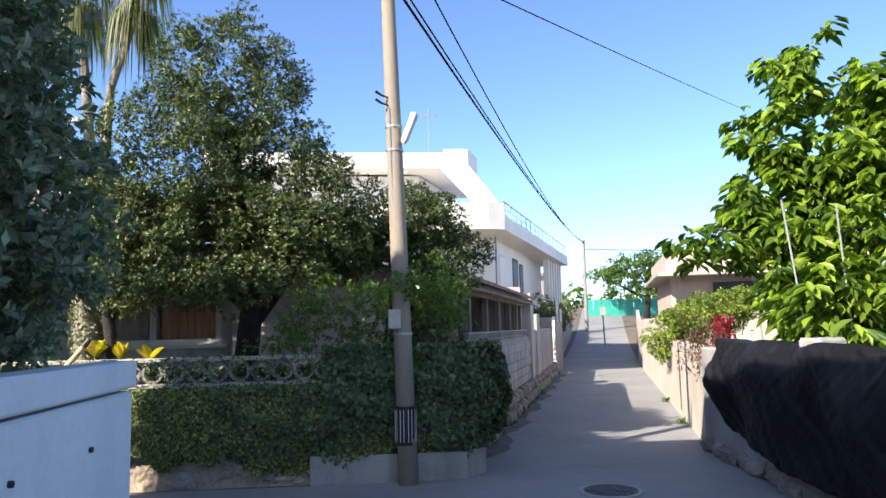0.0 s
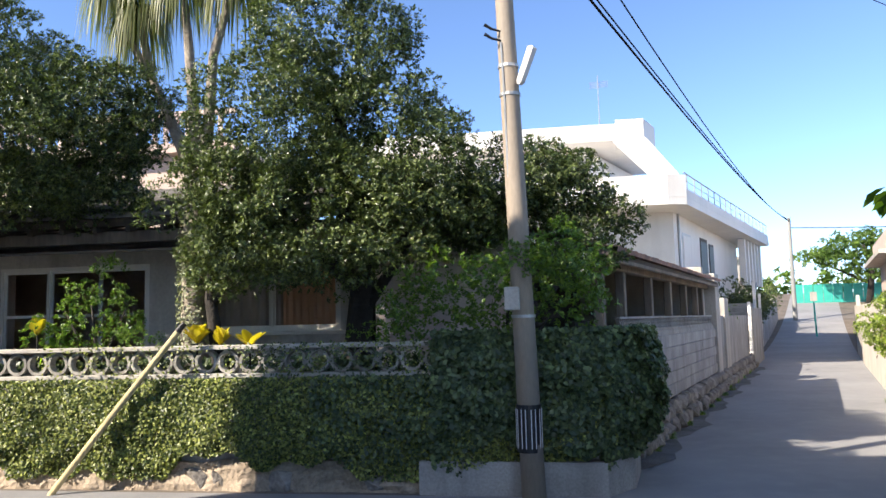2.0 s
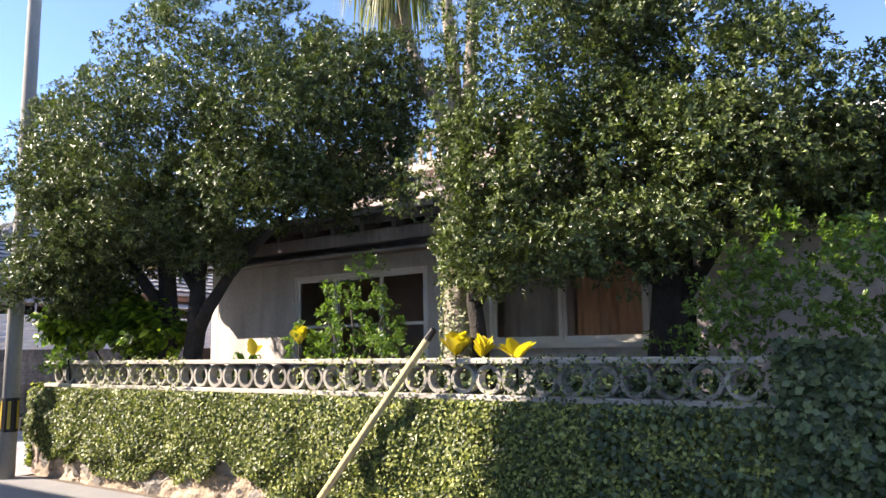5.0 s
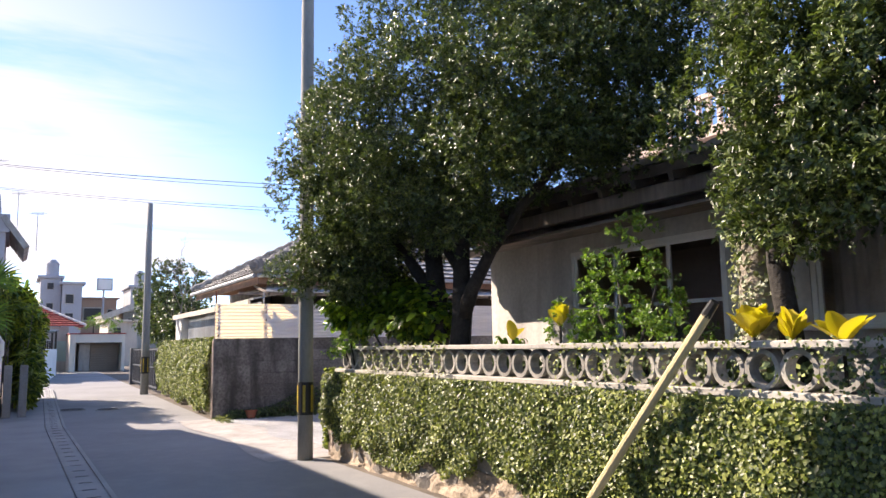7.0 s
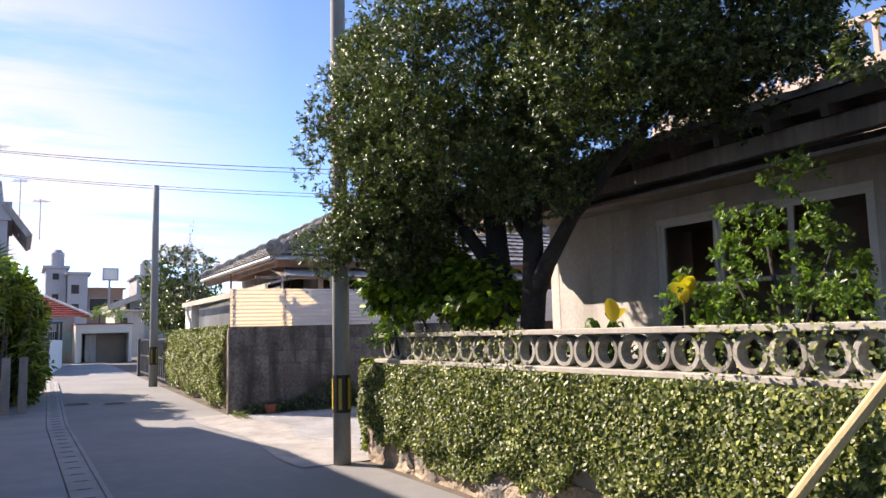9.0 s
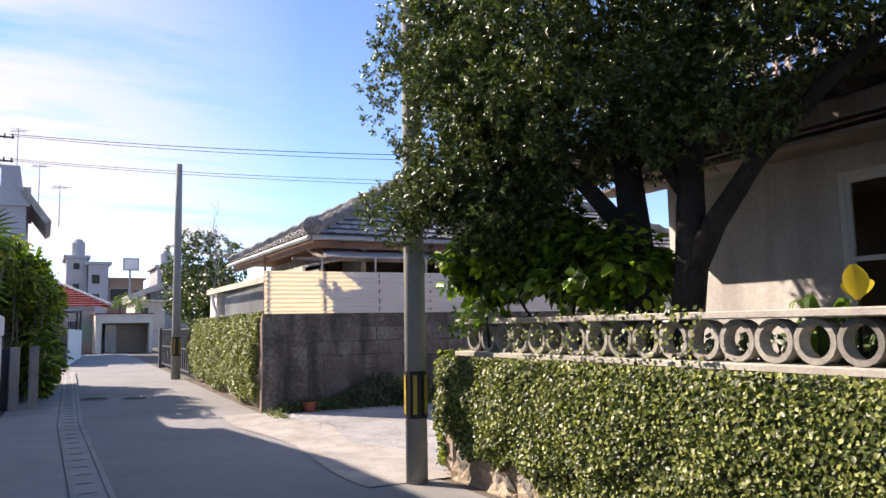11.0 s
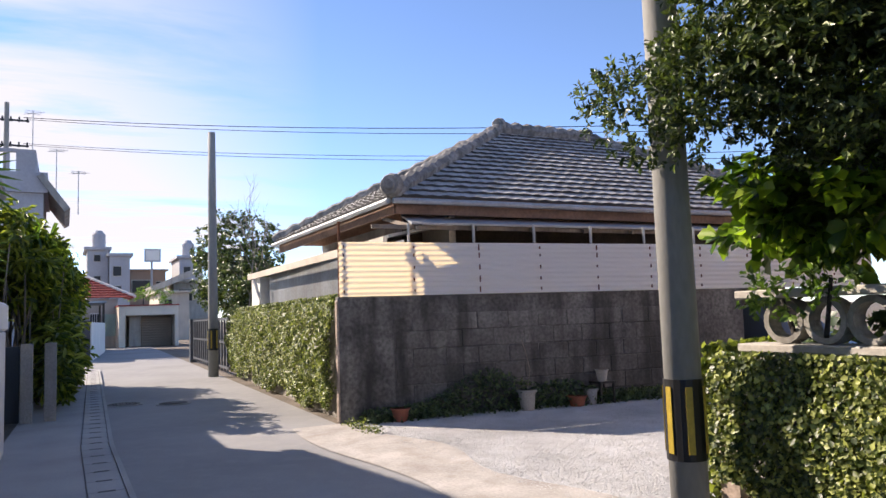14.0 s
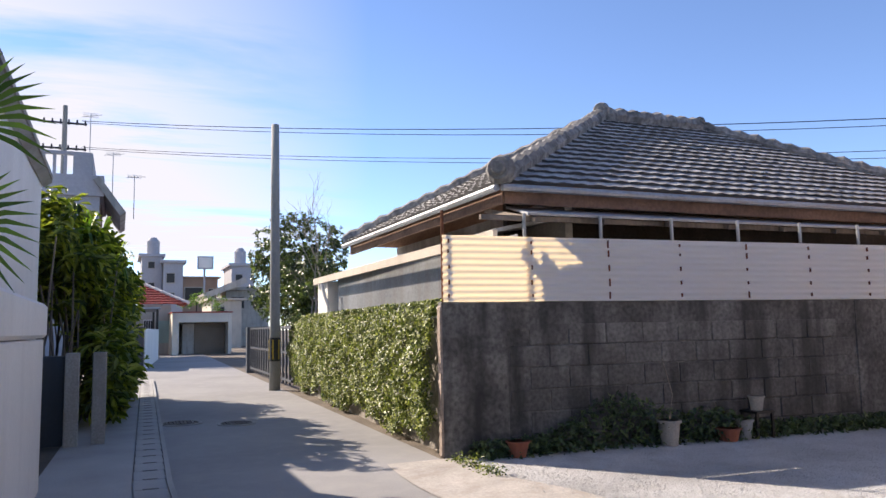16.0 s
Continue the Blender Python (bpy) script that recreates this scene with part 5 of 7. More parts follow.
# ---- trees and plants of the garden ----
tree("round_tree", (-7.95, 10.0, 0),
     [[((-8.15, 10.0, 0), 0.15), ((-8.13, 10.0, 1.2), 0.135), ((-8.15, 10.0, 2.0), 0.13), ((-8.25, 10.0, 2.8), 0.11), ((-8.3, 9.95, 3.6), 0.08), ((-8.1, 9.9, 4.6), 0.04)],
      [((-7.78, 10.05, 0), 0.15), ((-7.76, 10.05, 1.3), 0.13), ((-7.66, 10.05, 1.9), 0.125), ((-7.6, 10.02, 2.5), 0.10), ((-7.5, 10.0, 3.3), 0.08), ((-7.2, 10.0, 4.6), 0.04)],
      [((-7.66, 10.05, 1.85), 0.10), ((-7.42, 10.05, 2.2), 0.085), ((-7.05, 10.08, 2.6), 0.065), ((-6.5, 10.1, 3.0), 0.055), ((-5.7, 10.15, 3.5), 0.04), ((-5.2, 10.2, 3.9), 0.025)],
      [((-8.15, 10.0, 2.1), 0.09), ((-8.6, 9.8, 2.7), 0.07), ((-9.4, 9.4, 3.5), 0.04)],
      [((-7.62, 10.02, 2.4), 0.06), ((-7.9, 9.8, 3.0), 0.05), ((-8.3, 9.6, 4.2), 0.025)]],
     [((-8.4, 9.75, 4.15), (1.55, 1.35, 1.4)), ((-7.0, 10.0, 5.0), (1.6, 1.5, 1.2)), ((-5.7, 10.1, 4.3), (1.3, 1.2, 1.0)), ((-9.35, 9.35, 3.7), (0.9, 0.9, 1.0)),
      ((-8.4, 9.55, 3.3), (1.3, 0.95, 0.6)), ((-9.3, 9.4, 2.7), (0.7, 0.6, 0.45)), ((-6.4, 10.0, 3.6), (1.2, 1.0, 0.5)), ((-4.9, 10.3, 4.5), (0.95, 0.9, 0.6)), ((-9.3, 9.5, 2.65), (0.6, 0.5, 0.4)), ((-7.7, 9.8, 3.05), (0.8, 0.6, 0.35)), ((-5.6, 10.4, 3.55), (1.0, 0.8, 0.35)), ((-9.8, 9.2, 4.5), (0.45, 0.5, 0.7)), ((-9.0, 9.6, 2.85), (0.6, 0.4, 0.35)), ((-7.2, 9.75, 3.0), (0.7, 0.4, 0.35)), ((-9.5, 9.5, 2.45), (0.5, 0.35, 0.35)), ((-10.08, 8.76, 2.62), (0.26, 0.2, 0.26)), ((-9.85, 8.85, 2.6), (0.26, 0.22, 0.26)), ((-10.1, 9.15, 4.05), (0.35, 0.3, 0.4)), ((-9.6, 9.45, 2.95), (0.45, 0.35, 0.5)), ((-9.65, 9.45, 3.5), (0.5, 0.35, 0.6)), ((-9.6, 9.3, 4.3), (0.6, 0.55, 0.9))],
     1450, 259, 0.046, 11, "dense round evergreen tree with small glossy leaves over the wall", clump_r=(0.16, 0.34), aspect=0.42)
tree("round_tree", (-1.75, 10.45, 0),
     [[((-1.75, 10.45, 0), 0.20), ((-1.72, 10.45, 1.2), 0.17), ((-1.62, 10.45, 2.2), 0.15), ((-1.7, 10.4, 3.2), 0.12), ((-1.9, 10.3, 4.6), 0.06)],
      [((-1.62, 10.45, 1.9), 0.08), ((-1.1, 10.4, 2.6), 0.06), ((-0.7, 10.3, 3.4), 0.03)],
      [((-1.66, 10.42, 2.2), 0.10), ((-2.5, 10.2, 2.9), 0.07), ((-3.2, 10.0, 3.4), 0.04)],
      [((-3.18, 9.98, 0), 0.10), ((-3.24, 9.98, 1.3), 0.085), ((-3.36, 10.0, 2.1), 0.075), ((-3.3, 10.0, 2.9), 0.05), ((-2.9, 10.0, 3.8), 0.03)],
      [((-3.34, 10.0, 2.0), 0.05), ((-3.05, 9.95, 2.5), 0.04), ((-2.5, 9.9, 3.1), 0.02)]],
     [((-1.9, 10.2, 5.2), (0.95, 0.95, 0.95)), ((-2.5, 10.1, 4.2), (1.15, 1.0, 1.0)), ((-1.25, 10.2, 4.0), (0.82, 0.85, 0.9)), ((-3.1, 9.85, 3.15), (0.9, 0.55, 0.62)),
      ((-2.1, 9.8, 3.1), (1.25, 0.6, 0.8)), ((-0.8, 9.85, 3.3), (0.75, 0.5, 0.65)), ((-2.9, 9.8, 2.55), (0.8, 0.45, 0.35)), ((-2.0, 9.8, 2.5), (0.8, 0.45, 0.3)), ((-1.15, 9.8, 2.7), (0.55, 0.35, 0.32))],
     780, 231, 0.046, 12, "tall evergreen tree with small leaves in tiered clumps", clump_r=(0.15, 0.32), aspect=0.42)
tree("small_tree", (0.5, 10.9, 0),
     [[((0.5, 10.9, 0), 0.10), ((0.45, 10.9, 1.6), 0.08), ((0.3, 10.8, 2.8), 0.05)], [((0.45, 10.9, 1.7), 0.06), ((0.9, 10.9, 2.6), 0.03)]],
     [((0.15, 10.7, 3.45), (0.75, 0.6, 0.55)), ((0.75, 10.8, 3.35), (0.6, 0.5, 0.5)), ((1.2, 10.9, 2.8), (0.55, 0.5, 0.42)), ((-0.4, 10.6, 3.0), (0.5, 0.5, 0.4))],
     260, 182, 0.046, 13, "small evergreen tree leaning over the shed roof", clump_r=(0.16, 0.30))
tree("climbing_shrub", (0.2, 9.75, 0),
     [[((0.2, 9.75, 0), 0.03), ((0.15, 9.7, 1.2), 0.025), ((0.2, 9.6, 2.0), 0.015)], [((0.15, 9.7, 1.2), 0.02), ((0.8, 9.55, 2.0), 0.01)]],
     [((0.35, 9.45, 2.25), (0.55, 0.4, 0.35)), ((0.85, 9.5, 2.35), (0.35, 0.3, 0.28)), ((-0.15, 9.6, 2.0), (0.45, 0.35, 0.4)), ((0.35, 9.5, 1.8), (0.5, 0.3, 0.3)), ((0.9, 9.7, 1.9), (0.3, 0.3, 0.3)), ((0.8, 9.1, 2.4), (0.36, 0.26, 0.28)), ((0.2, 9.05, 2.3), (0.34, 0.2, 0.26)), ((0.5, 8.98, 2.3), (0.22, 0.12, 0.2)), ((-0.65, 9.65, 1.85), (0.5, 0.3, 0.4)), ((-0.5, 9.6, 2.25), (0.4, 0.3, 0.25)), ((-1.15, 9.75, 1.75), (0.35, 0.25, 0.25)), ((1.0, 9.8, 2.2), (0.35, 0.3, 0.3))],
     210, 56, 0.050, 14, "bright green climbing shrub round the utility pole", leaf=LEAF_SHRUB, clump_r=(0.10, 0.24), category="shrub")
tree("garden_shrub", (-4.8, 9.95, 0),
     [[((-4.8, 9.95, 0), 0.03), ((-4.8, 9.95, 1.4), 0.02), ((-4.9, 9.95, 2.2), 0.01)], [((-4.8, 9.95, 1.2), 0.02), ((-4.4, 9.9, 2.0), 0.01)], [((-4.8, 9.95, 1.2), 0.02), ((-5.2, 9.9, 2.0), 0.01)]],
     [((-4.8, 9.95, 1.9), (0.5, 0.35, 0.42)), ((-5.3, 9.9, 1.7), (0.4, 0.3, 0.25)), ((-4.35, 9.9, 1.72), (0.4, 0.3, 0.22)), ((-4.7, 9.95, 2.4), (0.2, 0.2, 0.3)), ((-5.05, 9.95, 2.2), (0.2, 0.2, 0.25))],
     110, 49, 0.042, 15, "light green garden shrub with upright twigs behind the wall", leaf=LEAF_SHRUB, clump_r=(0.06, 0.15), category="shrub")
tree("broadleaf_shrub", (-9.0, 9.95, 0),
     [[((-9.0, 9.95, 0), 0.03), ((-8.9, 9.9, 1.3), 0.02), ((-8.7, 9.8, 2.2), 0.01)], [((-9.0, 9.95, 1.0), 0.02), ((-9.6, 9.7, 1.9), 0.01)], [((-9.0, 9.95, 1.0), 0.02), ((-8.4, 9.8, 1.9), 0.01)]],
     [((-8.9, 9.95, 2.05), (0.5, 0.3, 0.3)), ((-9.6, 9.85, 2.1), (0.45, 0.28, 0.24)), ((-8.3, 9.95, 1.95), (0.45, 0.3, 0.3)), ((-9.2, 9.85, 2.35), (0.35, 0.3, 0.25)), ((-9.98, 9.55, 2.05), (0.3, 0.25, 0.2)), ((-9.6, 9.5, 2.0), (0.35, 0.25, 0.2))],
     230, 28, 0.115, 16, "broad-leaved green shrub below the round tree", leaf=LEAF_BIG, clump_r=(0.15, 0.30), aspect=0.6, category="shrub", droop=1.1)


def strap_tuft(parent, c, n, length, seed, width=0.02, material=LEAF_PALM, up=0.6, droop=1.0, name="leaf_tuft", spread=1.0):
    """A tuft of long arching strap leaves."""
    rng = np.random.default_rng(seed)
    V, F = [], []
    for i in range(n):
        a = rng.uniform(0, 2 * math.pi)
        e = rng.uniform(0.05, 1.0) * up
        L = length * rng.uniform(0.7, 1.15)
        w = width * rng.uniform(0.7, 1.2)
        d = np.array([math.cos(a), math.sin(a)]) * spread
        s = np.array([-math.sin(a), math.cos(a), 0]) * w
        K = 6
        for k in range(K + 1):
            u = k / K
            r = L * 0.55 * (1 - math.exp(-2.2 * u)) * (0.6 + 0.4 * rng.random() * 0)
            z = L * (e * u - droop * u * u * (0.65 + e * 0.5))
            p = np.array([c[0] + d[0] * r, c[1] + d[1] * r, c[2] + z])
            ww = s * (1 - u) ** 0.6 + 1e-4
            V += [p - ww, p + ww]
        b = i * 2 * (K + 1)
        F += [(b + 2 * k, b + 2 * k + 1, b + 2 * k + 3, b + 2 * k + 2) for k in range(K)]
    return mesh_np(name, np.array(V), np.array(F), material, parent, kind="stuff")


pt = thing("ponytail_tree", (-3.75, 10.3, 0), "tall branching tree with drooping strap-leaf tufts and ivy-clad trunk", "tree")
bm = bmesh.new()
tube(bm, [(-3.72, 10.3, 0), (-3.72, 10.3, 1.5), (-3.74, 10.3, 2.6), (-3.7, 10.3, 3.75)], [0.22, 0.17, 0.14, 0.15], 10)
part("trunk", bm, BARK_P, pt, smooth=True)
for st, tip in (([(-3.72, 10.3, 3.6), (-4.05, 10.35, 4.3), (-4.4, 10.4, 5.0), (-4.6, 10.4, 5.9)], 0), ([(-3.7, 10.3, 3.6), (-3.76, 10.3, 4.5), (-3.85, 10.3, 5.5), (-3.95, 10.3, 6.3)], 1), ([(-3.66, 10.3, 3.6), (-3.55, 10.3, 4.4), (-3.5, 10.3, 5.2), (-3.2, 10.3, 6.2)], 2)):
    bm = bmesh.new()
    tube(bm, st, [0.10, 0.075, 0.06, 0.05], 8)
    part("limb", bm, BARK_P, pt, smooth=True)
    strap_tuft(pt, st[-1], 230, 1.5, 20 + tip, 0.016, LEAF_PALM, 0.55, 1.05)
    strap_tuft(pt, (st[-1][0] + 0.1, st[-1][1], st[-1][2] + 0.5), 160, 1.4, 30 + tip, 0.016, LEAF_PALM, 0.6, 1.0)
strap_tuft(pt, (-4.95, 10.4, 6.3), 200, 1.5, 44, 0.016, LEAF_PALM, 0.6, 1.0)
bm = bmesh.new()
tube(bm, [(-4.4, 10.4, 5.0), (-4.75, 10.4, 5.6), (-4.95, 10.4, 6.3)], [0.06, 0.05, 0.045], 8)
part("limb", bm, BARK_P, pt, smooth=True)
rng = np.random.default_rng(41)
n = 2600
zz = rng.uniform(1.2, 3.9, n)
aa = rng.uniform(0, 2 * np.pi, n)
rr = rng.uniform(0.15, 0.23, n)
v, f = leaves(np.column_stack([-3.72 + np.cos(aa) * rr, 10.3 + np.sin(aa) * rr, zz]), np.column_stack([np.cos(aa), np.sin(aa), 0.4 + 0 * aa]) + rng.normal(size=(n, 3)) * 0.4, rng.uniform(0.03, 0.06, n), rng, 0.7)
mesh_np("ivy", v, f, leaf_mat("grey ivy leaves", (0.14, 0.16, 0.09), (0.36, 0.37, 0.22), 0.5, 0.2), pt, "pale grey-green climbing ivy", "stuff")


def croton(at, n, length, seed, label):
    t = thing("croton_plant", at, label, "plant", "yellow crotons")
    rng = np.random.default_rng(seed)
    bm = bmesh.new()
    tube(bm, [(at[0], at[1], 0), at], [0.015, 0.012], 6)
    part("stem", bm, BARK, t)
    for i in range(n):
        a, e = rng.uniform(0, 2 * math.pi), rng.uniform(0.65, 1.45)
        L = length * rng.uniform(0.75, 1.1)
        d = Vector((math.cos(a) * math.cos(e), math.sin(a) * math.cos(e), math.sin(e)))
        s = d.cross(Vector((0, 0, 1))).normalized()
        bm = bmesh.new()
        prev = None
        c = Vector(at)
        up = s.cross(d)
        K = 6
        for k in range(K + 1):
            u = k / K
            w = 0.30 * L * math.sin(math.pi * min(1, u * 0.90 + 0.05)) ** 0.8
            q = c + d * L * u - Vector((0, 0, 0.10 * L * u * u))
            row = [bm.verts.new(q - s * w + up * w * 0.3), bm.verts.new(q), bm.verts.new(q + s * w + up * w * 0.3)]
            if prev:
                bm.faces.new((prev[0], prev[1], row[1], row[0]))
                bm.faces.new((prev[1], prev[2], row[2], row[1]))
            prev = row
        part("leaf", bm, LEAF_YEL, t, smooth=True)


croton((-3.42, 9.78, 1.58), 26, 0.25, 1, "bright yellow croton plant above the wall")
croton((-3.12, 9.75, 1.56), 9, 0.24, 2, "bright yellow croton plant above the wall")
croton((-2.74, 9.70, 1.52), 6, 0.26, 3, "small yellow croton shoot above the wall")
croton((-5.45, 9.75, 1.72), 9, 0.22, 4, "drooping yellow-green croton shoot above the wall")
croton((-6.2, 9.75, 1.6), 3, 0.24, 5, "small yellow croton shoot above the wall")
fp = thing("strap_leaf_plant", (-6.6, 9.95, 1.3), "dark strap-leaved plant at the tree foot", "plant")
strap_tuft(fp, (-6.55, 9.95, 1.4), 60, 0.7, 51, 0.035, LEAF_SHRUB, 1.3, 0.9)
fp2 = thing("strap_leaf_plant", (-5.3, 9.9, 1.3), "light green strap-leaved plant behind the wall", "plant")
strap_tuft(fp2, (-5.3, 9.9, 1.5), 22, 0.75, 52, 0.05, LEAF_BIG, 0.9, 0.75)
sk = thing("leaning_stick", (-4.7, 9.2, 0), "pale bare timber pole leaning against the ivy wall", "pole")
bm = bmesh.new()
tube(bm, [(-4.76, 9.12, 0.0), (-4.08, 9.2, 0.86), (-3.39, 9.30, 1.73)], [0.036, 0.035, 0.033], 10)
part("shaft", bm, BAMBOO, sk)
bm = bmesh.new()
tube(bm, [(-3.40, 9.30, 1.72), (-3.33, 9.31, 1.81)], [0.037, 0.03], 8)
part("cap", bm, BLACK, sk)

# small-leaved shrub spilling over the wall's end
tree("hanging_shrub", (-9.85, 9.75, 0),
     [[((-9.85, 9.75, 0), 0.03), ((-9.9, 9.7, 0.9), 0.025), ((-9.95, 9.5, 1.5), 0.012)], [((-9.9, 9.7, 0.9), 0.02), ((-9.6, 9.45, 1.6), 0.01)]],
     [((-9.9, 9.4, 1.52), (0.26, 0.2, 0.12)), ((-9.55, 9.45, 1.62), (0.26, 0.14, 0.08))],
     22, 32, 0.042, 71, "small-leaved shrub spilling over the end of the wall", leaf=LEAF_SHRUB, clump_r=(0.07, 0.15), aspect=0.6, category="shrub")

# overhanging bush at the near corner
tree("overhanging_bush", (-1.9, 3.0, 0.4),
     [[((-1.9, 3.0, 0), 0.06), ((-1.9, 3.0, 1.6), 0.05), ((-1.85, 3.1, 3.0), 0.03)]],
     [((-1.65, 3.35, 2.35), (0.42, 0.55, 0.65)), ((-1.75, 2.6, 2.9), (0.6, 0.8, 1.0)), ((-1.75, 3.3, 3.0), (0.40, 0.5, 0.5)), ((-1.9, 1.6, 3.0), (0.6, 0.9, 1.2)), ((-1.75, 3.2, 1.95), (0.4, 0.6, 0.3))],
     620, 90, 0.055, 17, "dark fine-leaved bush overhanging the boundary wall", leaf=LEAF_GREY, clump_r=(0.12, 0.26), category="bush")

# ---- right-hand side of the crossing ----
tree("broadleaf_tree", (6.2, 9.6, 0),
     [[((6.2, 9.6, 0), 0.09), ((6.1, 9.6, 2.0), 0.07), ((6.0, 9.6, 4.0), 0.04)], [((6.1, 9.6, 2.2), 0.05), ((5.4, 9.6, 3.0), 0.03), ((4.5, 9.55, 3.1), 0.015)], [((6.1, 9.6, 2.4), 0.05), ((6.8, 9.4, 3.6), 0.03)]],
     [((6.5, 9.9, 4.6), (1.25, 1.2, 1.4)), ((6.6, 9.3, 2.7), (1.2, 1.2, 1.0)), ((5.2, 9.6, 2.95), (0.75, 0.7, 0.35)), ((4.5, 9.5, 2.9), (0.5, 0.45, 0.22)), ((5.6, 9.7, 3.5), (0.7, 0.7, 0.5)), ((7.3, 8.6, 3.6), (1.3, 1.3, 1.8)), ((5.9, 9.0, 2.2), (0.8, 0.9, 0.6)), ((5.6, 8.3, 2.0), (0.6, 0.7, 0.5))],
     460, 28, 0.23, 18, "broad-leaved tree with long glossy leaflets above the shade cloth", leaf=LEAF_BIG, clump_r=(0.22, 0.46), aspect=0.33, droop=1.9)
for i, (p, q) in enumerate((((5.03, 8.3, 1.71), (4.84, 8.3, 3.27)), ((5.61, 8.3, 1.55), (5.52, 8.3, 3.22)), ((5.1, 9.4, 1.5), (5.0, 9.4, 2.7)))):
    t = thing("support_pipe", p, "thin galvanised pipe propping the tree", "pipe", "support pipes")
    bm = bmesh.new()
    tube(bm, [(p[0], p[1], 0.1), p, q], [0.012] * 3, 8)
    part("tube", bm, mat("dull grey pipe", (0.30, 0.31, 0.31), 0.6, 0.2, 2, 30, 0.1), t)
tree("clipped_bush", lane(7.0, 4.1), [[(lane(7.0, 4.1, 0), 0.06), (lane(7.0, 4.1, 1.6), 0.05), (lane(7, 4.1, 2.0), 0.03)]],
     [(lane(6.6, 3.45, 1.5), (0.6, 0.75, 0.5)), (lane(6.0, 3.8, 1.85), (0.65, 0.8, 0.45)), (lane(5.3, 4.2, 2.05), (0.75, 0.75, 0.38)), (lane(4.3, 4.6, 2.2), (0.6, 0.6, 0.28))],
     520, 80, 0.05, 19, "clipped bright green bush over the cream wall", leaf=LEAF_CLIP, clump_r=(0.10, 0.18), category="bush")
cd = thing("red_leaf_plant", lane(2.2, 4.0), "red-leaved cordyline behind the wall", "plant")
strap_tuft(cd, lane(2.2, 3.9, 1.5), 60, 0.75, 61, 0.06, LEAF_RED, 1.5, 0.6)
dv = thing("dry_vine", lane(1.2, 3.7), "dry brown vine hanging on the wall corner", "vine")
rng = np.random.default_rng(62)
n = 900
pp = np.array(lane(1.0, 3.55, 1.45)) + rng.normal(size=(n, 3)) * np.array([0.22, 0.25, 0.22])
v, f = leaves(pp, rng.normal(size=(n, 3)), rng.uniform(0.05, 0.12, n), rng, 0.25, 0.1, 1.5)
mesh_np("foliage", v, f, leaf_mat("dry leaves", (0.06, 0.03, 0.02), (0.22, 0.12, 0.07), 0.7, 0.2), dv, kind="stuff")
for s, off, n_, sz in ((3.5, 3.3, 60, 0.3), (7.5, 3.32, 60, 0.3), (11.5, 0.12, 300, 0.3), (9.6, 0.2, 150, 0.3), (8.3, 0.25, 60, 0.16), (7.1, 0.25, 50, 0.16), (6.0, 0.22, 80, 0.2), (4.8, 0.25, 50, 0.15), (3.4, 0.24, 60, 0.17), (2.0, 0.2, 80, 0.2), (0.9, 0.22, 50, 0.15), (13.2, 0.15, 120, 0.25), (15.0, 0.15, 120, 0.25)):
    t = thing("weeds", lane(s, off), "tuft of weeds growing at the wall foot", "weeds", "weeds along walls")
    strap_tuft(t, lane(s, off, 0.03), n_, sz, int(s * 10), 0.012, LEAF_SHRUB, 1.4, 0.9, spread=1.6)

# right-hand house
rh = thing("flat_roof_house", lane(22, 9), "pinkish concrete house with a flat overhanging roof", "house")
PINK = mat("pinkish render", (0.55, 0.43, 0.36), 0.85, 0.1, 1, 25, 0.1, stain=0.2, stain_col=(0.3, 0.24, 0.2))
bm = bmesh.new()
box(bm, lane(24, 9.6, 2.0), (8, 10, 4.0), LANE_RZ)
part("wall", bm, PINK, rh)
bm = bmesh.new()
box(bm, lane(24, 9.8, 4.2), (9, 10.8, 0.8), LANE_RZ)
part("roof_parapet", bm, PINK, rh)
bm = bmesh.new()
box(bm, lane(23.5, 9.7, 3.72), (9.6, 11.4, 0.14), LANE_RZ)
part("roof_slab", bm, CONC_L, rh)
bm = bmesh.new()
box(bm, lane(19.9, 7.4, 2.9), (0.2, 2.4, 1.0), LANE_RZ)
part("window", bm, BLACK, rh)

# ---- the far end of the climbing lane ----
tree("pine_tree", (24, 64, 2), [[((24, 64, 1.5), 0.3), ((24.5, 64, 5), 0.2), ((24, 64, 7), 0.1)], [((24.3, 64, 4), 0.15), ((21, 64, 5.6), 0.05)], [((24.3, 64, 4.2), 0.15), ((27, 64, 6), 0.05)]],
     [((24, 64, 7.0), (3.2, 2.5, 0.9)), ((21, 64, 6.0), (2.2, 1.8, 0.6)), ((27, 64.5, 6.4), (2.6, 2, 0.9)), ((25, 64, 5.2), (2.4, 2, 0.8))], 260, 50, 0.22, 21,
     "spreading light green tree at the top of the lane", leaf=LEAF_SHRUB, clump_r=(0.4, 0.8), bark=BARK)
gf = thing("green_fence", (23, 68, 2.6), "green painted sheet fence at the top of the lane", "fence")
for i in range(12):
    bm = bmesh.new()
    x = 19.6 + i * 0.75
    box(bm, (x, 66, ground_z(x, 66) + 0.75), (0.70, 0.05, 1.5))
    part("panel", bm, GREENP, gf)
gpole = thing("green_post", (14.4, 45.5, 0), "thin green metal post beside the lane", "post")
bm = bmesh.new()
z0 = ground_z(14.4, 45.5)
tube(bm, [(14.4, 45.5, z0), (14.35, 45.5, z0 + 2.2)], [0.05, 0.05], 8)
part("shaft", bm, GREENP, gpole)
bm = bmesh.new()
box(bm, (14.35, 45.45, z0 + 2.2), (0.35, 0.03, 0.5))
part("plate", bm, CONC_L, gpole)
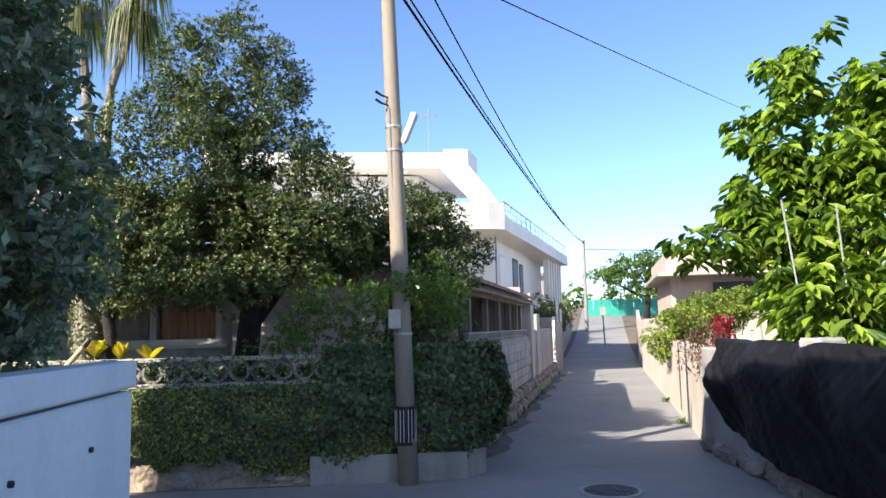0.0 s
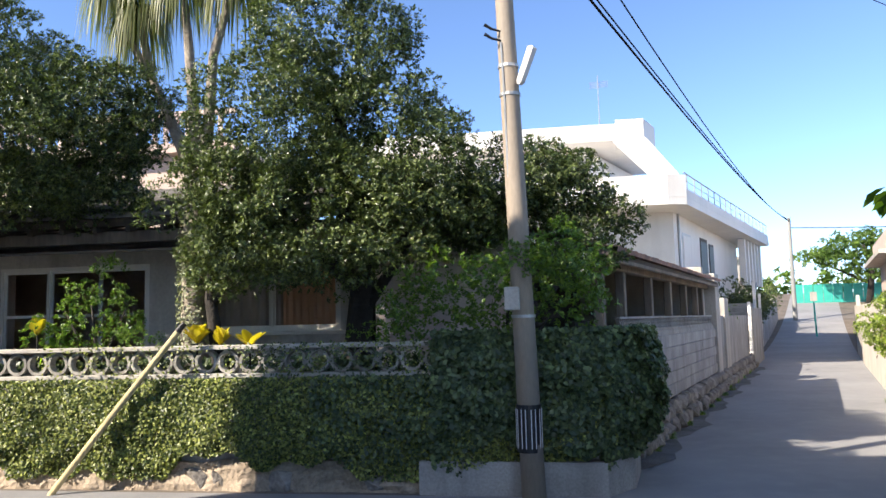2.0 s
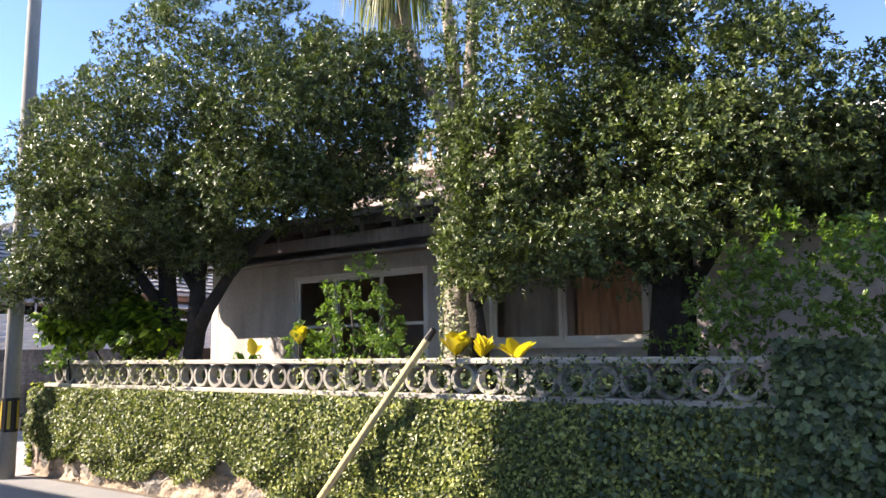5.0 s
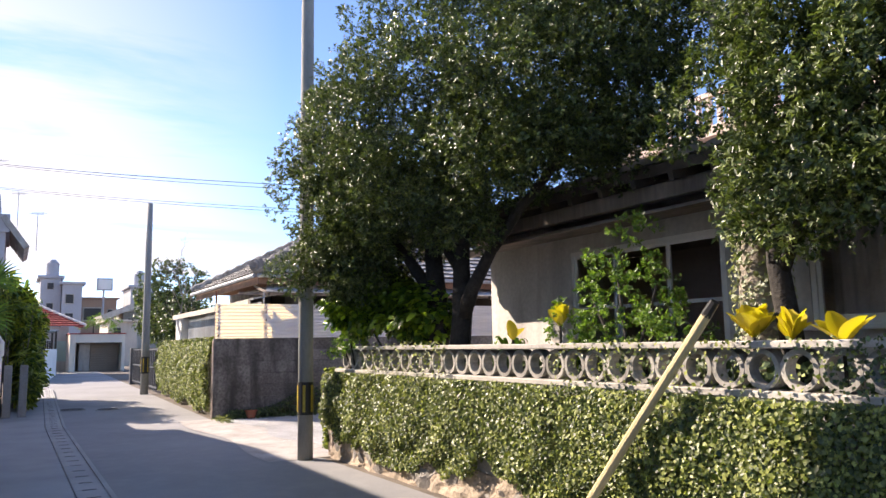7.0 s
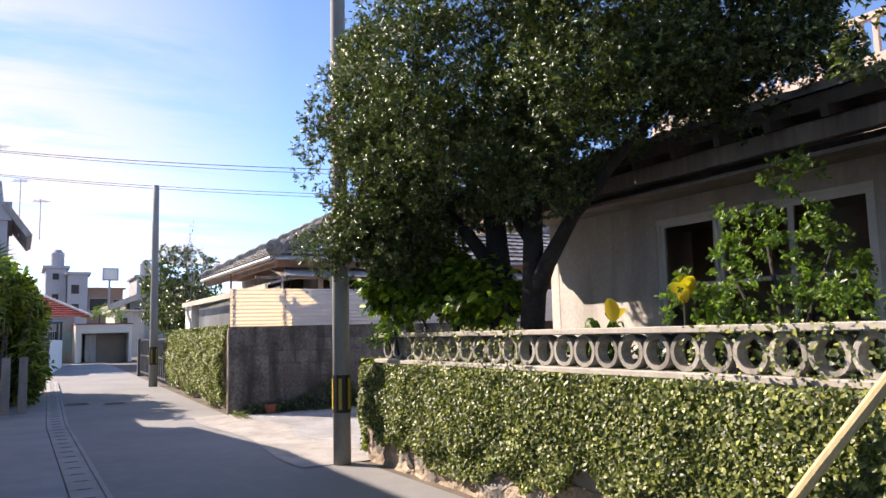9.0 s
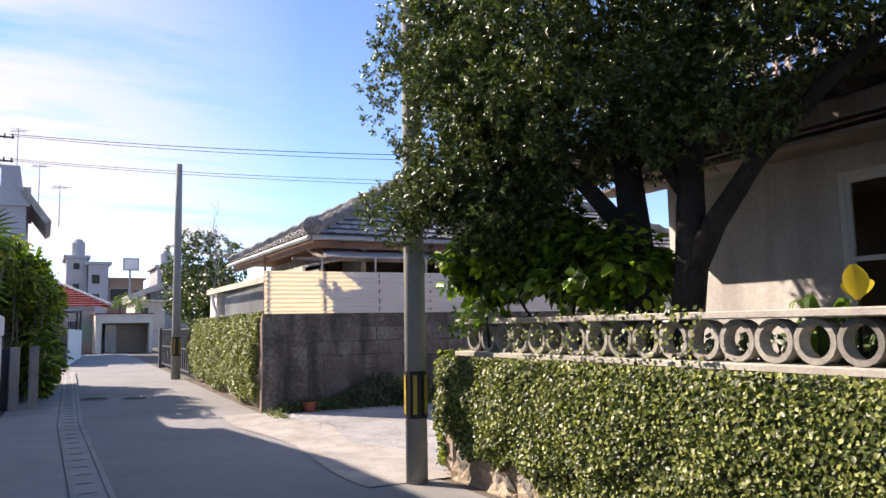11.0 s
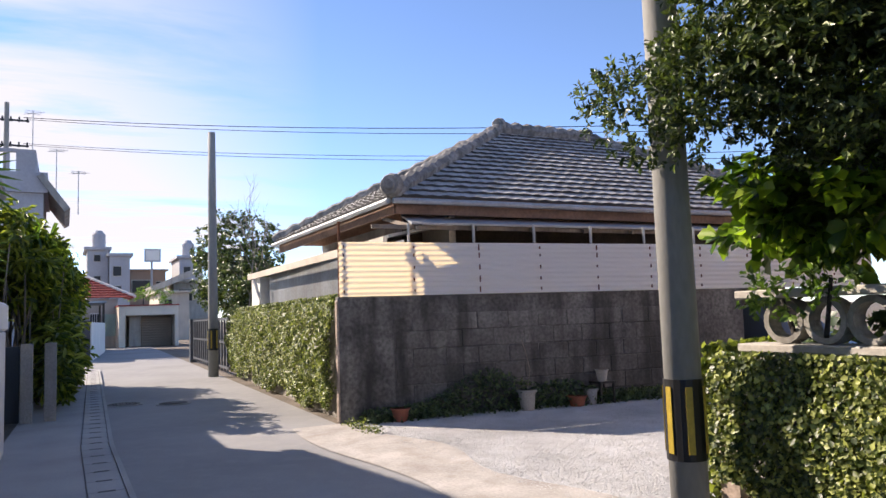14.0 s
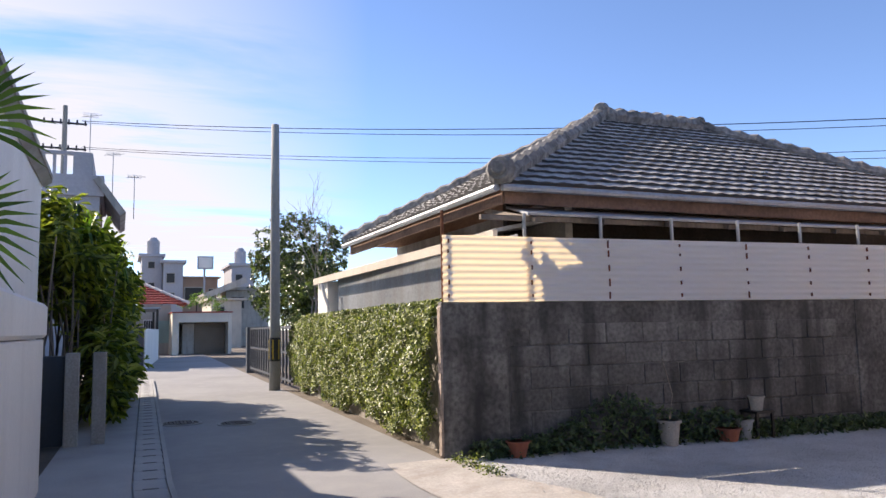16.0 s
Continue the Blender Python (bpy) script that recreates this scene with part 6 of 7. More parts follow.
pd = thing("utility_pole", (16.2, 55.4, ground_z(16.2, 55.4)), "distant concrete utility pole at the lane bend", "utility pole", "utility poles")
bm = bmesh.new()
tube(bm, [(16.2, 55.4, 0.8), (16.2, 55.4, 8.3)], [0.16, 0.11], 12)
part("shaft", bm, POLE_G, pd)
for i, (s, off, z, seed) in enumerate(((13.5, -1.3, 2.1, 31), (16.5, -1.6, 2.2, 32), (24.5, -1.2, 2.6, 33), (27.0, -0.8, 2.4, 34))):
    p = lane(s, off)
    tree("garden_bush", p, [[(lane(s, off, 0), 0.05), (lane(s, off, z), 0.03)]], [(lane(s, off, z), (0.9, 1.1, 0.7)), (lane(s + 0.8, off + 0.5, z - 0.5), (0.6, 0.7, 0.5))], 70, 50, 0.075, seed,
         "leafy bush hanging over the lane wall", leaf=LEAF_SHRUB if i < 1 else LEAF_TREE, clump_r=(0.2, 0.34), category="bush")
fw = thing("distant_house", (14, 75, 3), "low pale house beyond the lane bend", "house")
bm = bmesh.new()
box(bm, (15, 82, 5.0), (9, 6, 4.5))
part("wall", bm, CONC_L, fw)
bm = bmesh.new()
box(bm, (15, 82, 7.35), (10, 7, 0.3))
part("roof", bm, CONC, fw)
hw = thing("hill_wall", (24, 58, 1.5), "sunlit retaining wall at the lane bend", "boundary wall", kind="structure")
bm = bmesh.new()
a, b = lane(25, 3.6), lane(48, 4.4)
for k in range(6):
    q = a.lerp(b, (k + 0.5) / 6)
    box(bm, (q.x, q.y, ground_z(q.x, q.y) + 0.7), (4.0, 0.2, 2.0), LANE_RZ - 2)
part("wall_body", bm, CREAM, hw)


lw3 = thing("lane_wall", lane(34, -0.5), "grey lane wall overgrown with dark bushes", "boundary wall", kind="structure")
for k in range(8):
    q = lane(24.5 + k * 3.0, -0.45 - 0.02 * k)
    part("wall_panel", bx((q.x, q.y, ground_z(q.x, q.y) + 0.6), (3.02, 0.2, 1.9), LANE_RZ), CONC, lw3)
for k in range(3):
    q = lane(20.3 + k * 2.0 + 0.9, 3.55)
    part("wall_panel", bx((q.x, q.y, ground_z(q.x, q.y) + 0.9), (2.02, 0.2, 2.2), LANE_RZ), CREAM, lw3)
for k, s_ in enumerate((26.0, 30.0, 34.5, 39.0, 44.0)):
    q = lane(s_, -1.3)
    g = ground_z(q.x, q.y)
    tree("garden_bush", (q.x, q.y, g), [[((q.x, q.y, g), 0.06), ((q.x, q.y, g + 1.8), 0.04)]], [((q.x, q.y, g + 2.2), (1.1, 1.5, 0.8)), ((q.x + 0.5, q.y + 1.0, g + 1.7), (0.9, 1.2, 0.6))], 70, 46, 0.10, 140 + k,
         "dark leafy bush above the lane wall", leaf=LEAF_TREE, clump_r=(0.25, 0.42), category="bush")
fo = thing("distant_trees", (30, 100, 3), "distant belt of green trees beyond the lane", "trees", kind="stuff")
rng = np.random.default_rng(91)
bl = [((x, 98 + rng.uniform(-4, 4), 5.0 + rng.uniform(-0.8, 1.2)), (rng.uniform(3, 5), 3.0, rng.uniform(1.6, 2.8))) for x in range(4, 76, 5)]
v, f = crown(bl, 420, 26, 0.55, rng, (0.7, 1.4), 0.6)
mesh_np("foliage", v, f, LEAF_SHRUB, fo, kind="stuff")


# pale house behind the garden house
ph = thing("pale_house", (-9, 22, 0), "pale pinkish two-storey house with a balustraded roof terrace", "house")
bm = bmesh.new()
box(bm, (-11.4, 23.5, 3.2), (7.4, 7, 6.4))
part("wall", bm, PINK, ph)
bm = bmesh.new()
box(bm, (-11.4, 23.4, 6.5), (7.8, 7.6, 0.25))
part("roof_slab", bm, PINK, ph)
bm = bmesh.new()
for i in range(24):
    box(bm, (-15.1 + i * 0.31, 19.8, 7.0), (0.10, 0.10, 0.8))
box(bm, (-11.4, 19.8, 7.45), (7.8, 0.16, 0.12))
part("balustrade", bm, PINK, ph)

# ---- the far end of the lower lane ----
PALE = mat("pale cream paint", (0.76, 0.68, 0.55), 0.8, 0.08, 1, 20, 0.05, stain=0.15, stain_col=(0.45, 0.38, 0.3))
ga = thing("garage", (-60, 10.9, 0), "cream concrete garage with a brown shutter at the lane's end", "garage")
for c, q in (((-62, 9.27, 1.35), (4, 0.40, 2.7)), ((-62, 12.64, 1.35), (4, 0.22, 2.7)), ((-62, 11.0, 2.39), (4, 3.06, 0.62)), ((-63.9, 11.0, 1.05), (0.2, 3.06, 2.08))):
    part("wall", bx(c, q, 0, 0.01), PALE, ga)
part("roof_edge", bx((-62, 10.91, 2.73), (4.15, 3.8, 0.08)), TILE_R, ga, "thin red painted roof edge")
part("inner_door", bx((-61.4, 10.15, 1.02), (0.08, 0.72, 2.0), 0, 0.01), CONC_L, ga)
shut = part("shutter", bx((-61.35, 11.5, 1.03), (0.06, 1.96, 2.04)), mat("brown shutter paint", (0.22, 0.17, 0.12), 0.6, 0.1, 1, 20, 0.05), ga)
for k in range(12):
    part("slat", bx((-61.31, 11.5, 0.12 + k * 0.165), (0.03, 1.94, 0.13), 0, 0.01), MATS["brown shutter paint"], shut)
TEAL = mat("pale teal paint", (0.38, 0.50, 0.44), 0.7, 0.15, 1, 20, 0.1)
rr_ = thing("red_tile_house", (-66, 6.6, 0), "small cream house with a bright red tile roof", "house")
part("wall", bx((-66.5, 6.4, 1.66), (6, 5.6, 3.3)), CREAM, rr_)
part("wall_panel", bx((-63.45, 8.7, 1.5), (0.1, 0.95, 1.5)), TEAL, rr_, "pale teal painted wall panel")
win = part("window", bx((-63.46, 7.75, 1.7), (0.08, 0.6, 1.3)), WHITE, rr_)
for k in range(4):
    part("pane", bx((-63.41, 7.54 + k * 0.14, 1.7), (0.03, 0.10, 1.15)), BLACK, win)
bm = bmesh.new()
tile_roof_face(bm, (-63.0, 2.6, 3.36), (-63.0, 10.3, 3.36), (-66.2, 6.6, 5.25), (-66.2, 5.8, 5.25), 11, 26, 0.08)
tile_roof_face(bm, (-70, 10.3, 3.36), (-63.0, 10.3, 3.36), (-66.2, 6.6, 5.25), (-67, 6.6, 5.25), 11, 26, 0.08)
tagged(part("roof_tiles", bm, TILE_R, rr_), kind="stuff")
bm = bmesh.new()
tube(bm, [Vector((-62.95, 10.3, 3.42)).lerp(Vector((-66.2, 6.6, 5.32)), k / 16) for k in range(17)], [0.13 if k % 2 else 0.10 for k in range(17)], 7)
part("ridge", bm, WHITE, rr_, "whitewashed hip ridge")
part("porch_roof", bx((-57.5, 7.35, 2.85), (6, 1.5, 0.12), 0, 0.02), TIN, rr_)
for xx in (-60.2, -55.0):
    part("porch_post", bx((xx, 7.95, 1.4), (0.12, 0.12, 2.8)), WOOD_DK, rr_)
BG = mat("grey concrete building", (0.40, 0.40, 0.43), 0.9, 0.12, 0.3, 6, 0.1)
BRB = mat("brown render", (0.36, 0.25, 0.19), 0.9, 0.12, 0.5, 8, 0.1)


def far_block(name, label, x, y0, y1, z1, m, wins, top=0.35):
    """A distant block with a roof slab and framed windows on the face towards the lane."""
    t = thing(name, (x, (y0 + y1) / 2, 0), label, "building")
    part("wall", bx((x - 4, (y0 + y1) / 2, z1 / 2), (8, y1 - y0, z1)), m, t)
    part("roof", bx((x - 3.9, (y0 + y1) / 2, z1 + top / 2), (8.6, y1 - y0 + 0.7, top), 0, 0.03), m, t)
    for wy, wz, ww, wh in wins:
        w = part("window", bx((x + 0.03, wy, wz), (0.12, ww, wh)), CONC_L, t)
        part("pane", bx((x + 0.10, wy, wz), (0.04, ww * 0.86, wh * 0.84)), BLACK, w)
    return t


far_block("stair_tower", "grey concrete stair tower among roofs", -106, 8.3, 10.6, 10.6, BG, ((9.4, 9.6, 0.8, 0.9), (9.4, 7.0, 0.8, 1.0)))
far_block("apartment_block", "grey concrete block with flat roofs", -104, 10.7, 12.9, 9.7, BG, ((11.5, 7.9, 1.0, 1.3), (11.5, 5.6, 1.0, 1.2)))
far_block("brick_block", "brown rendered block behind the garage", -108, 12.4, 17.4, 8.2, BRB, ((14.5, 6.2, 2.4, 1.8), (16.6, 6.3, 0.7, 1.2)), 0.2)
far_block("pale_house", "pale house with a low sloping roof", -84, 15.4, 19.5, 5.4, CONC_L, ((16.5, 4.2, 1.4, 1.3), (18.4, 4.2, 1.0, 1.3)))
far_block("small_house", "small pale house with a flat roof beyond the garage", -78, 13.4, 16.0, 4.2, CREAM, ((14.2, 3.1, 0.7, 1.2),), 0.2)
slp = thing("sloping_roof", (-80, 15.6, 6), "pale sloping roof slab of a far house", "roof", kind="structure")
bm = bmesh.new()
slab_quad(bm, [(-80, 12.9, 4.9), (-80, 16.6, 6.45), (-88, 16.6, 6.45), (-88, 12.9, 4.9)], 0.55)
part("slab", bm, CONC_L, slp)
for y_, z_, lab in ((9.6, 10.95, "round silver water tank on a stair tower"), (20.0, 9.9, "tall grey water tank on a roof")):
    tk = thing("roof_tank", (-107, y_, z_), lab, "water tank", "roof tanks")
    bm = bmesh.new()
    tube(bm, [(-107, y_, z_), (-107, y_, z_ + 1.6), (-107, y_, z_ + 2.1)], [0.75, 0.75, 0.35], 16)
    part("tank", bm, BG, tk)
far_block("tank_house", "grey block carrying a water tank", -105, 18.7, 21.5, 9.55, BG, ((19.6, 8.0, 0.9, 1.1),))
ds = thing("roof_sign_frame", (-105, 15.5, 8), "square pale sign panel on a post above the roofs", "sign frame")
bm = bmesh.new()
tube(bm, [(-105, 15.45, 0), (-105, 15.45, 9.2)], [0.13, 0.13], 8)
part("post", bm, BG, ds)
part("frame", bx((-105, 15.55, 9.9), (0.3, 1.9, 1.6)), BG, ds)
part("panel", bx((-104.83, 15.55, 9.9), (0.06, 1.55, 1.25)), WHITE, ds)
tree("small_tree", (-72, 11.6, 0), [[((-72, 11.6, 0), 0.1), ((-72, 11.6, 2.6), 0.07), ((-72, 11.6, 3.8), 0.03)]],
     [((-72, 11.9, 4.1), (0.9, 0.8, 0.6)), ((-72, 13.2, 3.8), (0.8, 0.8, 0.6)), ((-72, 10.9, 3.7), (0.6, 0.6, 0.5))], 60, 42, 0.10, 24, "small green garden tree behind the garage", leaf=LEAF_SHRUB, clump_r=(0.2, 0.4))

lg = thing("grey_house", (-57, 1.5, 0), "grey rendered house with a roof terrace and aerials", "house")
part("wall", bx((-58.2, 0.6, 4.5), (8, 8.4, 9.0)), BG, lg)
bm = bmesh.new()
prism(bm, [(-62, -4), (-54, -4), (-54, 5.0), (-62, 5.0)], 9.0, 10.15)
part("roof_slab", bm, BG, lg)
bm = bmesh.new()
slab_quad(bm, [(-53.8, 4.75, 10.1), (-53.8, 6.15, 8.15), (-62, 6.15, 8.15), (-62, 4.75, 10.1)], 0.35)
part("sloping_eave", bm, CONC, lg)
part("terrace_wall", bx((-54.3, 3.9, 10.8), (0.25, 0.95, 1.3), 0, 0.02), BG, lg)
part("terrace_wall", bx((-57.5, 4.3, 10.8), (6.5, 0.2, 1.3), 0, 0.02), BG, lg)
part("terrace_rail", bx((-54.3, 1.0, 11.36), (0.25, 4.9, 0.2), 0, 0.02), BG, lg)
for k in range(9):
    part("baluster", bx((-54.3, -1.2 + k * 0.53, 10.7), (0.18, 0.16, 1.12)), BG, lg)
for k, (x, y, h) in enumerate(((-55, 4.2, 13.9), (-57, 5.4, 12.2), (-57.5, 6.6, 11.0))):
    bm = bmesh.new()
    tube(bm, [(x, y, 8.3), (x, y, h)], [0.03, 0.025], 6)
    for j in range(5):
        tube(bm, [(x - 0.5 + j * 0.22, y - 0.4, h - 0.1), (x - 0.5 + j * 0.22, y + 0.4, h - 0.1)], [0.008] * 2, 4)
    tube(bm, [(x - 0.6, y - 0.5, h - 0.1), (x + 0.6, y + 0.6, h - 0.2)], [0.016] * 2, 4)
    part("aerial", bm, METAL, lg)
pe = thing("utility_pole", (-58, 2.7, 0), "concrete utility pole with crossarms and insulators behind the roofs", "utility pole", "utility poles")
bm = bmesh.new()
tube(bm, [(-58, 2.7, -0.2), (-58, 2.7, 15.05)], [0.24, 0.13], 12)
part("shaft", bm, POLE_G, pe)
for zz in (14.0, 12.45):
    bm = bmesh.new()
    box(bm, (-58, 2.7, zz), (0.1, 2.4, 0.10))
    for k in range(6):
        tube(bm, [(-58, 1.6 + k * 0.44, zz - 0.08), (-58, 1.6 + k * 0.44, zz + 0.22)], [0.07, 0.05], 6)
    part("crossarm", bm, BLACK, pe)
fwl = thing("white_wall", (-46, 7.2, 0), "white block wall with a dark gate panel at its end", "boundary wall", kind="structure")
bm = bmesh.new()
box(bm, (-47.5, 7.35, 0.82), (12, 0.2, 1.64), -5, 0.01)
part("wall_body", bm, WHITE, fwl)
part("gate_panel", bx((-41.4, 6.50, 0.85), (0.15, 0.75, 1.7), 0, 0.01), GATE, fwl)
fdw = thing("dark_gate", (-36, 10.3, 0), "dark metal mesh gate beyond the hedge", "gate")
part("post", bx((-36.6, 10.25, 0.80), (0.35, 0.25, 1.6), -2, 0.01), GATE, fdw)
for k in range(16):
    part("bar", bx((-36.2 + k * 0.52, 10.22 - k * 0.018, 0.85), (0.10, 0.05, 1.5), -2), GATE, fdw)
for zz in (0.2, 0.9, 1.55):
    part("rail", bx((-32.2, 10.09, zz), (8.2, 0.06, 0.06), -2), GATE, fdw)
tree("dark_tree", (-34.8, 11.6, 0), [[((-34.8, 11.6, 0), 0.2), ((-34.8, 11.6, 2), 0.16), ((-34.8, 11.6, 4), 0.1)]],
     [((-34.6, 11.6, 3.9), (2.0, 1.4, 1.4)), ((-33.2, 11.4, 2.6), (1.5, 1.0, 1.1)), ((-36.2, 11.3, 3.0), (1.4, 0.9, 1.1)), ((-31.4, 11.5, 2.3), (1.5, 0.9, 1.2))], 320, 60, 0.13, 22,
     "dark dense garden tree beyond the hedge", leaf=LEAF_TREE, clump_r=(0.3, 0.55))


def bare_tree(at, h, seed):
    t = thing("bare_tree", at, "leafless pale-barked small tree", "tree")
    r = random.Random(seed)
    bm = bmesh.new()

    def grow(p, d, L, rad, lev):
        pts, q = [p], p
        for _ in range(4):
            d = (d + Vector((r.uniform(-.2, .2), r.uniform(-.2, .2), r.uniform(-.02, .16)))).normalized()
            q = q + d * L / 4
            pts.append(q)
        tube(bm, pts, [rad * (1 - 0.16 * k) for k in range(5)], 5)
        if lev < 4:
            for _ in range(3):
                a = r.uniform(0, 6.28)
                nd = (d + Vector((math.cos(a), math.sin(a), 0.3)) * 0.75).normalized()
                grow(pts[r.choice((2, 3, 4))], nd, L * 0.62, rad * 0.5, lev + 1)
    grow(Vector(at), Vector((0, 0, 1)), h * 0.45, 0.07, 0)
    part("branch", bm, BARK_P, t)


bare_tree((-30.4, 11.0, 0), 6.6, 3)

# bamboo-like clump on the left
bc = thing("cane_clump", (-22, 5.2, 0), "tall leafy cane clump crowding the wall", "plant")
rng = np.random.default_rng(71)
for i in range(46):
    x, y = rng.uniform(-28.6, -20.9), rng.uniform(4.4, 5.8)
    h = rng.uniform(1.6, 2.9)
    bm = bmesh.new()
    tube(bm, [(x, y, 0), (x + rng.uniform(-.1, .1), y + rng.uniform(-.1, .1), h * 0.5), (x + rng.uniform(-.3, .4), y + rng.uniform(-.3, .35), h)], [0.025, 0.02, 0.012], 6)
    part("cane", bm, WOOD, bc)
v, f = crown([((-22.6, 5.0, 2.6), (1.6, 0.8, 0.7)), ((-21.6, 5.1, 3.0), (0.6, 0.6, 0.45)), ((-24.8, 5.4, 2.5), (1.5, 0.65, 0.8)), ((-27.2, 5.6, 2.1), (1.6, 0.6, 0.9)), ((-23.6, 5.75, 1.0), (2.2, 0.3, 0.9)), ((-26.6, 5.85, 0.9), (1.8, 0.3, 0.9))], 420, 35, 0.22, rng, (0.2, 0.4), 0.24, 0.3, 0.9)
mesh_np("foliage", v, f, LEAF_BAMB, bc, kind="stuff")
for i, (x, y, z) in enumerate(((-23.0, 5.6, 2.9), (-23.8, 5.8, 2.7), (-24.8, 5.9, 2.6), (-22.2, 5.4, 3.0))):
    strap_tuft(bc, (x, y, z), 34, 0.95, 72 + i, 0.045, LEAF_BIG, 1.6, 0.7)
fpm = thing("fan_palm", (-13.9, 4.6, 0), "fan palm leaning over the white wall", "palm")
bm = bmesh.new()
tube(bm, [(-14.1, 4.5, 0), (-14.1, 4.5, 2.2)], [0.09, 0.07], 8)
part("trunk", bm, BARK, fpm)
for i, (c, L, a0) in enumerate((((-13.9, 5.12, 2.66), 0.50, 60), ((-14.1, 5.06, 2.1), 0.48, 40))):
    bm = bmesh.new()
    for k in range(18):
        a = radians(a0 - 85 + k * 10)
        d = Vector((math.sin(a) * 0.3, math.cos(a) * 0.9, math.sin(a) * 0.75)).normalized()
        d = Vector((0.25 * math.cos(a), 0.75 * math.cos(a) + 0.2, math.sin(a))).normalized()
        s = d.cross(Vector((1, 0.2, 0))).normalized() * 0.016
        c_ = Vector(c)
        v0 = [bm.verts.new(q) for q in (c_ - s * 0.5, c_ + s * 0.5, c_ + d * L * 0.6 + s, c_ + d * L * 0.6 - s)]
        tip = bm.verts.new(c_ + d * L - Vector((0, 0, 0.06)))
        bm.faces.new(v0)
        bm.faces.new((v0[3], v0[2], tip))
    part("frond", bm, LEAF_SHRUB, fpm)
    bm = bmesh.new()
    tube(bm, [(-14.1, 4.5, 2.1), tuple((Vector((-14.1, 4.5, 2.3)) + Vector(c)) / 2), c], [0.02, 0.014, 0.01], 6)
    part("stalk", bm, LEAF_SHRUB, fpm)


# ---- pots and weeds at the grey wall ----
def pot(at, r, h, m, label, seed, plant=True):
    t = thing("plant_pot", at, label, "plant pot", "pots along the wall")
    bm = bmesh.new()
    x, y, z = at
    tube(bm, [(x, y, z), (x, y, z + h * 0.9), (x, y, z + h * 0.9), (x, y, z + h), (x, y, z + h), (x, y, z + h * 0.85)], [r * 0.7, r * 0.95, r * 1.08, r * 1.1, r * 0.92, r * 0.9], 18)
    part("pot", bm, m, t, smooth=False)
    bm = bmesh.new()
    tube(bm, [(x, y, z + h * 0.8), (x, y, z + h * 0.88)], [r * 0.9, r * 0.9], 14)
    part("earth", bm, SOIL, t)
    if plant:
        bm = bmesh.new()
        tube(bm, [(x, y, z + h * 0.85), (x + 0.03, y + 0.05, z + h + 0.3), (x - 0.02, y + 0.02, z + h + 0.55), (x, y - 0.06, z + h + 0.75)], [0.008, 0.006, 0.005, 0.003], 5)
        part("twig", bm, BARK_P, t)


def gpt(s, o, z=0.012):
    p = G0 + GD * s + Vector((o, 0, 0))
    return (p.x, p.y, z)


# white pot in a greyer concrete tone, the wall's shade put into its colour
pot(gpt(2.75, 0.30), 0.14, 0.30, CONC_L, "white plastic plant pot with a bare twig", 1)
pot(gpt(3.9, 0.25), 0.12, 0.24, TIN, "small grey plant pot among weeds", 2, False)
pot(gpt(3.6, 0.32), 0.15, 0.16, mat("terracotta", (0.30, 0.10, 0.06), 0.8, 0.2, 4, 30, 0.2), "low terracotta bowl among weeds", 3, False)
pot(gpt(0.75, 0.28), 0.13, 0.18, MATS["terracotta"], "small terracotta pot at the wall corner", 4, False)
pot(gpt(4.15, 0.22, 0.35), 0.10, 0.18, CONC_L, "white pot on a low stand", 6, False)
sd = thing("plant_stand", gpt(4.15, 0.22, 0), "low dark stand holding a pot", "stand")
bm = bmesh.new()
box(bm, gpt(4.15, 0.22, 0.335), (0.3, 0.3, 0.03))
part("top", bm, BLACK, sd)
for dx in (-0.12, 0.12):
    for dy in (-0.12, 0.12):
        bm = bmesh.new()
        q = gpt(4.15 + dy, 0.22 + dx, 0.165)
        box(bm, q, (0.03, 0.03, 0.32))
        part("leg", bm, BLACK, sd)
rng = np.random.default_rng(81)
wp = thing("weeds", gpt(2.4, 0.2, 0), "dark leafy weeds along the foot of the grey wall", "weeds", "weeds along walls")
n = 5000
u = rng.uniform(0.3, 7.5, n)
hh = rng.random(n) ** 1.2 * (0.10 + 0.46 * np.exp(-((u - 2.2) / 0.7) ** 2) + 0.22 * np.exp(-((u - 3.5) / 0.5) ** 2) + 0.08)
o = rng.uniform(0.02, 0.45, n) * (0.5 + 0.5 * rng.random(n))
pos = np.column_stack([G0.x + GD.x * u + o, G0.y + GD.y * u, hh + 0.01])
v, f = leaves(pos, rng.normal(size=(n, 3)) + np.array([0.4, -0.2, 0.6]), rng.uniform(0.04, 0.11, n), rng, 0.45)
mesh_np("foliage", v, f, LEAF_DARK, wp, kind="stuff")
wl = thing("weeds", (-10.1, 9.6, 0), "low weeds and leaves at the hedge foot", "weeds", "weeds along walls")
n = 260
pos = np.column_stack([rng.uniform(-16.95, -15.9, n), 9.42 + rng.normal(size=n) * 0.07, rng.random(n) ** 2 * 0.10 + 0.01])
v, f = leaves(pos, rng.normal(size=(n, 3)) + np.array([0, -0.2, 0.8]), rng.uniform(0.03, 0.07, n), rng, 0.4)
mesh_np("foliage", v, f, LEAF_IVY, wl, kind="stuff")
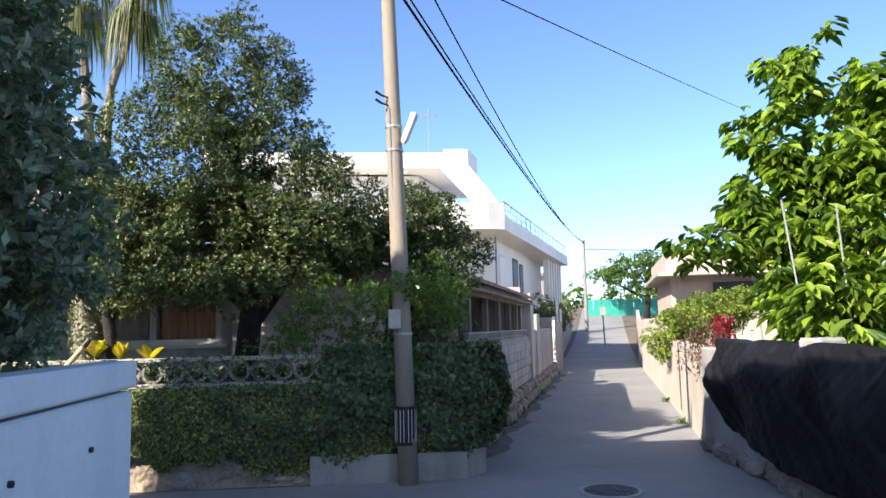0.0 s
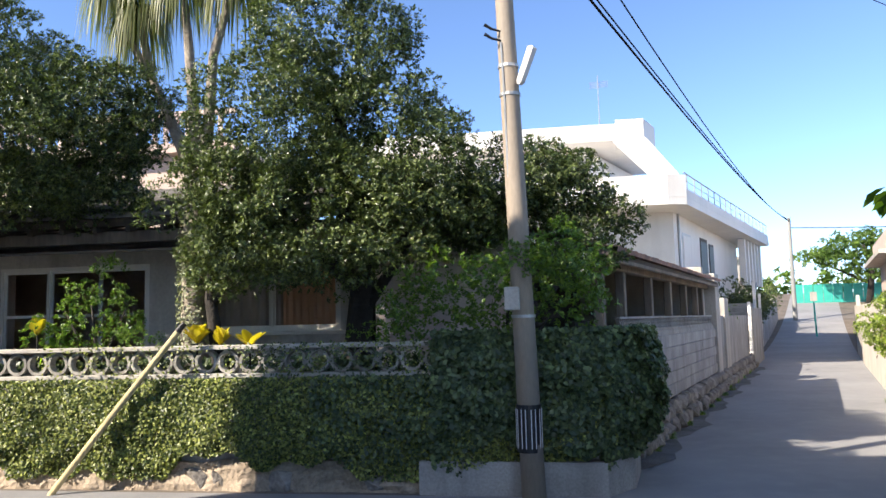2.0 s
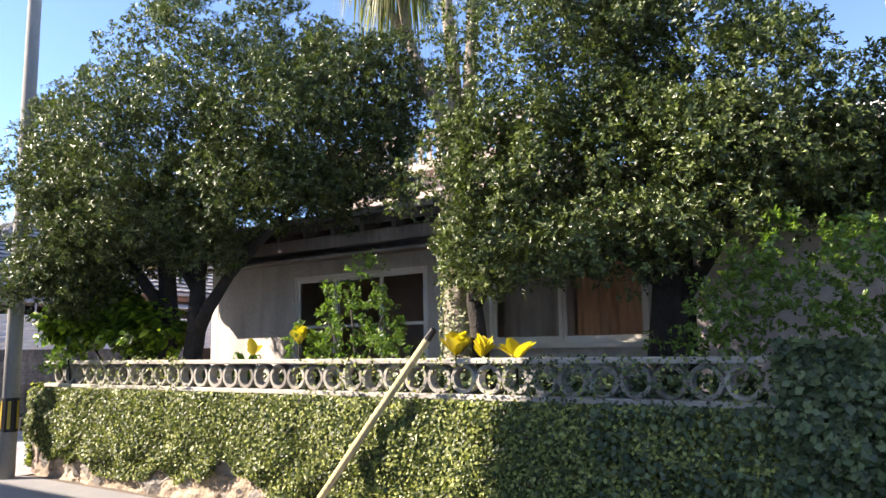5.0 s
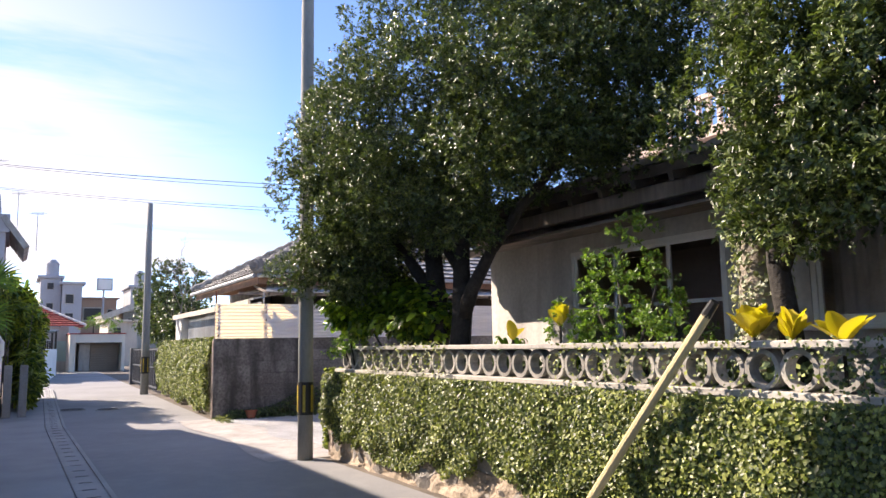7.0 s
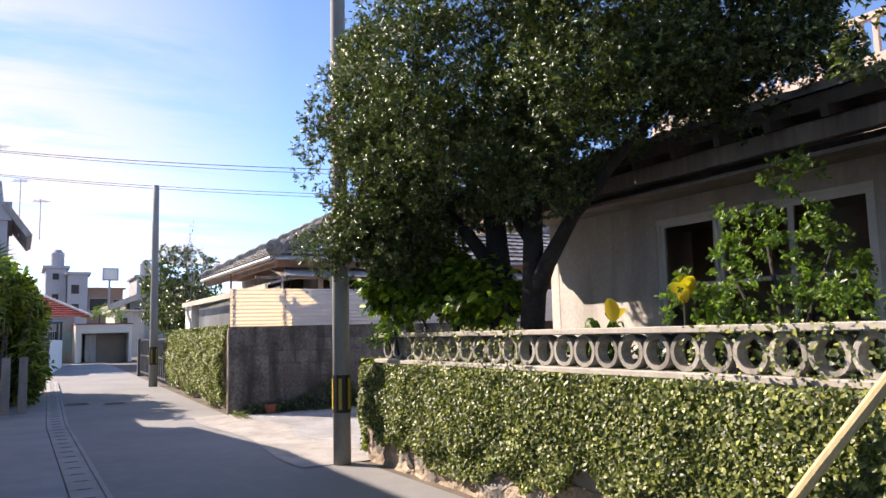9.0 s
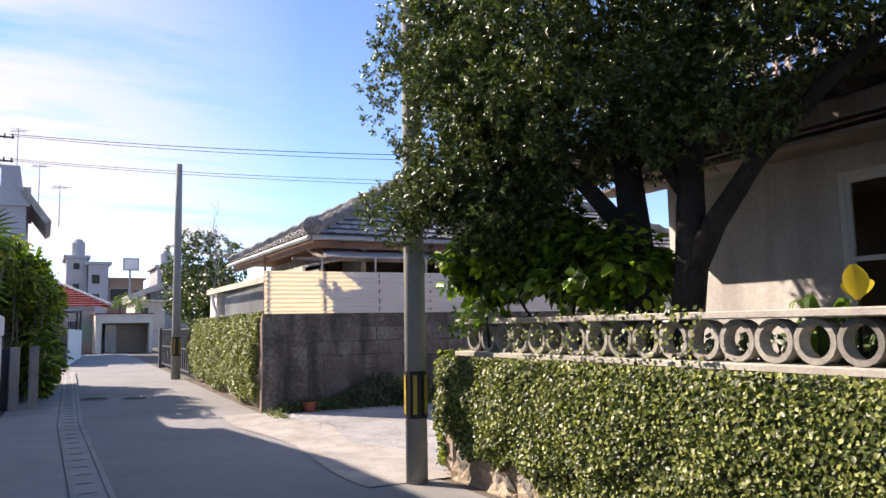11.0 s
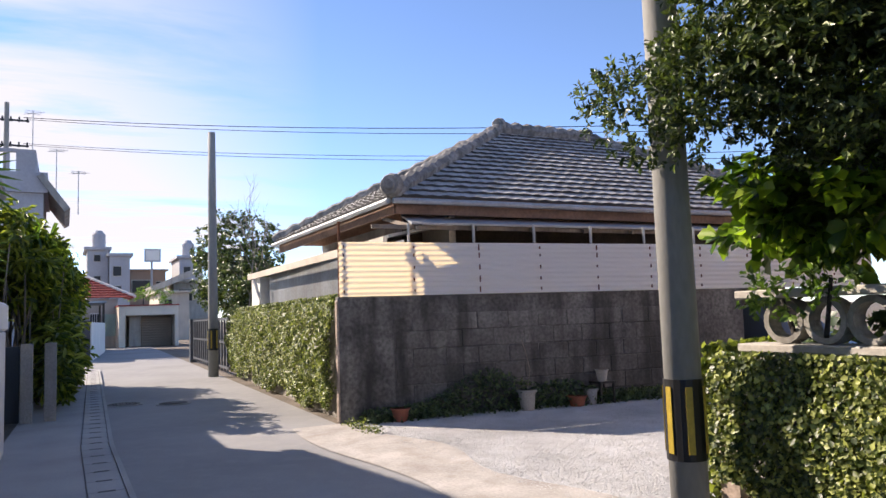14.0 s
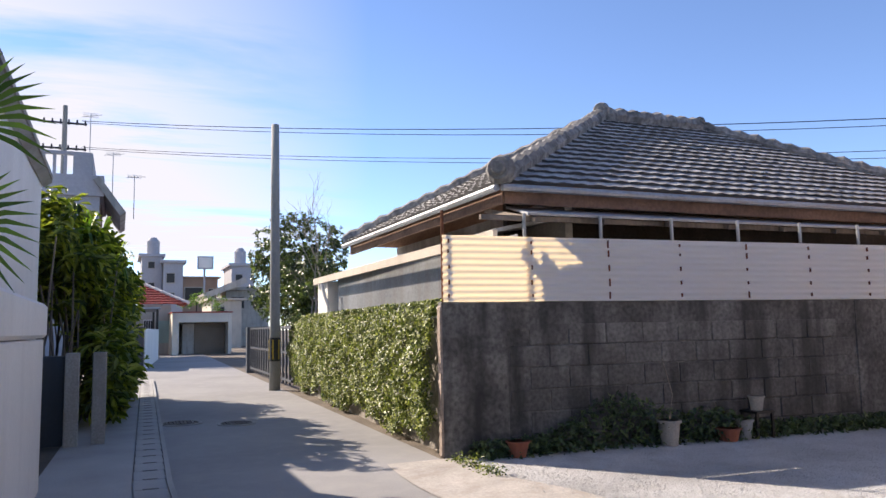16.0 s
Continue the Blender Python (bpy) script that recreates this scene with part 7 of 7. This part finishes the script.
# loose gravel
gv = thing("loose_gravel", (-13.5, 10.5, 0.01), "scattered crushed stones on the parking lot", "gravel", kind="stuff")
n = 26000
px, py = rng.uniform(-16.6, -10.5, n), 9.4 + rng.random(n) ** 1.3 * 7
r = rng.uniform(0.005, 0.012, n)
base = np.array([[1, 0, 0], [-0.5, 0.87, 0], [-0.5, -0.87, 0], [0.1, 0, 1.0]])
jit = rng.uniform(0.6, 1.3, (n, 4, 3))
V = np.column_stack([px, py, np.full(n, 0.012)])[:, None] + base[None] * jit * r[:, None, None]
i4 = (np.arange(n) * 4)[:, None]
F = np.concatenate([i4 + np.array([[0, 1, 3]]), i4 + np.array([[1, 2, 3]]), i4 + np.array([[2, 0, 3]])], 0)
mesh_np("stones", V.reshape(-1, 3), F, GRAVEL, gv, kind="stuff")


# ---- wires ----
def wire(a, b, sag, r, label="thin black overhead cable between poles"):
    t = thing("overhead_cable", a, label, "cable", "overhead cables")
    a, b = Vector(a), Vector(b)
    bm = bmesh.new()
    K = 14
    tube(bm, [a.lerp(b, k / K) - Vector((0, 0, 4 * sag * (k / K) * (1 - k / K))) for k in range(K + 1)], [r] * (K + 1), 5)
    part("line", bm, CABLE, t)


wire((0.27, 9.17, 6.35), (16.2, 55.4, 8.1), 0.5, 0.020)
wire((0.27, 9.17, 6.5), (16.2, 55.4, 8.05), 0.5, 0.014)
wire((0.25, 9.17, 7.3), (16.2, 55.4, 8.2), 0.9, 0.014)
wire((-3.0, 3.2, 5.0), (15.93, 30, 11.0), 0.05, 0.010)
wire((16.2, 55.4, 7.6), (60, 60, 8.5), 0.5, 0.03)
wire((-58, 3.6, 14.2), (-20, 42, 8.6), 0.8, 0.020)
wire((-58, 3.9, 14.1), (-20, 42.4, 8.4), 0.9, 0.016)
wire((-58, 3.6, 12.6), (-20, 42, 7.4), 0.8, 0.014)
wire((-58, 3.9, 12.5), (-20, 42.4, 7.1), 0.8, 0.014)

# ---- clouds: a thin high sheet ----
cl = bpy.data.materials.new("thin cloud")
cl.use_nodes = True
nt = cl.node_tree
N, L = nt.nodes, nt.links
N.remove(N["Principled BSDF"])
co = N.new("ShaderNodeTexCoord")
mp = N.new("ShaderNodeMapping")
mp.inputs["Rotation"].default_value = (0, 0, radians(14))
mp.inputs["Scale"].default_value = (0.0030, 0.0010, 1)
L.new(co.outputs["Object"], mp.inputs[0])
nz = N.new("ShaderNodeTexNoise")
nz.inputs["Scale"].default_value, nz.inputs["Detail"].default_value, nz.inputs["Roughness"].default_value, nz.inputs["Distortion"].default_value = 1.0, 9, 0.56, 0.35
L.new(mp.outputs[0], nz.inputs[0])
rp = N.new("ShaderNodeMapRange")
rp.inputs[1].default_value, rp.inputs[2].default_value, rp.inputs[3].default_value, rp.inputs[4].default_value = 0.34, 0.51, 0.0, 0.97
L.new(nz.outputs[0], rp.inputs[0])
gd = N.new("ShaderNodeTexGradient")
mg = N.new("ShaderNodeMapping")
mg.inputs["Rotation"].default_value = (0, 0, radians(108))
mg.inputs["Scale"].default_value = (1 / 520, 1 / 520, 1)
L.new(co.outputs["Object"], mg.inputs[0])
L.new(mg.outputs[0], gd.inputs[0])
ml = N.new("ShaderNodeMath")
ml.operation = 'MULTIPLY'
L.new(rp.outputs[0], ml.inputs[0])
L.new(gd.outputs["Fac"], ml.inputs[1])
em = N.new("ShaderNodeEmission")
em.inputs[0].default_value, em.inputs[1].default_value = (0.93, 0.95, 1.0, 1), 0.52
tp = N.new("ShaderNodeBsdfTransparent")
mx = N.new("ShaderNodeMixShader")
L.new(ml.outputs[0], mx.inputs[0])
L.new(tp.outputs[0], mx.inputs[1])
L.new(em.outputs[0], mx.inputs[2])
L.new(mx.outputs[0], N["Material Output"].inputs[0])
bm = bmesh.new()
vv = [bm.verts.new(p) for p in ((-4500, -2500, 420), (200, -2500, 420), (200, 3500, 420), (-4500, 3500, 420))]
bm.faces.new(vv)
cs = tagged(part("cloud_backdrop", bm, cl), "thin streaks of high white cloud", "sky", kind="structure")
cs.visible_shadow = False
